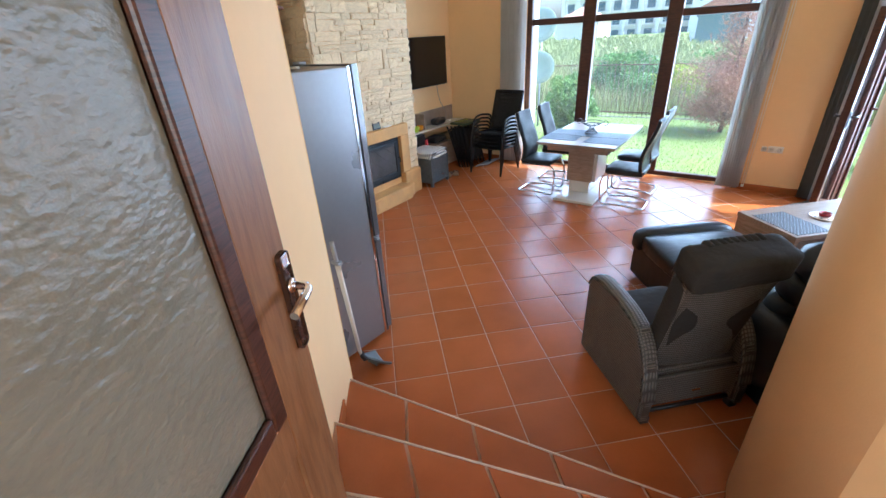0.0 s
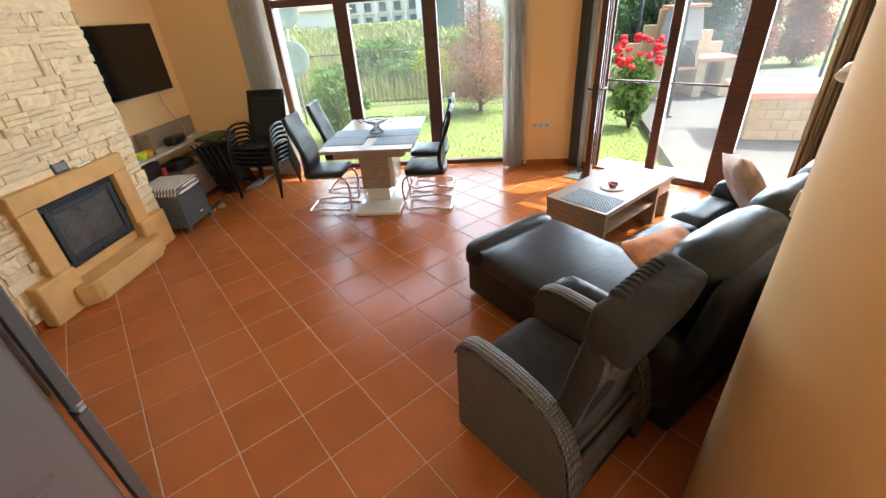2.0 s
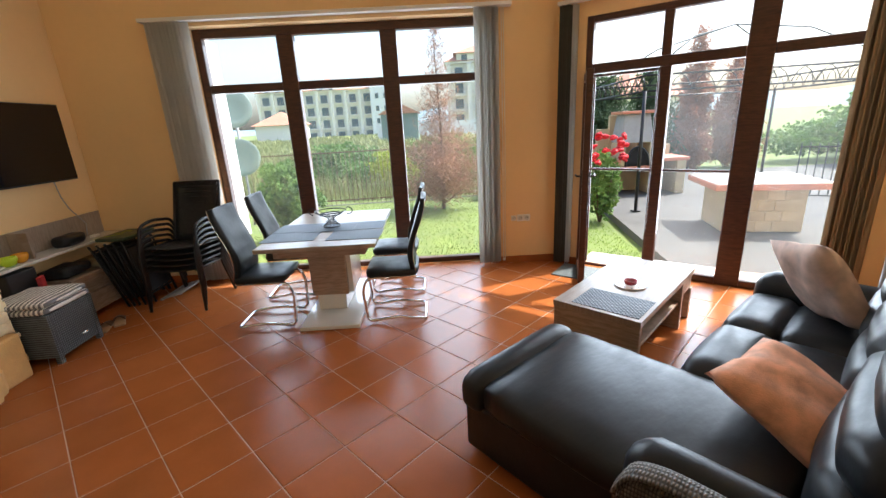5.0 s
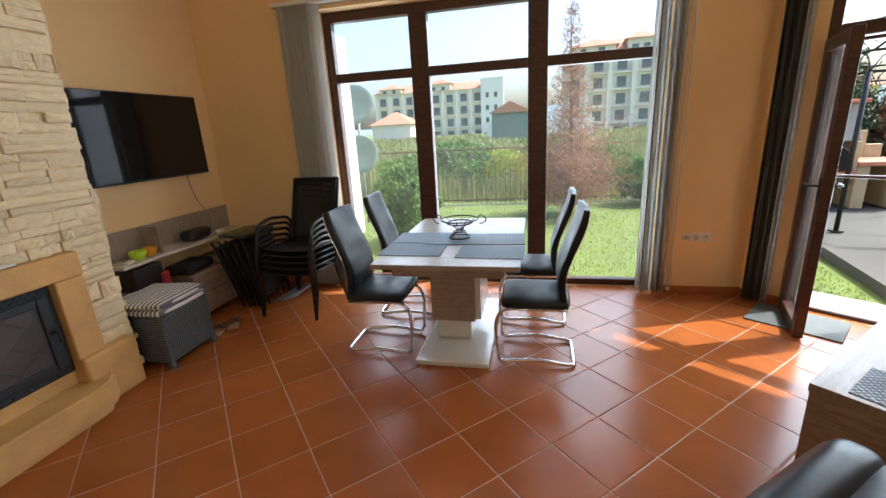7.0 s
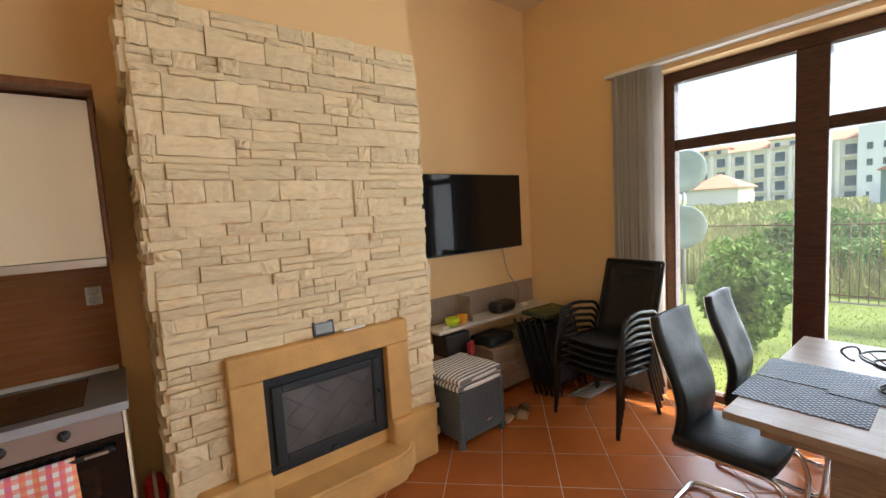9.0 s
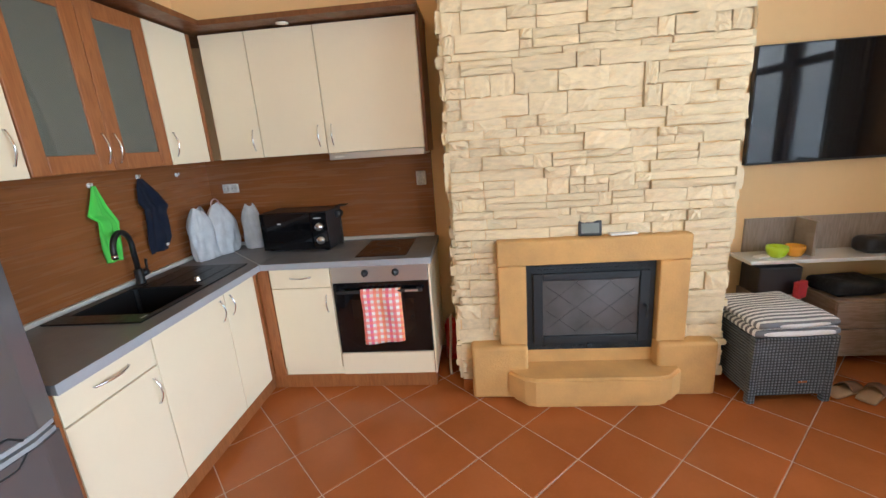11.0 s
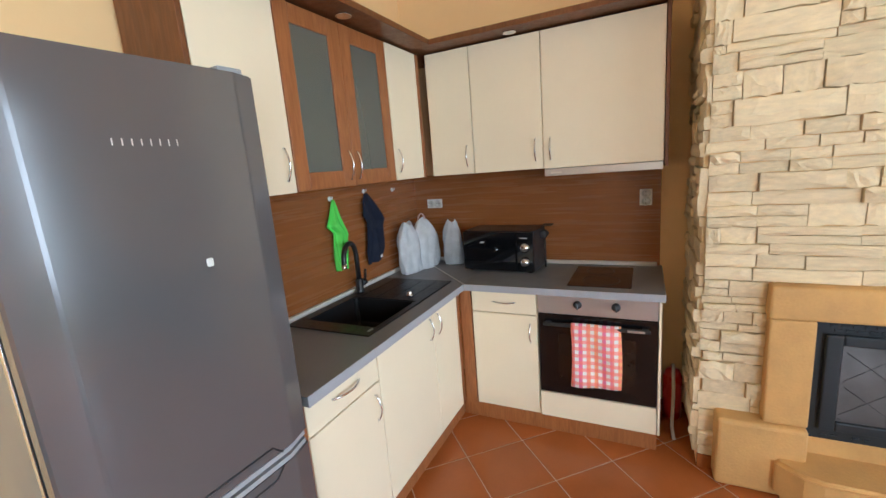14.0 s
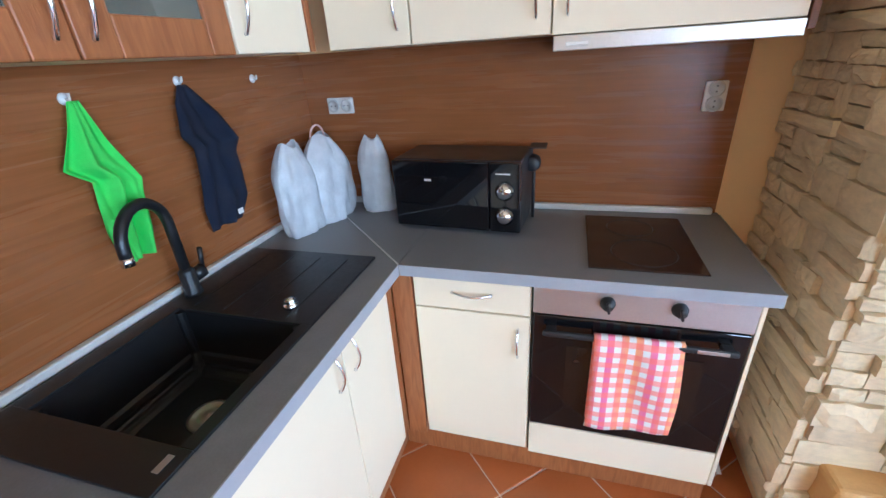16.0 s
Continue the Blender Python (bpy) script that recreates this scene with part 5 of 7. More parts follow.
def dining_chair(m):
    """Cantilever chair that faces local +x."""
    c = thing("dining_chair", "black leather dining chair on a bent chrome sled frame", "chair", m, group="chairs round the dining table")
    bm = B()
    soft(bm, (.0, 0, .445), (.42, .42, .062), .024, 8, puff=.010)
    part("seat", bm, CHAIRLEATHER, c)
    bm = B()

    def back(u, v):
        y = (u - .5) * .40 * (1 - .05 * v)
        x = -.20 - .02 * v - .06 * v * v + .03 * math.sin(v * math.pi * 1.7) - .012 * (1 - (2 * u - 1) ** 2) + .020 * abs(math.sin(2 * math.pi * min(v + .02, 1))) * (1 - (2 * u - 1) ** 4)
        return Vector((x, y, .44 + .595 * v))
    sheet(bm, back, 10, 24, .035)
    part("backrest", bm, CHAIRLEATHER, c)
    bm = B()
    tube(bm, [back(u, .5) + Vector((.004, 0, 0)) for u in [i / 10 for i in range(11)]], .005, 6)
    part("back_seam", bm, CHAIRLEATHER, c)
    for s in (-1, 1):
        bm = B()
        tube(bm, [back(.5 + .5 * s, v) + Vector((-.002, .003 * s, 0)) for v in [i / 12 for i in range(13)]], .003, 6)
        part("back_trim", bm, CHROME, c)
    pts = [(-.20, -.175, .405), (.21, -.175, .405), (.255, -.175, .30), (.235, -.175, .016), (-.02, -.175, .045), (-.255, -.175, .014), (-.255, .175, .014), (-.02, .175, .045), (.235, .175, .016), (.255, .175, .30), (.21, .175, .405), (-.20, .175, .405)]
    bm = B()
    tube(bm, arc(pts, .055, 5), .0125, 10)
    part("sled_frame", bm, CHROME, c)
    for x in (.12, -.15):
        part("cross_bar", tube(B(), [(x, -.175, .405), (x, .175, .405)], .010, 8), CHROME, c)
    return c


ch = dining_chair(pose(-2.03, 5.295, 0, 0, 0, 0))
copy_thing(ch, pose(-2.02, 5.94, 0, 0, 0, 3))
copy_thing(ch, pose(-.945, 5.275, 0, 0, 0, 180))
copy_thing(ch, pose(-.965, 5.90, 0, 0, 0, 178))


# stacked garden chairs
def garden_chair(m):
    c = thing("garden_chair", "black metal garden armchair with textile seat, in a stack", "chair", m, group="stacked garden chairs")
    bm = B()
    sheet(bm, lambda u, v: Vector(((u - .5) * .44, -.22 + .42 * v, .40 - .03 * v - .015 * math.sin(u * math.pi))), 8, 8, .006)
    part("seat", bm, MESHBLACK, c)
    bm = B()
    sheet(bm, lambda u, v: Vector(((u - .5) * (.46 - .02 * v), .20 + .17 * v + .02 * math.sin(u * math.pi), .38 + .55 * v)), 8, 8, .006)
    part("backrest", bm, MESHBLACK, c)
    for s in (-1, 1):
        bm = B()
        tube(bm, arc([(s * .27, -.265, 0), (s * .265, -.235, .60), (s * .265, -.05, .64), (s * .255, .21, .60), (s * .235, .245, .50)], .08, 6), .014, 10)
        part("front_leg_and_arm", bm, BLACKPAINT, c)
        bm = B()
        tube(bm, arc([(s * .27, .29, 0), (s * .24, .19, .37), (s * .235, .38, .94)], .06, 5), .014, 10)
        part("back_leg", bm, BLACKPAINT, c)
        bm = B()
        tube(bm, [(s * .235, -.235, .40), (s * .235, .20, .375)], .011, 8)
        part("seat_rail", bm, BLACKPAINT, c)
    bm = B()
    tube(bm, [(-.235, .38, .94), (.235, .38, .94)], .012, 8)
    part("top_rail", bm, BLACKPAINT, c)
    return c


gc = garden_chair(pose(-3.055, 5.87, 0, 0, 0, -3))
for k in range(1, 5):
    copy_thing(gc, pose(-3.055 + .003 * k, 5.87 + .012 * k, .052 * k, 0, 0, -3))


# folded chairs leaning together
def folded_chair(m):
    c = thing("folding_chair", "black folded metal chair leaning by the wall", "chair", m, group="folded chairs")
    for s in (-1, 1):
        bm = B()
        tube(bm, arc([(0, s * .21, 0.012), (.02, s * .21, .62), (.0, s * .19, .68)], .05, 4), .011, 8)
        part("leg", bm, BLACKPAINT, c)
        bm = B()
        tube(bm, [(.035, s * .18, .012), (.0, s * .18, .60)], .010, 8)
        part("rear_leg", bm, BLACKPAINT, c)
    for z in (.10, .62):
        part("cross_bar", tube(B(), [(.01, -.21, z), (.01, .21, z)], .010, 8), BLACKPAINT, c)
    bm = B()
    box(bm, (.01, 0, .36), (.025, .36, .48), .006)
    part("seat", bm, MESHBLACK, c)
    return c


fc = folded_chair(pose(-3.46, 6.02, 0.002, 0, -12, 0))
for k in range(1, 5):
    copy_thing(fc, pose(-3.46 - .052 * k, 6.02 - .012 * k, .002, 0, -13 - 1.5 * k, 2 * k))
bm = B()
for k in range(9):
    tube(bm, [(-.12, -.2 + k * .05, .02), (.06, -.2 + k * .05, .06)], .008, 6)
tube(bm, [(-.12, -.21, .02), (-.12, .22, .02)], .010, 8)
tube(bm, [(.06, -.21, .06), (.06, .22, .06)], .010, 8)
box(bm, (-.14, 0, .008), (.02, .43, .016), .002)
solo("drying_rack", bm, GREYPLASTIC, "folded grey metal rack lying behind the stacked chairs", "rack", pose(-3.28, 6.12, 0))

# television and media shelf
tv = thing("television", "large black flat television on the wall", "television", pose(-4.23, 5.62, 1.605))
bm = B()
span(bm, (.035, -.62, -.355), (.075, .62, .355), .006)
part("case", bm, DARKPLASTIC, tv)
bm = B()
span(bm, (.075, -.612, -.340), (.078, .612, .347))
part("screen", bm, BLACKGLASS, tv)
bm = B()
span(bm, (0, -.2, -.15), (.035, .2, .15), .003)
part("wall_bracket", bm, DARKPLASTIC, tv)
bm = B()
tube(bm, [(-4.20, 6.0, 1.26), (-4.205, 6.03, 1.10), (-4.18, 6.05, .98), (-4.195, 6.13, .90), (-4.15, 6.16, .80), (-4.12, 6.10, .69)], .005, 6)
solo("cable", bm, GREYPLASTIC, "loose thin cable hanging under the television", "cable")
sh = thing("wall_shelf", "grey oak media shelf with back panel on the wall", "shelf")
bm = B()
span(bm, (-4.229, 5.08, .655), (-4.212, 6.44, .885), .002)
part("back_panel", bm, OAK, sh)
bm = B()
span(bm, (-4.212, 5.0, .632), (-3.985, 6.44, .656), .002)
part("board", bm, WHITEGLOSS, sh)
bm = B()
span(bm, (-4.211, 5.40, .657), (-4.04, 5.42, .885), .002)
part("divider", bm, OAK, sh)
cb = thing("media_cabinet", "low grey-brown drawer cabinet under the shelf", "cabinet", pose(-4.02, 5.55, 0))
bm = B()
span(bm, (-.20, -.10, .04), (.16, .80, .42), .003)
part("body", bm, OAKV, cb)
for k, (a, b) in enumerate(((-.098, .345), (.352, .798))):
    for z0, z1 in ((.05, .23), (.24, .41)):
        bm = B()
        span(bm, (.16, a, z0), (.175, b, z1), .002)
        part("drawer_front", bm, OAKV, cb)
bm = B()
for x, y in ((-.16, -.06), (-.16, .76), (.12, -.06), (.12, .76)):
    span(bm, (x - .02, y - .02, 0), (x + .02, y + .02, .04))
part("foot", bm, DARKPLASTIC, cb)
solo("handbag", soft(B(), (0, 0, .055), (.16, .26, .11), .045, 8, lump=.012), DARKPLASTIC, "dark brown leather bag lying on the shelf", "bag", pose(-4.09, 5.84, .656))
for y, mt, nm, s in ((5.20, mat("lime_plastic", (.55, .75, .03), .3), "lime green glass bowl on the shelf", 1), (5.31, mat("amber_glass", (.75, .33, .03), .2), "amber glass bowl on the shelf", .9)):
    bm = B()
    lathe(bm, [(.025 * s, .0), (.045 * s, .01), (.062 * s, .05), (.06 * s, .075), (.052 * s, .075), (.05 * s, .03), (.001, .012)], 22)
    solo("bowl", bm, mt, nm, "bowl", pose(-4.08 + .02 * s, y, .6565))
bm = B()
box(bm, (0, 0, .012), (.05, .09, .024), .006)
solo("remote_box", bm, WHITEPLASTIC, "small white router box on the shelf", "box", pose(-4.10, 6.16, .656, 0, 0, 10))
bm = B()
box(bm, (0, 0, .008), (.045, .10, .016), .004)
solo("remote_control", bm, WHITEPLASTIC, "white remote control at the shelf end", "remote", pose(-4.06, 5.11, .656, 0, 0, 20))
bm = B()
span(bm, (-.10, -.13, 0), (.10, .13, .19), .01)
solo("storage_box", bm, DARKPLASTIC, "black storage box under the media shelf", "box", pose(-4.08, 5.19, .42))
bm = B()
span(bm, (-4.20, 5.06, 0), (-3.96, 5.32, .418), .004)
solo("pedestal_box", bm, OAKV, "grey-brown box standing under the shelf", "box")
bm = B()
box(bm, (0, 0, .055), (.03, .09, .11), .003)
solo("red_packet", bm, mat("red_card", (.50, .04, .05), .5, var=.3, scale=20), "red cardboard packet on the cabinet", "packet", pose(-3.93, 5.28, .421, 0, 0, 25))
solo("folded_jacket", soft(B(), (0, 0, .045), (.26, .32, .09), .035, 9, lump=.02), MESHBLACK, "black folded jacket on the low cabinet", "clothes", pose(-4.02, 5.62, .42))
solo("folded_cloth", soft(B(), (0, 0, .035), (.30, .34, .07), .025, 9, lump=.02), mat("khaki_cloth", (.20, .155, .085), .9, var=.25, scale=9, bump=.3), "khaki folded cloth on the low cabinet", "clothes", pose(-4.0, 5.98, .42))
bm = B()
box(bm, (0, 0, .02), (.30, .42, .035), .008)
brd = solo("board_game", bm, mat("dark_green_board", (.05, .07, .035), .5, var=.3), "dark tray with green leaf pattern on folded chairs", "tray", pose(-3.70, 6.05, .66, 0, 0, -4))
bm = B()
for k in range(7):
    bmesh.ops.create_circle(bm, cap_ends=True, segments=10, radius=.035, matrix=pose(-.09 + .03 * (k % 3), -.13 + k * .045, .0385, 0, 0, 30 * k) @ Matrix.Diagonal((1, .6, 1, 1)))
part("leaf_print", bm, LEAFLIME, brd)
for x, y, a in ((-3.54, 5.30, 20), (-3.50, 5.42, 35)):
    s = thing("slipper", "tan slipper on the tiles beside the stool", "shoe", pose(x, y, 0, 0, 0, a), group="slippers")
    bm = B()
    soft(bm, (0, 0, .014), (.09, .23, .024), .011, 6)
    part("sole", bm, mat("tan_sole" + str(a), (.38, .24, .13), .8), s)
    bm = B()
    sheet(bm, lambda u, v: Vector(((u - .5) * .095, .0 + .10 * v, .02 + .045 * math.sin(u * math.pi) * (1 - .5 * v))), 8, 5, .005)
    part("strap", bm, mat("brown_strap" + str(a), (.16, .08, .04), .7), s)

# wicker stool with striped cushion
sl = thing("wicker_stool", "dark grey woven garden stool with a small badge", "stool", pose(-3.665, 4.935, 0, 0, 0, 2))
bm = B()
span(bm, (-.215, -.215, .045), (.215, .215, .40), .012)
part("body", bm, DARKWICKER, sl)
for x in (-.20, .20):
    for y in (-.20, .20):
        bm = B()
        span(bm, (x - .02, y - .02, 0), (x + .02, y + .02, .40), .006)
        part("leg", bm, DARKWICKER, sl)
bm = B()
box(bm, (.2165, 0.06, .13), (.003, .05, .016), .001)
part("badge", bm, CHROME, sl)
cu = solo("stool_cushion", soft(B(), (0, 0, .025), (.44, .44, .05), .02, 10, puff=.012, lump=.006), STRIPED, "navy and white striped cushion on the stool", "cushion", pose(-3.665, 4.935, .40, 0, 0, 2))
cu2 = solo("stool_cushion", soft(B(), (0, 0, .022), (.43, .43, .044), .018, 10, puff=.012, lump=.008), STRIPED, "second navy and white striped cushion on top", "cushion", pose(-3.66, 4.93, .452, 0, 0, 4))

# ---------------------------------------------------------------- sofa corner
sf = thing("corner_sofa", "black leather corner sofa with a chaise and high padded backs", "sofa", pose(-.51, 3.62, 0, 0, 0, 39.5))


def pad(name, c, s, r, puff=.02, m=None, n=9, lump=.004, label=""):
    return part(name, soft(B(), c, s, r, n, puff, m, lump), LEATHER, sf, label)


bm = B()
span(bm, (.02, -.86, .03), (.77, -.03, .30), .02, seg=3)
part("chaise_base", bm, LEATHER, sf)
bm = B()
span(bm, (.0, -1.60, .03), (2.08, -.78, .28), .02, seg=3)
part("seat_base", bm, LEATHER, sf)
pad("chaise_cushion", (.40, -.68, .355), (.78, 1.08, .16), .05, .02)
pad("chaise_roll", (.40, -.085, .345), (.80, .17, .20), .07, .012)
for k in range(2):
    x = 1.11 + k * .60
    pad("seat_cushion", (x, -.84, .36), (.60, .26, .17), .06, .02)
    pad("seat_cushion", (x, -1.15, .365), (.60, .38, .15), .055, .022)
    pad("seat_roll", (x, -.735, .30), (.58, .08, .20), .04, .01)
for x, w in ((.42, .72), (1.10, .62), (1.72, .62)):
    tilt = pose(0, 0, 0, 9)
    pad("back_cushion", (x, -1.38, .54), (w, .22, .26), .085, .028, tilt, lump=.007)
    pad("lumbar_cushion", (x, -1.425, .715), (w, .24, .20), .085, .025, tilt, lump=.007)
    pad("head_cushion", (x, -1.485, .86), (w, .26, .22), .10, .03, tilt, lump=.008)
pad("armrest", (2.09, -1.14, .37), (.20, .84, .38), .09, .015)
pad("armrest", (.055, -1.20, .34), (.20, .76, .44), .095, .015)
bm = B()
soft(bm, (1.05, -1.58, .48), (2.05, .12, .86), .05, 8, 0, pose(0, 0, 0, 8))
part("back_shell", bm, LEATHER, sf)
for x in (.08, 1.0, 2.0):
    for y in (-.80, -1.55):
        bm = B()
        box(bm, (x, y, .015), (.06, .06, .03), .005)
        part("foot", bm, DARKPLASTIC, sf)
SOFA = pose(-.51, 3.62, 0, 0, 0, 39.5)


def pillow(m, mt, lb, w=.44):
    bm = B()

    def f(side):
        def g(u, v):
            a, b = 2 * u - 1, 2 * v - 1
            h = max(0, (1 - a ** 4) * (1 - b ** 4)) ** .6
            k = 1 - .07 * (1 - abs(a)) * abs(b) - .07 * (1 - abs(b)) * abs(a)
            return Vector((a * w / 2 * k, b * w / 2 * k, side * (.075 * h + .004) + .006 * math.sin(7 * a + 4 * b)))
        return g
    sheet(bm, f(1), 14, 14)
    sheet(bm, f(-1), 14, 14)
    bmesh.ops.remove_doubles(bm, verts=bm.verts[:], dist=.009)
    bmesh.ops.recalc_face_normals(bm, faces=bm.faces[:])
    return solo("throw_pillow", bm, mt, lb, "pillow", m, group="pillows on the sofa")


pillow(SOFA @ pose(1.73, -1.05, .665, 60, 12, 35), PILLOWF, "pale pink printed pillow leaning at the sofa end", .50)
pillow(SOFA @ pose(.68, -1.18, .515, 24, 3, -8), PILLOWO, "peach patterned pillow on the chaise", .53)

# coffee table
ct = thing("coffee_table", "low oak-print coffee table with open sides and a shelf", "table", pose(.815, 4.65, 0, 0, 0, 44.7))
bm = B()
span(bm, (-.585, -.285, .375), (.585, .285, .415), .003)
part("tabletop", bm, OAK, ct)
bm = B()
span(bm, (-.58, -.28, .003), (-.54, .28, .375), .003)
part("side_panel", bm, OAKV, ct)
bm = B()
span(bm, (.30, -.28, .003), (.34, .28, .375), .003)
part("side_panel", bm, OAKV, ct)
bm = B()
span(bm, (-.54, -.26, .20), (.30, .26, .222), .002)
part("shelf", bm, OAKV, ct)
bm = B()
span(bm, (.34, -.27, .26), (.575, .27, .374), .003)
part("drawer_box", bm, OAKV, ct)
bm = B()
span(bm, (.54, -.28, .003), (.58, .28, .259), .003)
part("end_panel", bm, OAKV, ct)
bm = B()
span(bm, (-.215, -.15, -.0015), (.215, .15, .0015), .001)
solo("table_mat", bm, DARKMAT, "dark grey woven mat on the coffee table", "placemat", pose(.815, 4.65, .4175, 0, 0, 44.7) @ pose(-.40, -.045, 0, 0, 0, 90))
dish = thing("plate", "round cream plate with small holes on the coffee table", "plate", pose(.80, 4.60, .4155))
bm = B()
lathe(bm, [(.085, 0), (.105, .006), (.108, .009), (.100, .009), (.085, .004), (.001, .004)], 32)
part("disc", bm, mat("cream_ceramic", (.72, .58, .44), .35), dish)
bm = B()
for k in range(10):
    a = k * math.tau / 10
    bmesh.ops.create_circle(bm, cap_ends=True, segments=8, radius=.008, matrix=pose(.078 * math.cos(a), .078 * math.sin(a), .0095))
part("dot", bm, DARKPLASTIC, dish)
bm = B()
lathe(bm, [(.028, 0), (.040, .006), (.044, .030), (.040, .030), (.034, .010), (.001, .008)], 24)
solo("candle_bowl", bm, mat("dark_red_glass", (.30, .03, .04), .25), "small dark red bowl on the plate", "bowl", pose(.80, 4.60, .425))

# wicker recliner
rc = thing("recliner_chair", "grey wicker recliner armchair with charcoal cushions", "armchair", pose(-.045, 2.425, 0, 0, 0, 45))


def arm_profile(v):
    return [(-.33, .03), (-.335, .16), (-.30, .40), (-.20, .56), (0, .615), (.20, .625), (.29, .60), (.325, .52), (.335, .03)]


for s in (-1, 1):
    x0, x1 = (s * .325, s * .245)
    bm = B()
    lo = [bm.verts.new((x0, y, z)) for y, z in arm_profile(0)]
    hi = [bm.verts.new((x1, y, z)) for y, z in arm_profile(0)]
    bm.faces.new(lo)
    bm.faces.new(hi[::-1])
    for i in range(len(lo)):
        j = (i + 1) % len(lo)
        bm.faces.new((lo[i], lo[j], hi[j], hi[i]))
    bmesh.ops.recalc_face_normals(bm, faces=bm.faces[:])
    bmesh.ops.bevel(bm, geom=[e for e in bm.edges if abs(e.verts[0].co.x - e.verts[1].co.x) < .001], offset=.018, segments=3, affect="EDGES")
    a = part("arm_panel", bm, WICKER, rc)
    bm = B()
    pr = arc([(s * .285, y, z + .004) for y, z in arm_profile(0)[1:8]], .09, 5)
    def band(u, v):
        k = v * (len(pr) - 1)
        i = min(int(k), len(pr) - 2)
        p = pr[i].lerp(pr[i + 1], k - i)
        return p + Vector(((u - .5) * .082, 0, .010 * (1 - (2 * u - 1) ** 2)))
    sheet(bm, band, 8, 40, .008)
    part("arm_band", bm, WICKERTOP, a, "pale woven band over the armrest")
bm = B()
span(bm, (-.235, -.27, .12), (.235, .31, .33), .012)
part("seat_box", bm, WICKERBACK, rc)
part("seat_cushion", soft(B(), (0, .05, .39), (.46, .54, .12), .05, 9, .012), CUSHION, rc)
lean = pose(0, -.225, .36, 13)
bm = B()


def shell(u, v):
    k = v * v
    half = .25 - .02 * (1 - v) - .012 * math.sin(math.pi * v)
    return Vector(((2 * u - 1) * half, -.045 + .018 * math.sin(math.pi * v) - .022 * (2 * u - 1) ** 2 * -1, -.14 + .80 * v))


sheet(bm, shell, 10, 16, .055)
part("back_shell", bm, WICKERBACK, rc).matrix_basis = lean
bc = part("back_cushion", soft(B(), (0, .050, .28), (.47, .125, .56), .030, 11, .012, None, .007), CUSHION, rc)
bc.matrix_basis = lean
hc = part("head_cushion", soft(B(), (0, .034, .620), (.50, .180, .165), .030, 11, .008, None, .008), CUSHION, rc)
hc.matrix_basis = lean
bm = B()
for k in range(9):
    soft(bm, (-.13 + k * .0325, .095, .690), (.0325, .055, .040), .011, 4, .006)
part("pleat_band", bm, CUSHION, hc, "pleated charcoal band across the headrest")
for s in (-.225, .225):
    part("piping", tube(B(), [(s, .085, .005), (s * 1.013, .09, .28), (s, .085, .55)], .007, 6), CUSHION, bc)
bm = B()
span(bm, (-.25, -.30, .10), (.25, -.275, .30), .008)
part("rear_panel", bm, WICKERBACK, rc)
bm = B()
box(bm, (0.02, -.302, .17), (.05, .003, .014), .001)
part("badge", bm, CHROME, rc)
for x in (-.27, .27):
    for y in (-.30, .30):
        bm = B()
        span(bm, (x - .025, y - .025, 0), (x + .025, y + .025, .05), .006)
        part("foot", bm, DARKPLASTIC, rc)
bm = B()
tube(bm, [(-.25, -.29, .06), (.25, -.29, .06)], .012, 8)
part("rear_bar", bm, BLACKPAINT, rc)

# floor lamp behind the sofa end
lp = thing("floor_lamp", "grey floor lamp with a pale bowl and a reading arm", "lamp", pose(2.14, 4.16, 0))
bm = B()
lathe(bm, [(.13, 0), (.13, .015), (.02, .03), (.012, .04), (.012, 1.78), (.001, 1.781)], 20)
part("pole", bm, GREYPLASTIC, lp)
bm = B()
lathe(bm, [(.02, 1.735), (.05, 1.75), (.105, 1.785), (.14, 1.85), (.132, 1.85), (.098, 1.80), (.001, 1.77)], 28)
part("bowl_shade", bm, WHITEPLASTIC, lp, "pale plastic uplighter bowl")
bm = B()
tube(bm, arc([(0, 0, 1.35), (-.08, -.06, 1.45), (-.16, -.12, 1.42)], .05), .007, 8)
part("reading_arm", bm, GREYPLASTIC, lp)
bm = B()
lathe(bm, [(.02, .05), (.035, .03), (.06, -.05), (.055, -.05), (.001, .03)], 20, pose(-.18, -.135, 1.39, -25, 35))
part("reading_shade", bm, WHITEPLASTIC, lp)
bm = B()
box(bm, (0, 0, 1.02), (.03, .03, .05), .006)
part("switch_box", bm, DARKPLASTIC, lp)

# light switch on the rounded corner, mat at the door
sw = thing("light_switch", "white rocker light switch on the ochre wall", "switch", CORNER @ pose(.60, 0, 1.31))
bm = B()
box(bm, (0, .008, 0), (.082, .016, .082), .004)
part("plate", bm, WHITEPLASTIC, sw)
bm = B()
box(bm, (0, .018, 0), (.05, .008, .055), .002, pose(0, 0, 0, 5))
part("rocker", bm, WHITEPLASTIC, sw)
bm = B()
span(bm, (-.15, -.46, .001), (.42, -.06, .012), .004)
solo("door_mat", bm, mat("grey_door_mat", (.12, .13, .125), .95, var=.2, scale=30, bump=.5, bump_scale=300), "thin grey door mat on the tiles", "mat", DOORWALL)



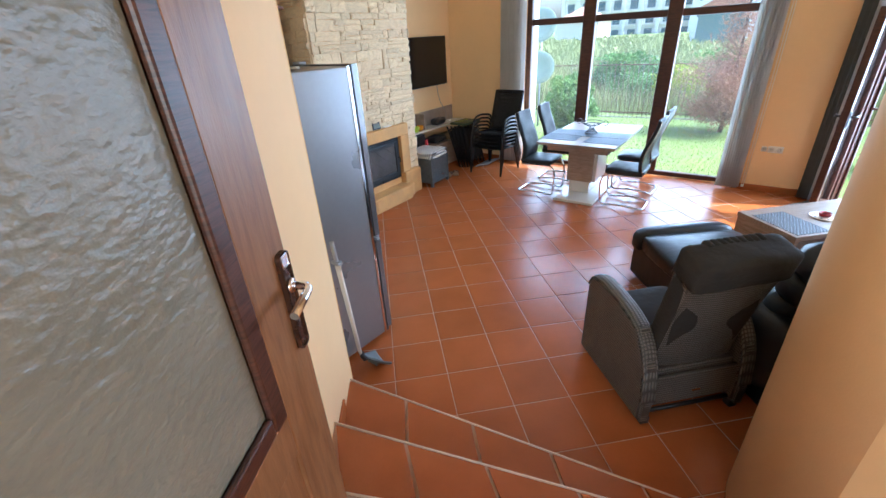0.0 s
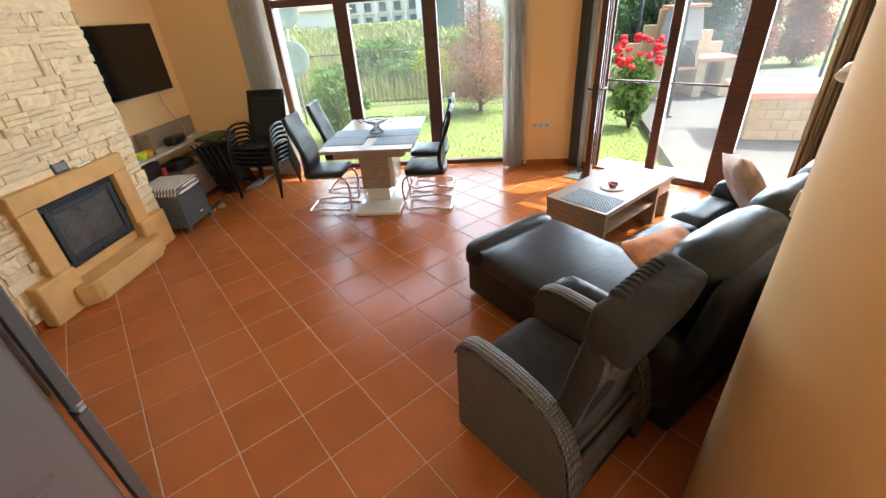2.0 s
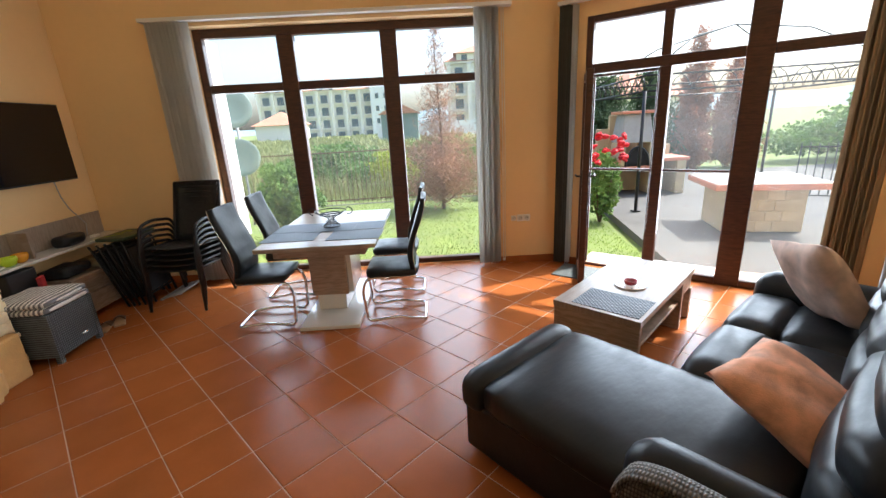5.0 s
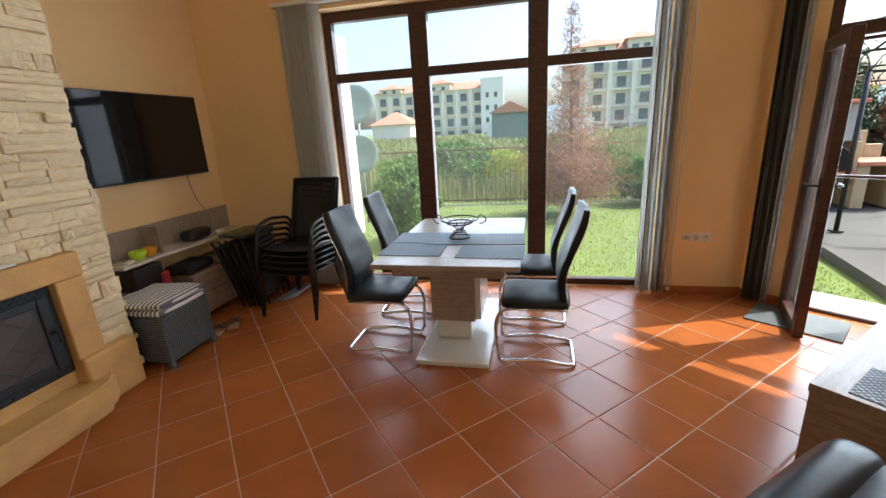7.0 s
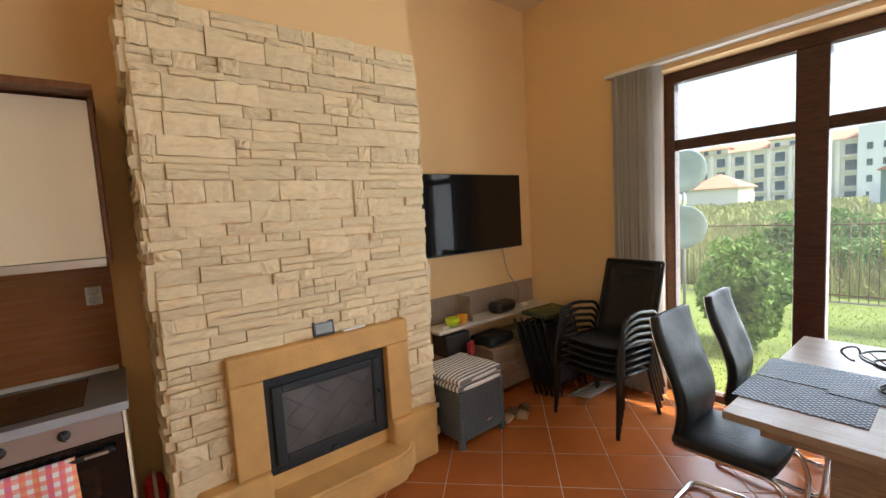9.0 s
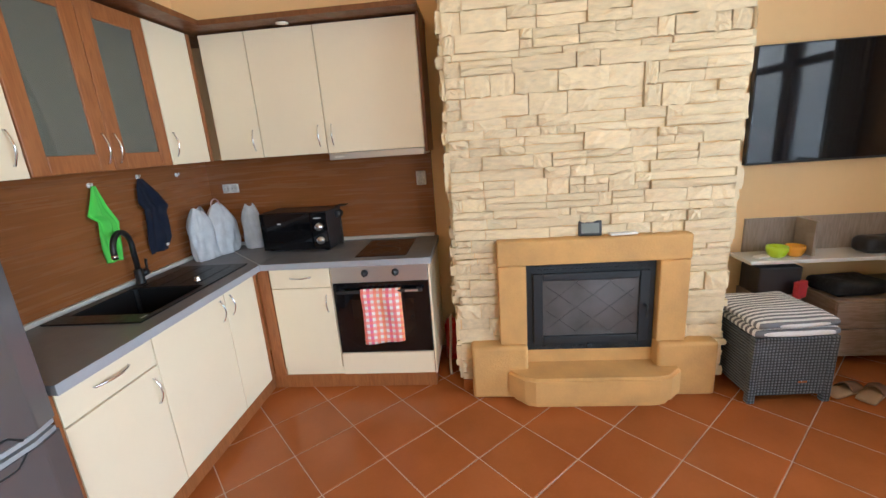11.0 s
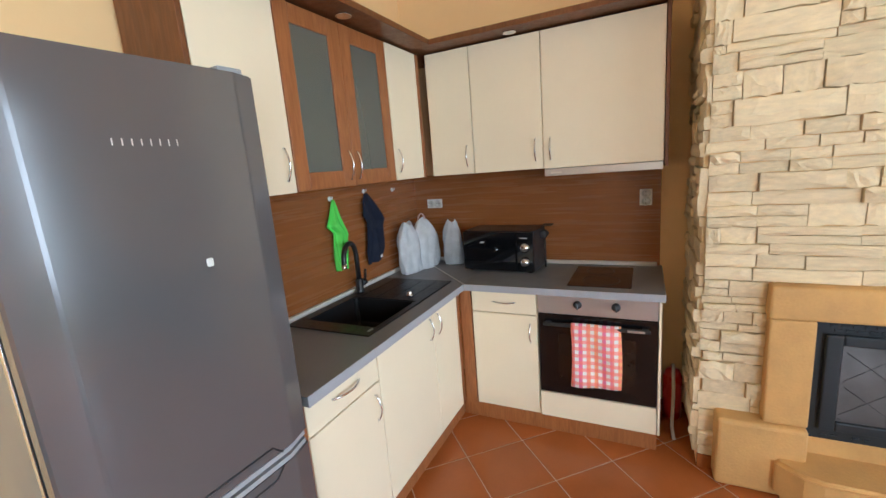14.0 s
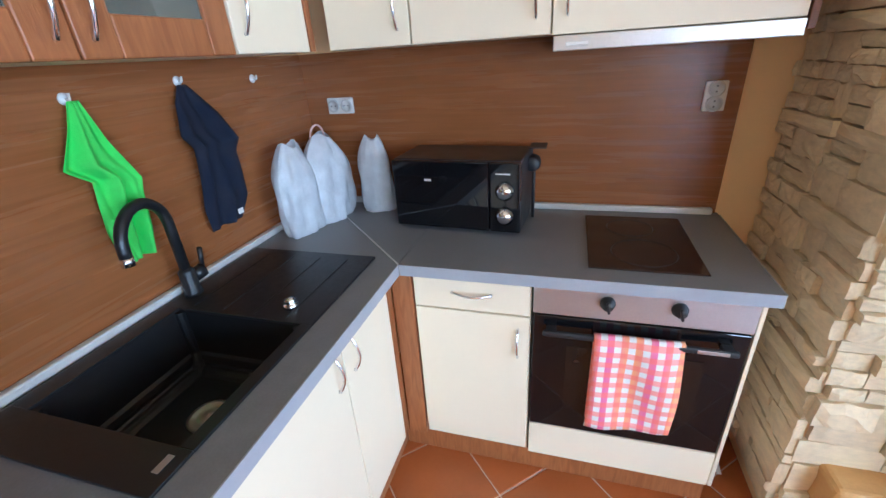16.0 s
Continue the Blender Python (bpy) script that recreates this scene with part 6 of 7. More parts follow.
# ---------------------------------------------------------------- garden
def leaves(bm, c, s, n, size, rnd, hollow=.35, drop=0.0, tall=1.0):
    """Many small leaves through an uneven crown."""
    c = Vector(c)
    k = 0
    while k < n:
        p = Vector([rnd.uniform(-1, 1) for _ in range(3)])
        d = p.length
        if d > 1 or d < hollow:
            continue
        edge = .78 + .32 * noise.noise(p * 2.3 + c)
        if d > edge:
            continue
        q = c + Vector((p.x * s[0], p.y * s[1], p.z * s[2] - drop * d))
        r = Euler((rnd.uniform(0, 6.3), rnd.uniform(0, 6.3), rnd.uniform(0, 6.3))).to_matrix()
        a = size * rnd.uniform(.6, 1.3)
        vs = [bm.verts.new(q + r @ Vector(w)) for w in ((-a * .45, 0, 0), (0, -a * .2 * 0, a * tall), (a * .45, 0, 0), (0, a * .3, -a * .5 * tall))]
        bm.faces.new(vs)
        k += 1
    return bm


def shrub(name, label, c, s, n, size, mt, seed, category="bush", hollow=.35):
    t = thing(name, label, category, pose(c[0], c[1], GROUND))
    rnd = random.Random(seed)
    bm = B()
    for k in range(5):
        a = k * 1.3
        tube(bm, [(0, 0, 0), (s[0] * .3 * math.cos(a), s[1] * .3 * math.sin(a), s[2] * .6), (s[0] * .55 * math.cos(a), s[1] * .55 * math.sin(a), s[2] * 1.3)], .025, 6, taper=[1, .7, .3])
    part("trunk", bm, BARK, t)
    part("crown", leaves(B(), (0, 0, s[2]), s, n, size, rnd, hollow), mt, t)
    return t


bm = B()
slab(bm, [(-900, 6.80), (.85, 6.80), (3.4, 4.9), (3.4, -900), (900, -900), (900, 900), (-900, 900)], GROUND - .3, GROUND)
bmesh.ops.triangulate(bm, faces=bm.faces[:])
st(mesh("ground", bm, GRASS), "sunlit green lawn running out to rough meadow", "lawn")
bm = B()
rnd = random.Random(11)
for k in range(16000):
    x, y = rnd.uniform(-3.9, 3.1), 6.95 + 5.0 * rnd.random() ** 1.4
    if x > 1.55 and y < 10.9 and x > 2.0 + (y - 6.1) * .13:
        continue
    h, a = rnd.uniform(.015, .04), rnd.uniform(0, 3.14)
    dx, dy = .006 * math.cos(a), .006 * math.sin(a)
    lx, ly = rnd.uniform(-.02, .02), rnd.uniform(-.02, .02)
    bm.faces.new([bm.verts.new(p) for p in ((x - dx, y - dy, GROUND), (x + dx, y + dy, GROUND), (x + lx, y + ly, GROUND + h))])
solo("grass", bm, cloth_through(mat("grass_blades", (.18, .26, .045), .85, var=.4, scale=1.5), .5), "short green grass blades on the lawn", "grass", kind="stuff")
# patio with kerb
bm = B()
slab(bm, [(1.25, 6.62), (2.15, 6.25), (2.98, 11.1), (2.98, 14.0), (16, 14.0), (16, 1.0), (4.6, 1.0), (4.05, 4.45), (1.15, 6.55)], GROUND - .05, PATIO - .012)
patio = st(mesh("pavement", bm, CONCRETE), "pale paved terrace", "paving")
bm = B()
slab(bm, [(2.10, 6.25), (2.22, 6.23), (3.05, 11.1), (2.93, 11.12)], GROUND - .1, PATIO + .03)
solo("kerb", bm, CONCRETE, "dark concrete kerb between lawn and terrace", "kerb", kind="structure")
bm = B()
span(bm, (-.05, .20, -.18), (1.30, .62, -.03), .006)
solo("threshold_slab", bm, PAVING, "pale stone slab outside the terrace door", "slab", DOORWALL, kind="structure")

# masonry barbecue
bq = thing("barbecue", "pale stone garden barbecue with terracotta counters and chimney", "barbecue", pose(3.86, 11.14, PATIO, 0, 0, -4))
for x0, x1 in ((-1.05, -.86), (-.52, -.34), (.34, .52), (.86, 1.05)):
    part("pier", span(B(), (x0, -.33, 0), (x1, .33, .70), .01), YELLOWSTONE, bq)
part("base_wall", span(B(), (-1.05, .331, 0), (1.05, .45, .70), .005), YELLOWSTONE, bq)
for a, b in ((-1.10, -.335), (.335, 1.10)):
    part("counter", span(B(), (a, -.37, .702), (b, .45, .775), .012), BRICKTOP, bq)
part("hearth_shelf", span(B(), (-.333, -.36, .56), (.333, .33, .62), .01), BRICKTOP, bq)
part("chamber_side", span(B(), (-.334, -.33, .621), (-.25, .33, 1.10), .008), YELLOWSTONE, bq)
part("chamber_side", span(B(), (.25, -.33, .621), (.334, .33, 1.10), .008), YELLOWSTONE, bq)
bm = B()


def arch(u, v):
    a = u * math.pi
    return Vector((-.245 * math.cos(a), -.334 - .02 * v, .625 + .40 * math.sin(a)))


# near-black sheet fills the arch, its colour standing for the chamber's shade
def arch_shade(u, v):
    a = u * math.pi
    return Vector((-.24 * math.cos(a), -.325, .625 + .395 * math.sin(a) * v))


ARCHSHADE = mat("arch_shade", (.02, .018, .016), .95)
sheet(bm, arch_shade, 14, 4, .02)
part("fire_opening", bm, ARCHSHADE, bq)
bm = B()
tube(bm, [arch(k / 14, 1) for k in range(15)], .022, 6)
part("arch_rim", bm, BLACKPAINT, bq)
bm = B()
box(bm, (0, .02, 1.40), (.668, .66, .59), .02)
for v in bm.verts:
    if v.co.z > 1.5:
        v.co.x *= .80
        v.co.y = .08 + (v.co.y - .08) * .75
part("chimney_hood", bm, mat("grey_hood", (.33, .32, .30), .8, var=.2), bq)
part("chimney_cap", span(B(), (-.36, -.30, 1.70), (.36, .40, 1.76), .012), BRICKTOP, bq)
for x0, x1, z in ((-1.05, -.62, 1.05), (-.62, -.345, 1.40), (-.345, .345, 1.69), (.345, .52, 1.48), (.52, .80, 1.24), (.80, 1.05, 1.00)):
    w = part("back_wall", span(B(), (x0 + .001, .452, 0), (x1 - .001, .58, z), .01), YELLOWSTONE, bq)
# low masonry table
mt_ = thing("masonry_table", "yellow stone garden table with a white top and terracotta edge", "table", pose(4.15, 7.85, PATIO, 0, 0, -15))
bm = B()
span(bm, (-.50, -.41, 0), (.50, .41, .62), .008)
part("base", bm, YELLOWSTONE, mt_)
k = 0
for row in range(4):
    for col in range(6):
        x = -.50 + (col + (.5 if row % 2 else 0)) * .207
        if x + .2 > .51:
            continue
        bm = B()
        box(bm, (x + .1, -.413, .08 + row * .15), (.197, .016, .14), .005, seg=1)
        part("stone", bm, YELLOWSTONE, mt_)
bm = B()
span(bm, (-.70, -.60, .62), (.70, .60, .70), .006)
part("top_edge", bm, BRICKTOP, mt_)
bm = B()
span(bm, (-.685, -.585, .70), (.685, .585, .715), .003)
part("top_slab", bm, WHITEGLOSS, mt_)

# pergola
pg = thing("pergola", "black wrought iron pergola over the terrace", "pergola", pose(0, 0, PATIO))
corners = [(3.09, 9.2), (6.7, 8.6), (7.05, 11.35), (3.3, 12.1)]
for x, y in corners:
    bm = B()
    tube(bm, [(x, y, 0), (x, y, 2.05)], .03, 8)
    box(bm, (x, y, .01), (.12, .12, .02))
    part("post", bm, BLACKPAINT, pg)
for i in range(4):
    a, b = Vector(corners[i]), Vector(corners[(i + 1) % 4])
    for z in (2.05, 2.30):
        bm = B()
        tube(bm, [(*a, z), (*b, z)], .018, 6)
        part("beam", bm, BLACKPAINT, pg)
    bm = B()
    n = 10
    for k in range(n):
        p, q = a.lerp(b, k / n), a.lerp(b, (k + .5) / n)
        r = a.lerp(b, (k + 1) / n)
        tube(bm, [(*p, 2.05), (*p.lerp(q, .5), 2.22), (*q, 2.29), (*q.lerp(r, .5), 2.22), (*r, 2.05)], .008, 5)
    part("scroll_panel", bm, BLACKPAINT, pg)
    bm = B()
    c0 = Vector((5.25, 10.3, 3.2))
    tube(bm, [(*a, 2.30), (*(a.lerp(c0.to_2d(), .5)), 2.95), c0], .014, 6)
    part("roof_bar", bm, BLACKPAINT, pg)


def railing(name, label, a, b, h, gap, z0, r=.007, material=BLACKPAINT):
    t = thing(name, label, "fence")
    a, b = Vector(a), Vector(b)
    n = int((b - a).length / gap)
    bm = B()
    tube(bm, [(*a, z0), (*a, z0 + h)], r, 4)
    first = None
    for k in range(n + 1):
        p = a.lerp(b, k / n)
        mm = pose(p.x, p.y, z0)
        if first is None:
            bm.free()
            bm = B()
            tube(bm, [(0, 0, 0), (0, 0, h)], r * (1), 5)
            first = part("bar", bm, material, t)
            first.matrix_basis = mm
        else:
            again(first, t, mm)
    for z in (.12, h - .08):
        bm = B()
        tube(bm, [(*a, z0 + z), (*b, z0 + z)], .012, 5)
        part("rail", bm, material, t)
    bm = B()
    d = (b - a)
    ang = math.degrees(math.atan2(d.y, d.x))
    box(bm, ((a.x + b.x) / 2, (a.y + b.y) / 2, z0 - .04), (d.length, .12, .10), .01, pose(0, 0, 0, 0, 0, ang))
    part("footing", bm, CONCRETE, t)


railing("garden_fence", "thin brown iron railing fence along the lawn's far edge", (-5.5, 11.9), (3.0, 12.6), 1.35, .11, GROUND, .006, RUST)
railing("terrace_railing", "black iron railing at the terrace edge", (6.6, 9.9), (13.0, 6.0), 1.0, .13, PATIO, .010)

# plants
shrub("round_bush", "dense green clipped bush near the window", (-2.95, 8.75), (.62, .60, .72), 6500, .055, LEAFGREEN, 1)
shrub("yellow_bush", "lime yellow flowering shrub behind the fence", (-1.75, 14.2), (.85, .7, .62), 2600, .06, LEAFLIME, 2, hollow=.1)
shrub("green_bush", "green shrub by the fence", (1.35, 12.0), (.8, .6, .55), 2600, .07, LEAFGREEN, 3, hollow=.1)
shrub("green_bush", "green shrub behind the fence", (-3.4, 15.5), (1.6, .8, .75), 3000, .09, LEAFGREEN, 4, hollow=.1)
shrub("green_bush", "rough green shrub behind the fence", (-.2, 16.5), (2.4, .9, .75), 3000, .10, LEAFGREEN, 5, hollow=.1)
shrub("green_bush", "green hedge shrub beyond the railing", (14.5, 15.5), (5.5, 1.5, .75), 9000, .10, LEAFGREEN, 6, hollow=.1)
shrub("yellow_bush", "pale yellow-green shrub in the meadow", (-.55, 14.6), (.75, .6, .40), 2200, .06, LEAFLIME, 12, hollow=.1)
shrub("green_bush", "loose grey-green shrub behind the fence", (-2.9, 14.0), (.9, .6, .52), 2400, .06, LEAFGREEN, 13, hollow=.1)
shrub("green_bush", "low light green shrub behind the fence", (.75, 13.9), (.8, .6, .50), 2200, .06, LEAFGREEN, 14, hollow=.1)
shrub("green_bush", "tall light green shrub beyond the railing", (12.5, 13.6), (1.5, 1.1, 1.15), 5000, .10, LEAFGREEN, 15, hollow=.1)
shrub("green_bush", "tall dark green shrub beyond the railing", (16.5, 12.0), (2.2, 1.2, 1.05), 5000, .11, LEAFDARK, 16, hollow=.1)
shrub("green_bush", "broad green thicket at the garden's edge", (19.5, 17.5), (5.5, 2.2, 1.5), 9000, .13, LEAFGREEN, 17, hollow=.1)
shrub("green_bush", "far green thicket at the garden's edge", (26.0, 12.0), (5.0, 3.0, 1.6), 8000, .15, LEAFDARK, 18, hollow=.1)
rs = shrub("rose_bush", "climbing rose bush with large red flowers", (2.33, 8.93), (.40, .38, .66), 1900, .06, LEAFGREEN, 7, hollow=.1)
rnd = random.Random(9)
for k in range(42):
    bm = B()
    for j in range(3):
        soft(bm, (rnd.uniform(-.02, .02), rnd.uniform(-.02, .02), j * .012), (.105 - j * .026, .105 - j * .026, .05), .022, 3, 0, pose(0, 0, 0, rnd.uniform(-30, 30), rnd.uniform(-30, 30)))
    f = part("flower", bm, PETAL, rs)
    a, z = rnd.uniform(0, 6.3), rnd.uniform(-.2, .95)
    r = .36 * math.sqrt(max(.15, 1 - (z - .3) ** 2))
    f.matrix_basis = pose(r * math.cos(a), r * math.sin(a), 1.13 + .38 * z, rnd.uniform(-40, 40), rnd.uniform(-40, 40))


def needle_tree(name, label, x, y, h, radius, n, length, mt, seed, width=.007, base=GROUND, limbs=70):
    """Trunk, thin limbs and a fine haze of twigs that follows radius(height)."""
    t = thing(name, label, "tree", pose(x, y, base))
    rnd = random.Random(seed)
    bm = B()
    zs = [i / 10 for i in range(11)]
    tube(bm, [(.03 * math.sin(z * 5), .03 * math.cos(z * 4), z * h) for z in zs], .012 * h, 8, taper=[1 - .93 * z for z in zs])
    part("trunk", bm, BARK, t)
    bm, tw = B(), B()
    for k in range(limbs):
        z = .03 + .95 * (k / limbs)
        a = k * 2.4 + rnd.uniform(-.4, .4)
        L = radius(z) * rnd.uniform(.65, 1.2)
        p0 = Vector((0, 0, z * h))
        p1 = p0 + Vector((math.cos(a) * L * .5, math.sin(a) * L * .5, L * rnd.uniform(.1, .5)))
        p2 = p1 + Vector((math.cos(a) * L * .5, math.sin(a) * L * .5, L * rnd.uniform(-.1, .5)))
        tube(bm, [p0, p1, p2], .0032 * h * (1 - z * .8), 4, taper=[1, .6, .2])
        for q in range(int(n / limbs * (.06 + 1.6 * (radius(z) / radius(.1)) ** 2.2))):
            s = rnd.random() ** .6
            c = p0.lerp(p1, s * 2) if s < .5 else p1.lerp(p2, s * 2 - 1)
            c = c + Vector((rnd.gauss(0, .16 * L + .02), rnd.gauss(0, .16 * L + .02), rnd.gauss(0, .10 * L + .04)))
            d = Vector((rnd.uniform(-1, 1), rnd.uniform(-1, 1), rnd.uniform(-.9, 1.2))).normalized() * length * rnd.uniform(.5, 1.4)
            o = d.cross(Vector((rnd.uniform(-1, 1), rnd.uniform(-1, 1), rnd.uniform(-1, 1)))).normalized() * width
            tw.faces.new([tw.verts.new(p) for p in (c - d * .5 - o, c - d * .5 + o, c + d * .5 + o * .4, c + d * .5 - o * .4)])
    part("branches", bm, BARK, t)
    part("crown", tw, mt, t)
    return t


needle_tree("brown_conifer", "brown bare larch with reddish twigs by the fence", -.35, 10.9, 3.75, lambda z: .92 * (1 - z) ** .5 * (1 if z < .28 else .74 - .34 * z), 15000, .15, LEAFBROWN, 21, .006, limbs=120)
needle_tree("cypress", "tall reddish brown drying cypress behind the barbecue", 7.55, 15.0, 4.2, lambda z: .62 * (1 - z) ** .55, 11000, .20, LEAFRED, 22, .016)
needle_tree("cypress", "reddish brown drying cypress behind the barbecue", 8.85, 15.1, 3.4, lambda z: .66 * (1 - z) ** .55, 10000, .20, LEAFRED, 25, .016)
needle_tree("garden_tree", "dark green conifer beside the barbecue", 6.45, 15.6, 3.3, lambda z: .95 * (1 - z) ** .5, 9000, .17, LEAFDARK, 23, .020)
needle_tree("garden_tree", "olive green conifer behind the barbecue", 4.6, 14.6, 2.9, lambda z: .95 * (1 - z) ** .45, 9000, .16, LEAFDARK, 26, .020)
needle_tree("garden_tree", "feathery green tree in the neighbouring garden", 5.4, 19.0, 3.9, lambda z: 1.3 * (1 - z) ** .5, 8000, .22, LEAFGREEN, 24, .022)
bm = B()
rnd = random.Random(31)
for k in range(17000):
    x, y = rnd.uniform(-8, 3.4), 12.6 + 12 * rnd.random() ** 1.5
    hgt = rnd.uniform(.15, .66) * (1.0 + .6 * noise.noise(Vector((x * .7, y * .5, 0)))) + (y - 12.6) * .02
    a, lx, ly = rnd.uniform(0, 3.14), rnd.gauss(0, .16), rnd.gauss(0, .16)
    w = rnd.uniform(.006, .014)
    dx, dy = w * math.cos(a), w * math.sin(a)
    bm.faces.new([bm.verts.new(p) for p in ((x - dx, y - dy, GROUND), (x + dx, y + dy, GROUND), (x + dx * .6 + lx * .6, y + dy * .6 + ly * .6, GROUND + hgt * .65), (x + lx, y + ly, GROUND + hgt))])
for k in range(16000):
    y = 24 + 70 * rnd.random() ** 1.3
    x = rnd.uniform(-.75, .28) * y
    hgt = rnd.uniform(.3, 1.0) * (.8 + .7 * noise.noise(Vector((x * .25, y * .15, 3))))
    a, w, lx = rnd.uniform(0, 3.14), rnd.uniform(.03, .10) * y / 30, rnd.gauss(0, .25)
    dx, dy = w * math.cos(a), w * math.sin(a)
    bm.faces.new([bm.verts.new(p) for p in ((x - dx, y - dy, GROUND), (x + dx, y + dy, GROUND), (x + dx * .7 + lx * .5, y + dy * .7, GROUND + hgt * .7), (x + lx, y, GROUND + hgt))])
solo("meadow_growth", bm, cloth_through(mat("rough_meadow", (.25, .265, .105), .85, var=.5, scale=.9, fine=.15), .3), "tall rough meadow grass and weeds beyond the fence", "grass", kind="stuff")

# neighbouring white wing with two dishes
bm = B()
span(bm, (-5.2, 6.86, GROUND), (-4.03, 9.6, 3.05))
solo("house_wing", bm, EXTWHITE, "white rendered house wing beside the garden", "building", kind="structure")
for z in (2.05, 1.15):
    d = thing("satellite_dish", "grey-green satellite dish on a pole", "dish", pose(-4.27, 10.3, GROUND), group="satellite dishes")
    bm = B()
    lathe(bm, [(.02, 0), (.20, .03), (.36, .10), (.355, .11), (.19, .045), (.001, .02)], 28, pose(0, 0, z - GROUND, 78, 0, 15))
    part("reflector", bm, mat("dish_grey" + str(int(z * 10)), (.20, .27, .24), .5), d)
    bm = B()
    tube(bm, [(0, .06, 0), (0, .06, z - GROUND)], .025, 8)
    part("pole", bm, GREYPLASTIC, d)


# distant hotels
def hotel(m, w, storeys, sh_, bays_, label, depth=14, hip=3.0, tower=True):
    t = thing("apartment_building", label, "building", m, group="distant apartment buildings")
    hh = storeys * sh_
    bm = B()
    span(bm, (0, 0, -1), (w, depth, hh))
    part("wall", bm, BEIGE, t)
    bm = B()
    span(bm, (-.6, -.6, hh), (w + .6, depth + .6, hh + .35))
    part("eaves", bm, BEIGE, t)
    bm = B()
    v = [bm.verts.new(p) for p in ((-.8, -.8, hh + .36), (w + .8, -.8, hh + .36), (w + .8, depth + .8, hh + .36), (-.8, depth + .8, hh + .36), (depth * .4, depth / 2, hh + hip), (w - depth * .4, depth / 2, hh + hip))]
    for f in ((0, 1, 5, 4), (1, 2, 5), (2, 3, 4, 5), (3, 0, 4), (3, 2, 1, 0)):
        bm.faces.new([v[i] for i in f])
    part("roof", bm, ROOFTILE, t)
    bw = w / bays_
    bmw = B()
    span(bmw, (-.27 * sh_, -.12, .1), (.27 * sh_, .05, .66 * sh_))
    win0 = None
    for s in range(storeys):
        bm = B()
        span(bm, (.3, -.7, s * sh_ - .14), (w - .3, 0, s * sh_ + .10))
        part("balcony", bm, BEIGE, t)
        bm = B()
        for zz in (.45, .85):
            span(bm, (.3, -.68, s * sh_ + zz), (w - .3, -.64, s * sh_ + zz + .04))
        part("balcony_rail", bm, GREYPLASTIC, t)
        for b in range(bays_):
            mm = pose((b + .5) * bw, 0, s * sh_ + .25)
            if win0 is None:
                win0 = part("window", bmw, DARKPANE, t)
                win0.matrix_basis = mm
            else:
                again(win0, t, mm)
    for b in range(bays_ + 1):
        bm = B()
        span(bm, (b * bw - .35, -.72, 0), (b * bw + .35, 0, hh))
        part("pier", bm, BEIGE, t)
    for x0, x1, up in ((1.5, 8.0, 1.6), (w * .45, w * .62, 2.2)):
        bm = B()
        span(bm, (x0, -.5, hh), (x1, 6, hh + up))
        part("penthouse", bm, BEIGE, t)
        bm = B()
        cx = (x0 + x1) / 2
        v = [bm.verts.new(p) for p in ((x0 - .6, -1.1, hh + up), (x1 + .6, -1.1, hh + up), (x1 + .6, 6.6, hh + up), (x0 - .6, 6.6, hh + up), (cx, 2.7, hh + up + 1.7))]
        for f in ((0, 1, 4), (1, 2, 4), (2, 3, 4), (3, 0, 4), (3, 2, 1, 0)):
            bm.faces.new([v[i] for i in f])
        part("pavilion_roof", bm, ROOFTILE, t)
        for k in range(2):
            bm = B()
            span(bm, (x0 + (k + .3) * (x1 - x0) / 2.2, -.6, hh + .3), (x0 + (k + .3) * (x1 - x0) / 2.2 + 1.0, -.4, hh + 1.35))
            part("window", bm, DARKPANE, t)
    if tower:
        bm = B()
        span(bm, (w - 5, -2, 0), (w + 1.5, 3, hh + 2.8))
        part("tower", bm, EXTWHITE, t)
        for k in range(storeys):
            for j in (0, 1):
                bm = B()
                span(bm, (w - 3.6 + j * 2.4, -2.1, k * sh_ + .9), (w - 2.7 + j * 2.4, -1.9, k * sh_ + 2.3))
                part("window", bm, DARKPANE, t)
    return t


hotel(pose(-49, 130, -1.5, 0, 0, 3), 37, 4, 3.45, 9, "beige four-storey hotel with balconies and terracotta roof")
hotel(pose(3.5, 82, -1.5, 0, 0, -4), 22, 5, 2.65, 6, "beige hotel wing with balconies behind the larch", 12, 3.4, False)
bm = B()
span(bm, (-7.5, 60, GROUND), (6, 60.3, 2.0))
solo("garden_wall", bm, EXTWHITE, "long white boundary wall beyond the meadow", "wall", kind="structure")
hs = thing("house", "low house with a red tiled roof beyond the meadow", "building", pose(-33.5, 85, GROUND))
bm = B()
span(bm, (0, 0, 0), (8, 8, 3.2))
part("wall", bm, BEIGE, hs)
bm = B()
v = [bm.verts.new(p) for p in ((-.6, -.6, 3.2), (8.6, -.6, 3.2), (8.6, 8.6, 3.2), (-.6, 8.6, 3.2), (4, 4, 5.8))]
for f in ((0, 1, 4), (1, 2, 4), (2, 3, 4), (3, 0, 4), (3, 2, 1, 0)):
    bm.faces.new([v[i] for i in f])
part("roof", bm, ROOFTILE, hs)
hs2 = copy_thing(hs, pose(17, 40, GROUND, 0, 0, 20))
sd = thing("shed", "small grey-green shed with a pitched roof", "building", pose(-6.0, 52, GROUND))
bm = B()
span(bm, (0, 0, 0), (4.2, 4, 3.2))
part("wall", bm, mat("shed_green", (.16, .22, .20), .7), sd)
bm = B()
v = [bm.verts.new(p) for p in ((-.3, -.3, 3.2), (4.5, -.3, 3.2), (4.5, 4.3, 3.2), (-.3, 4.3, 3.2), (2.1, -.3, 4.4), (2.1, 4.3, 4.4))]
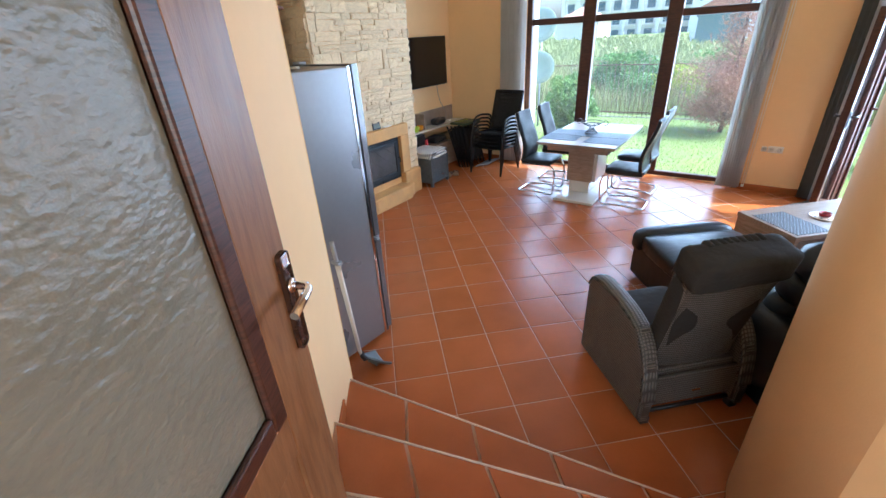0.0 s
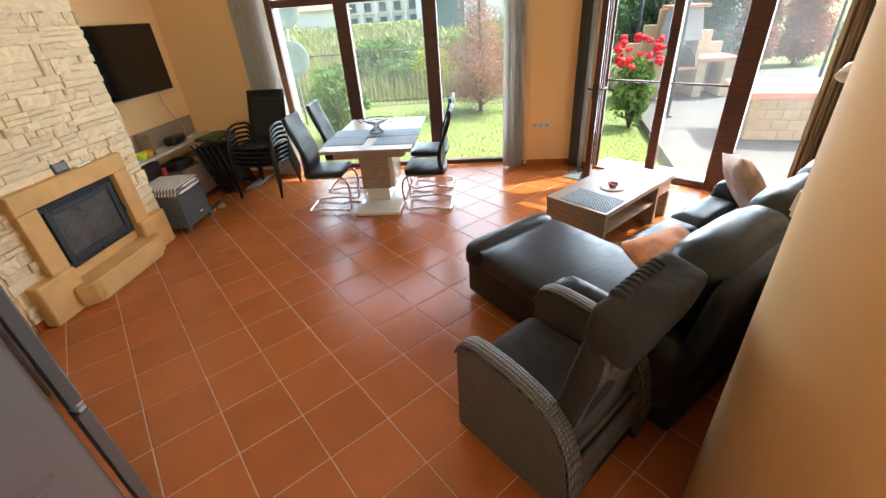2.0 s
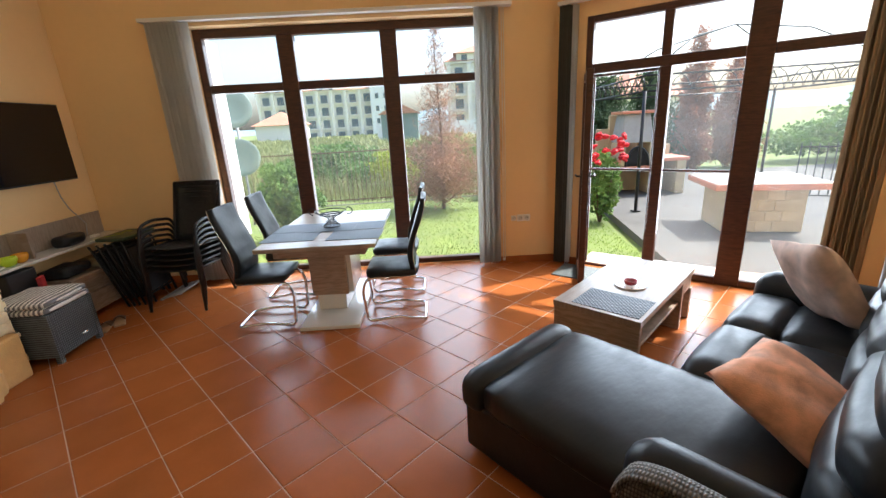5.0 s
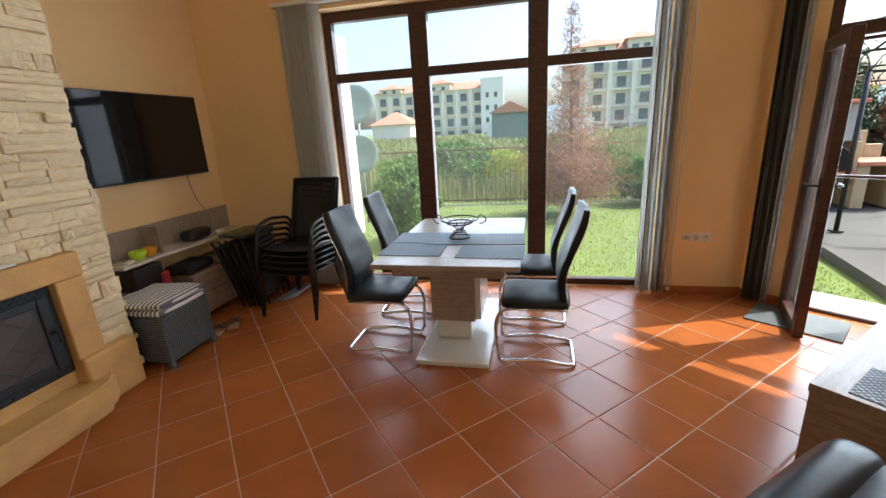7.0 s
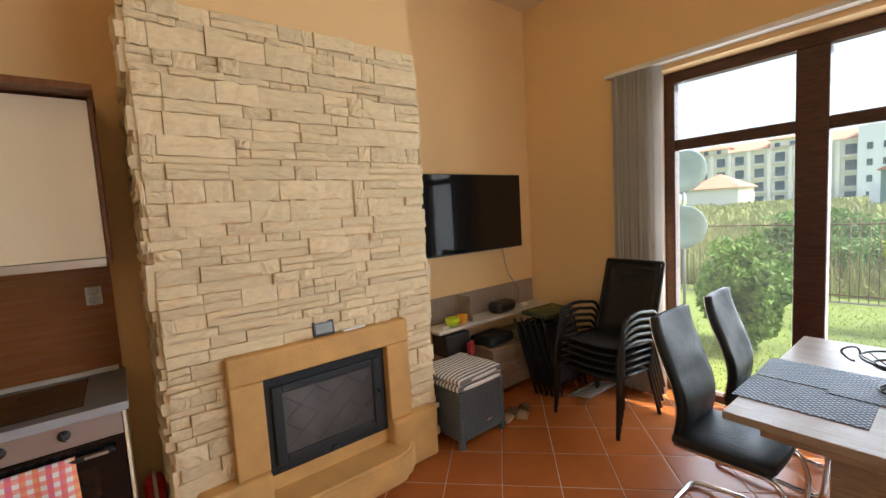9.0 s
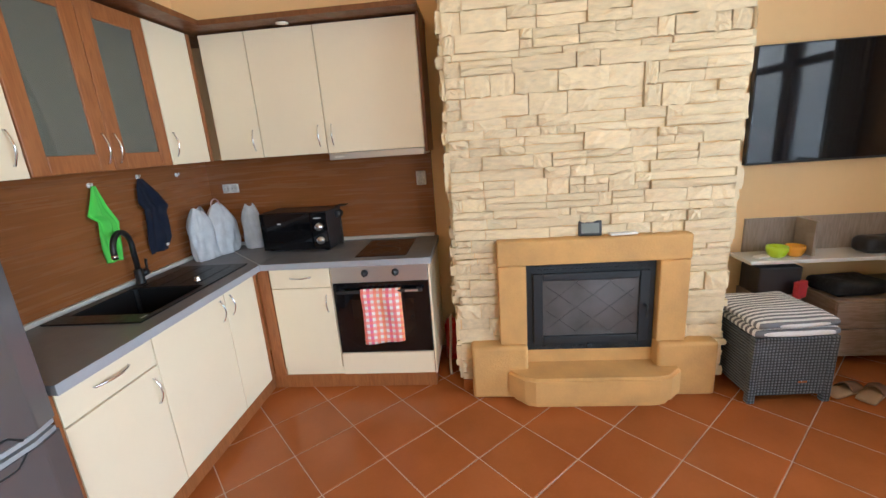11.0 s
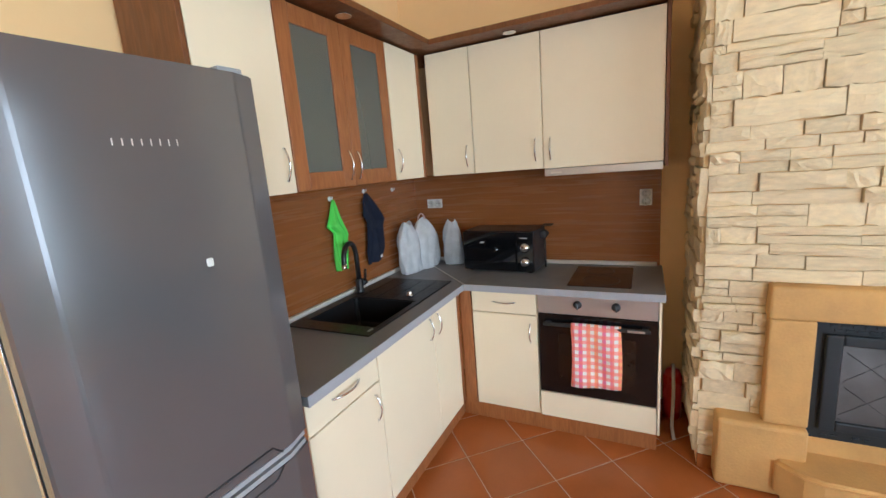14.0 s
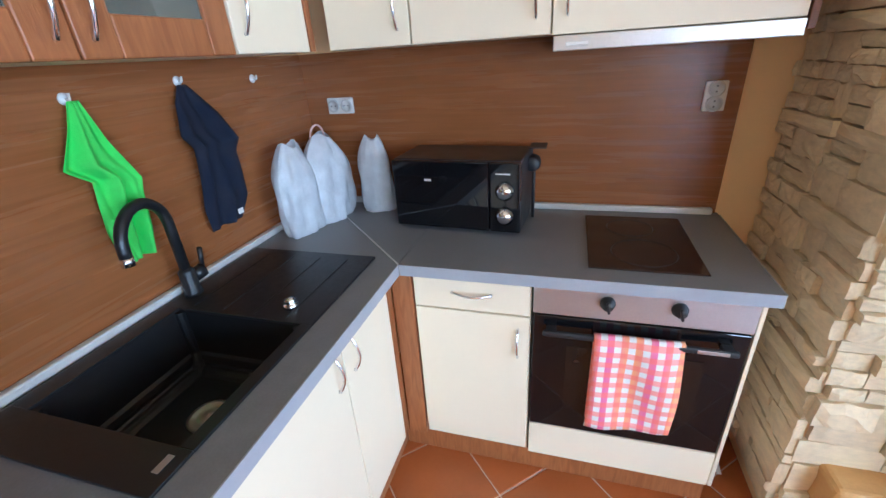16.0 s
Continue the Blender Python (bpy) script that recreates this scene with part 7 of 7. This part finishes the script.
for f in ((0, 1, 4), (1, 2, 5, 4), (2, 3, 5), (3, 0, 4, 5), (3, 2, 1, 0)):
    bm.faces.new([v[i] for i in f])
part("roof", bm, ROOFTILE, sd)
car = thing("parked_car", "silver car parked beyond the meadow", "car", pose(-4.2, 58, GROUND + .25))
part("body", soft(B(), (0, 0, .60), (4.1, 1.7, .62), .22, 8), GREYPLASTIC, car)
part("cabin", soft(B(), (.1, 0, 1.12), (2.2, 1.5, .62), .28, 8), DARKPANE, car)
for x in (-1.3, 1.3):
    for y in (-.8, .8):
        bm = B()
        bmesh.ops.create_cone(bm, cap_ends=True, segments=20, radius1=.31, radius2=.31, depth=.2, matrix=pose(x, y, .31, 90))
        part("wheel", bm, DARKPLASTIC, car)
hl = B()
n = 60
top = [(-600 + 1500 * k / n, 700, 18 + 22 * noise.noise(Vector((k * .13, 0, 0))) + 14 * (k / n)) for k in range(n + 1)]
lo = [hl.verts.new((x, y, -5)) for x, y, z in top]
hi = [hl.verts.new((x, y + 60, max(4, z))) for x, y, z in top]
for k in range(n):
    hl.faces.new((lo[k], lo[k + 1], hi[k + 1], hi[k]))
solo("far_hills", hl, mat("hazy_hills", (.20, .27, .28), .95, var=.2, scale=.02), "hazy blue-green hills on the horizon", "hill", kind="structure")

# ---------------------------------------------------------------- floor tiles, laid diagonally
PITCH, ANG = 0.34, 44.0
room = [(-4.23, 1.32), (-1.55, 1.30), (.86, 1.66), (.44, 2.05), (3.2, 4.42), (3.1, 4.66), (.79, 6.44), (.79, 6.47), (-4.23, 6.47)]


def inside(p, poly):
    r = False
    for (x0, y0), (x1, y1) in zip(poly, poly[1:] + poly[:1]):
        if (y0 > p[1]) != (y1 > p[1]) and p[0] < (x1 - x0) * (p[1] - y0) / (y1 - y0) + x0:
            r = not r
    return r


bm = B()
g = PITCH / 2 - .0021
for ring, z in ((g, -.012), (g, -.0028), (g - .0022, -.0006), (g - .006, 0.0)):
    vs = [bm.verts.new((sx * ring, sy * ring, z)) for sx, sy in ((-1, -1), (1, -1), (1, 1), (-1, 1))]
    if z > -.012:
        for k in range(4):
            bm.faces.new((prev[k], prev[(k + 1) % 4], vs[(k + 1) % 4], vs[k]))
    prev = vs
bm.faces.new(prev)
tile = None
a = radians(ANG)
rnd = random.Random(2)
for i in range(-16, 24):
    for j in range(-8, 32):
        u, v = .056 + (i + .5) * PITCH, .014 + (j + .5) * PITCH
        x, y = u * math.cos(a) - v * math.sin(a), u * math.sin(a) + v * math.cos(a)
        hits = sum(inside((x + dx * PITCH * .55, y + dy * PITCH * .55), room) for dx, dy in ((0, 0), (.7, 0), (-.7, 0), (0, .7), (0, -.7), (1, 0), (-1, 0), (0, 1), (0, -1)))
        if hits < 2 or (x > .95 and y > 6.36 - (x - 1.03) * .768) or y > 6.66 or x < -4.38:
            continue
        mm = pose(x, y, rnd.uniform(-.0005, .0005), rnd.uniform(-.05, .05), rnd.uniform(-.05, .05), ANG + 90 * rnd.randrange(4))
        if tile is None:
            tile = part("tile", bm, TILE, FLOOR)
            tile.matrix_basis = mm
        else:
            again(tile, FLOOR, mm)
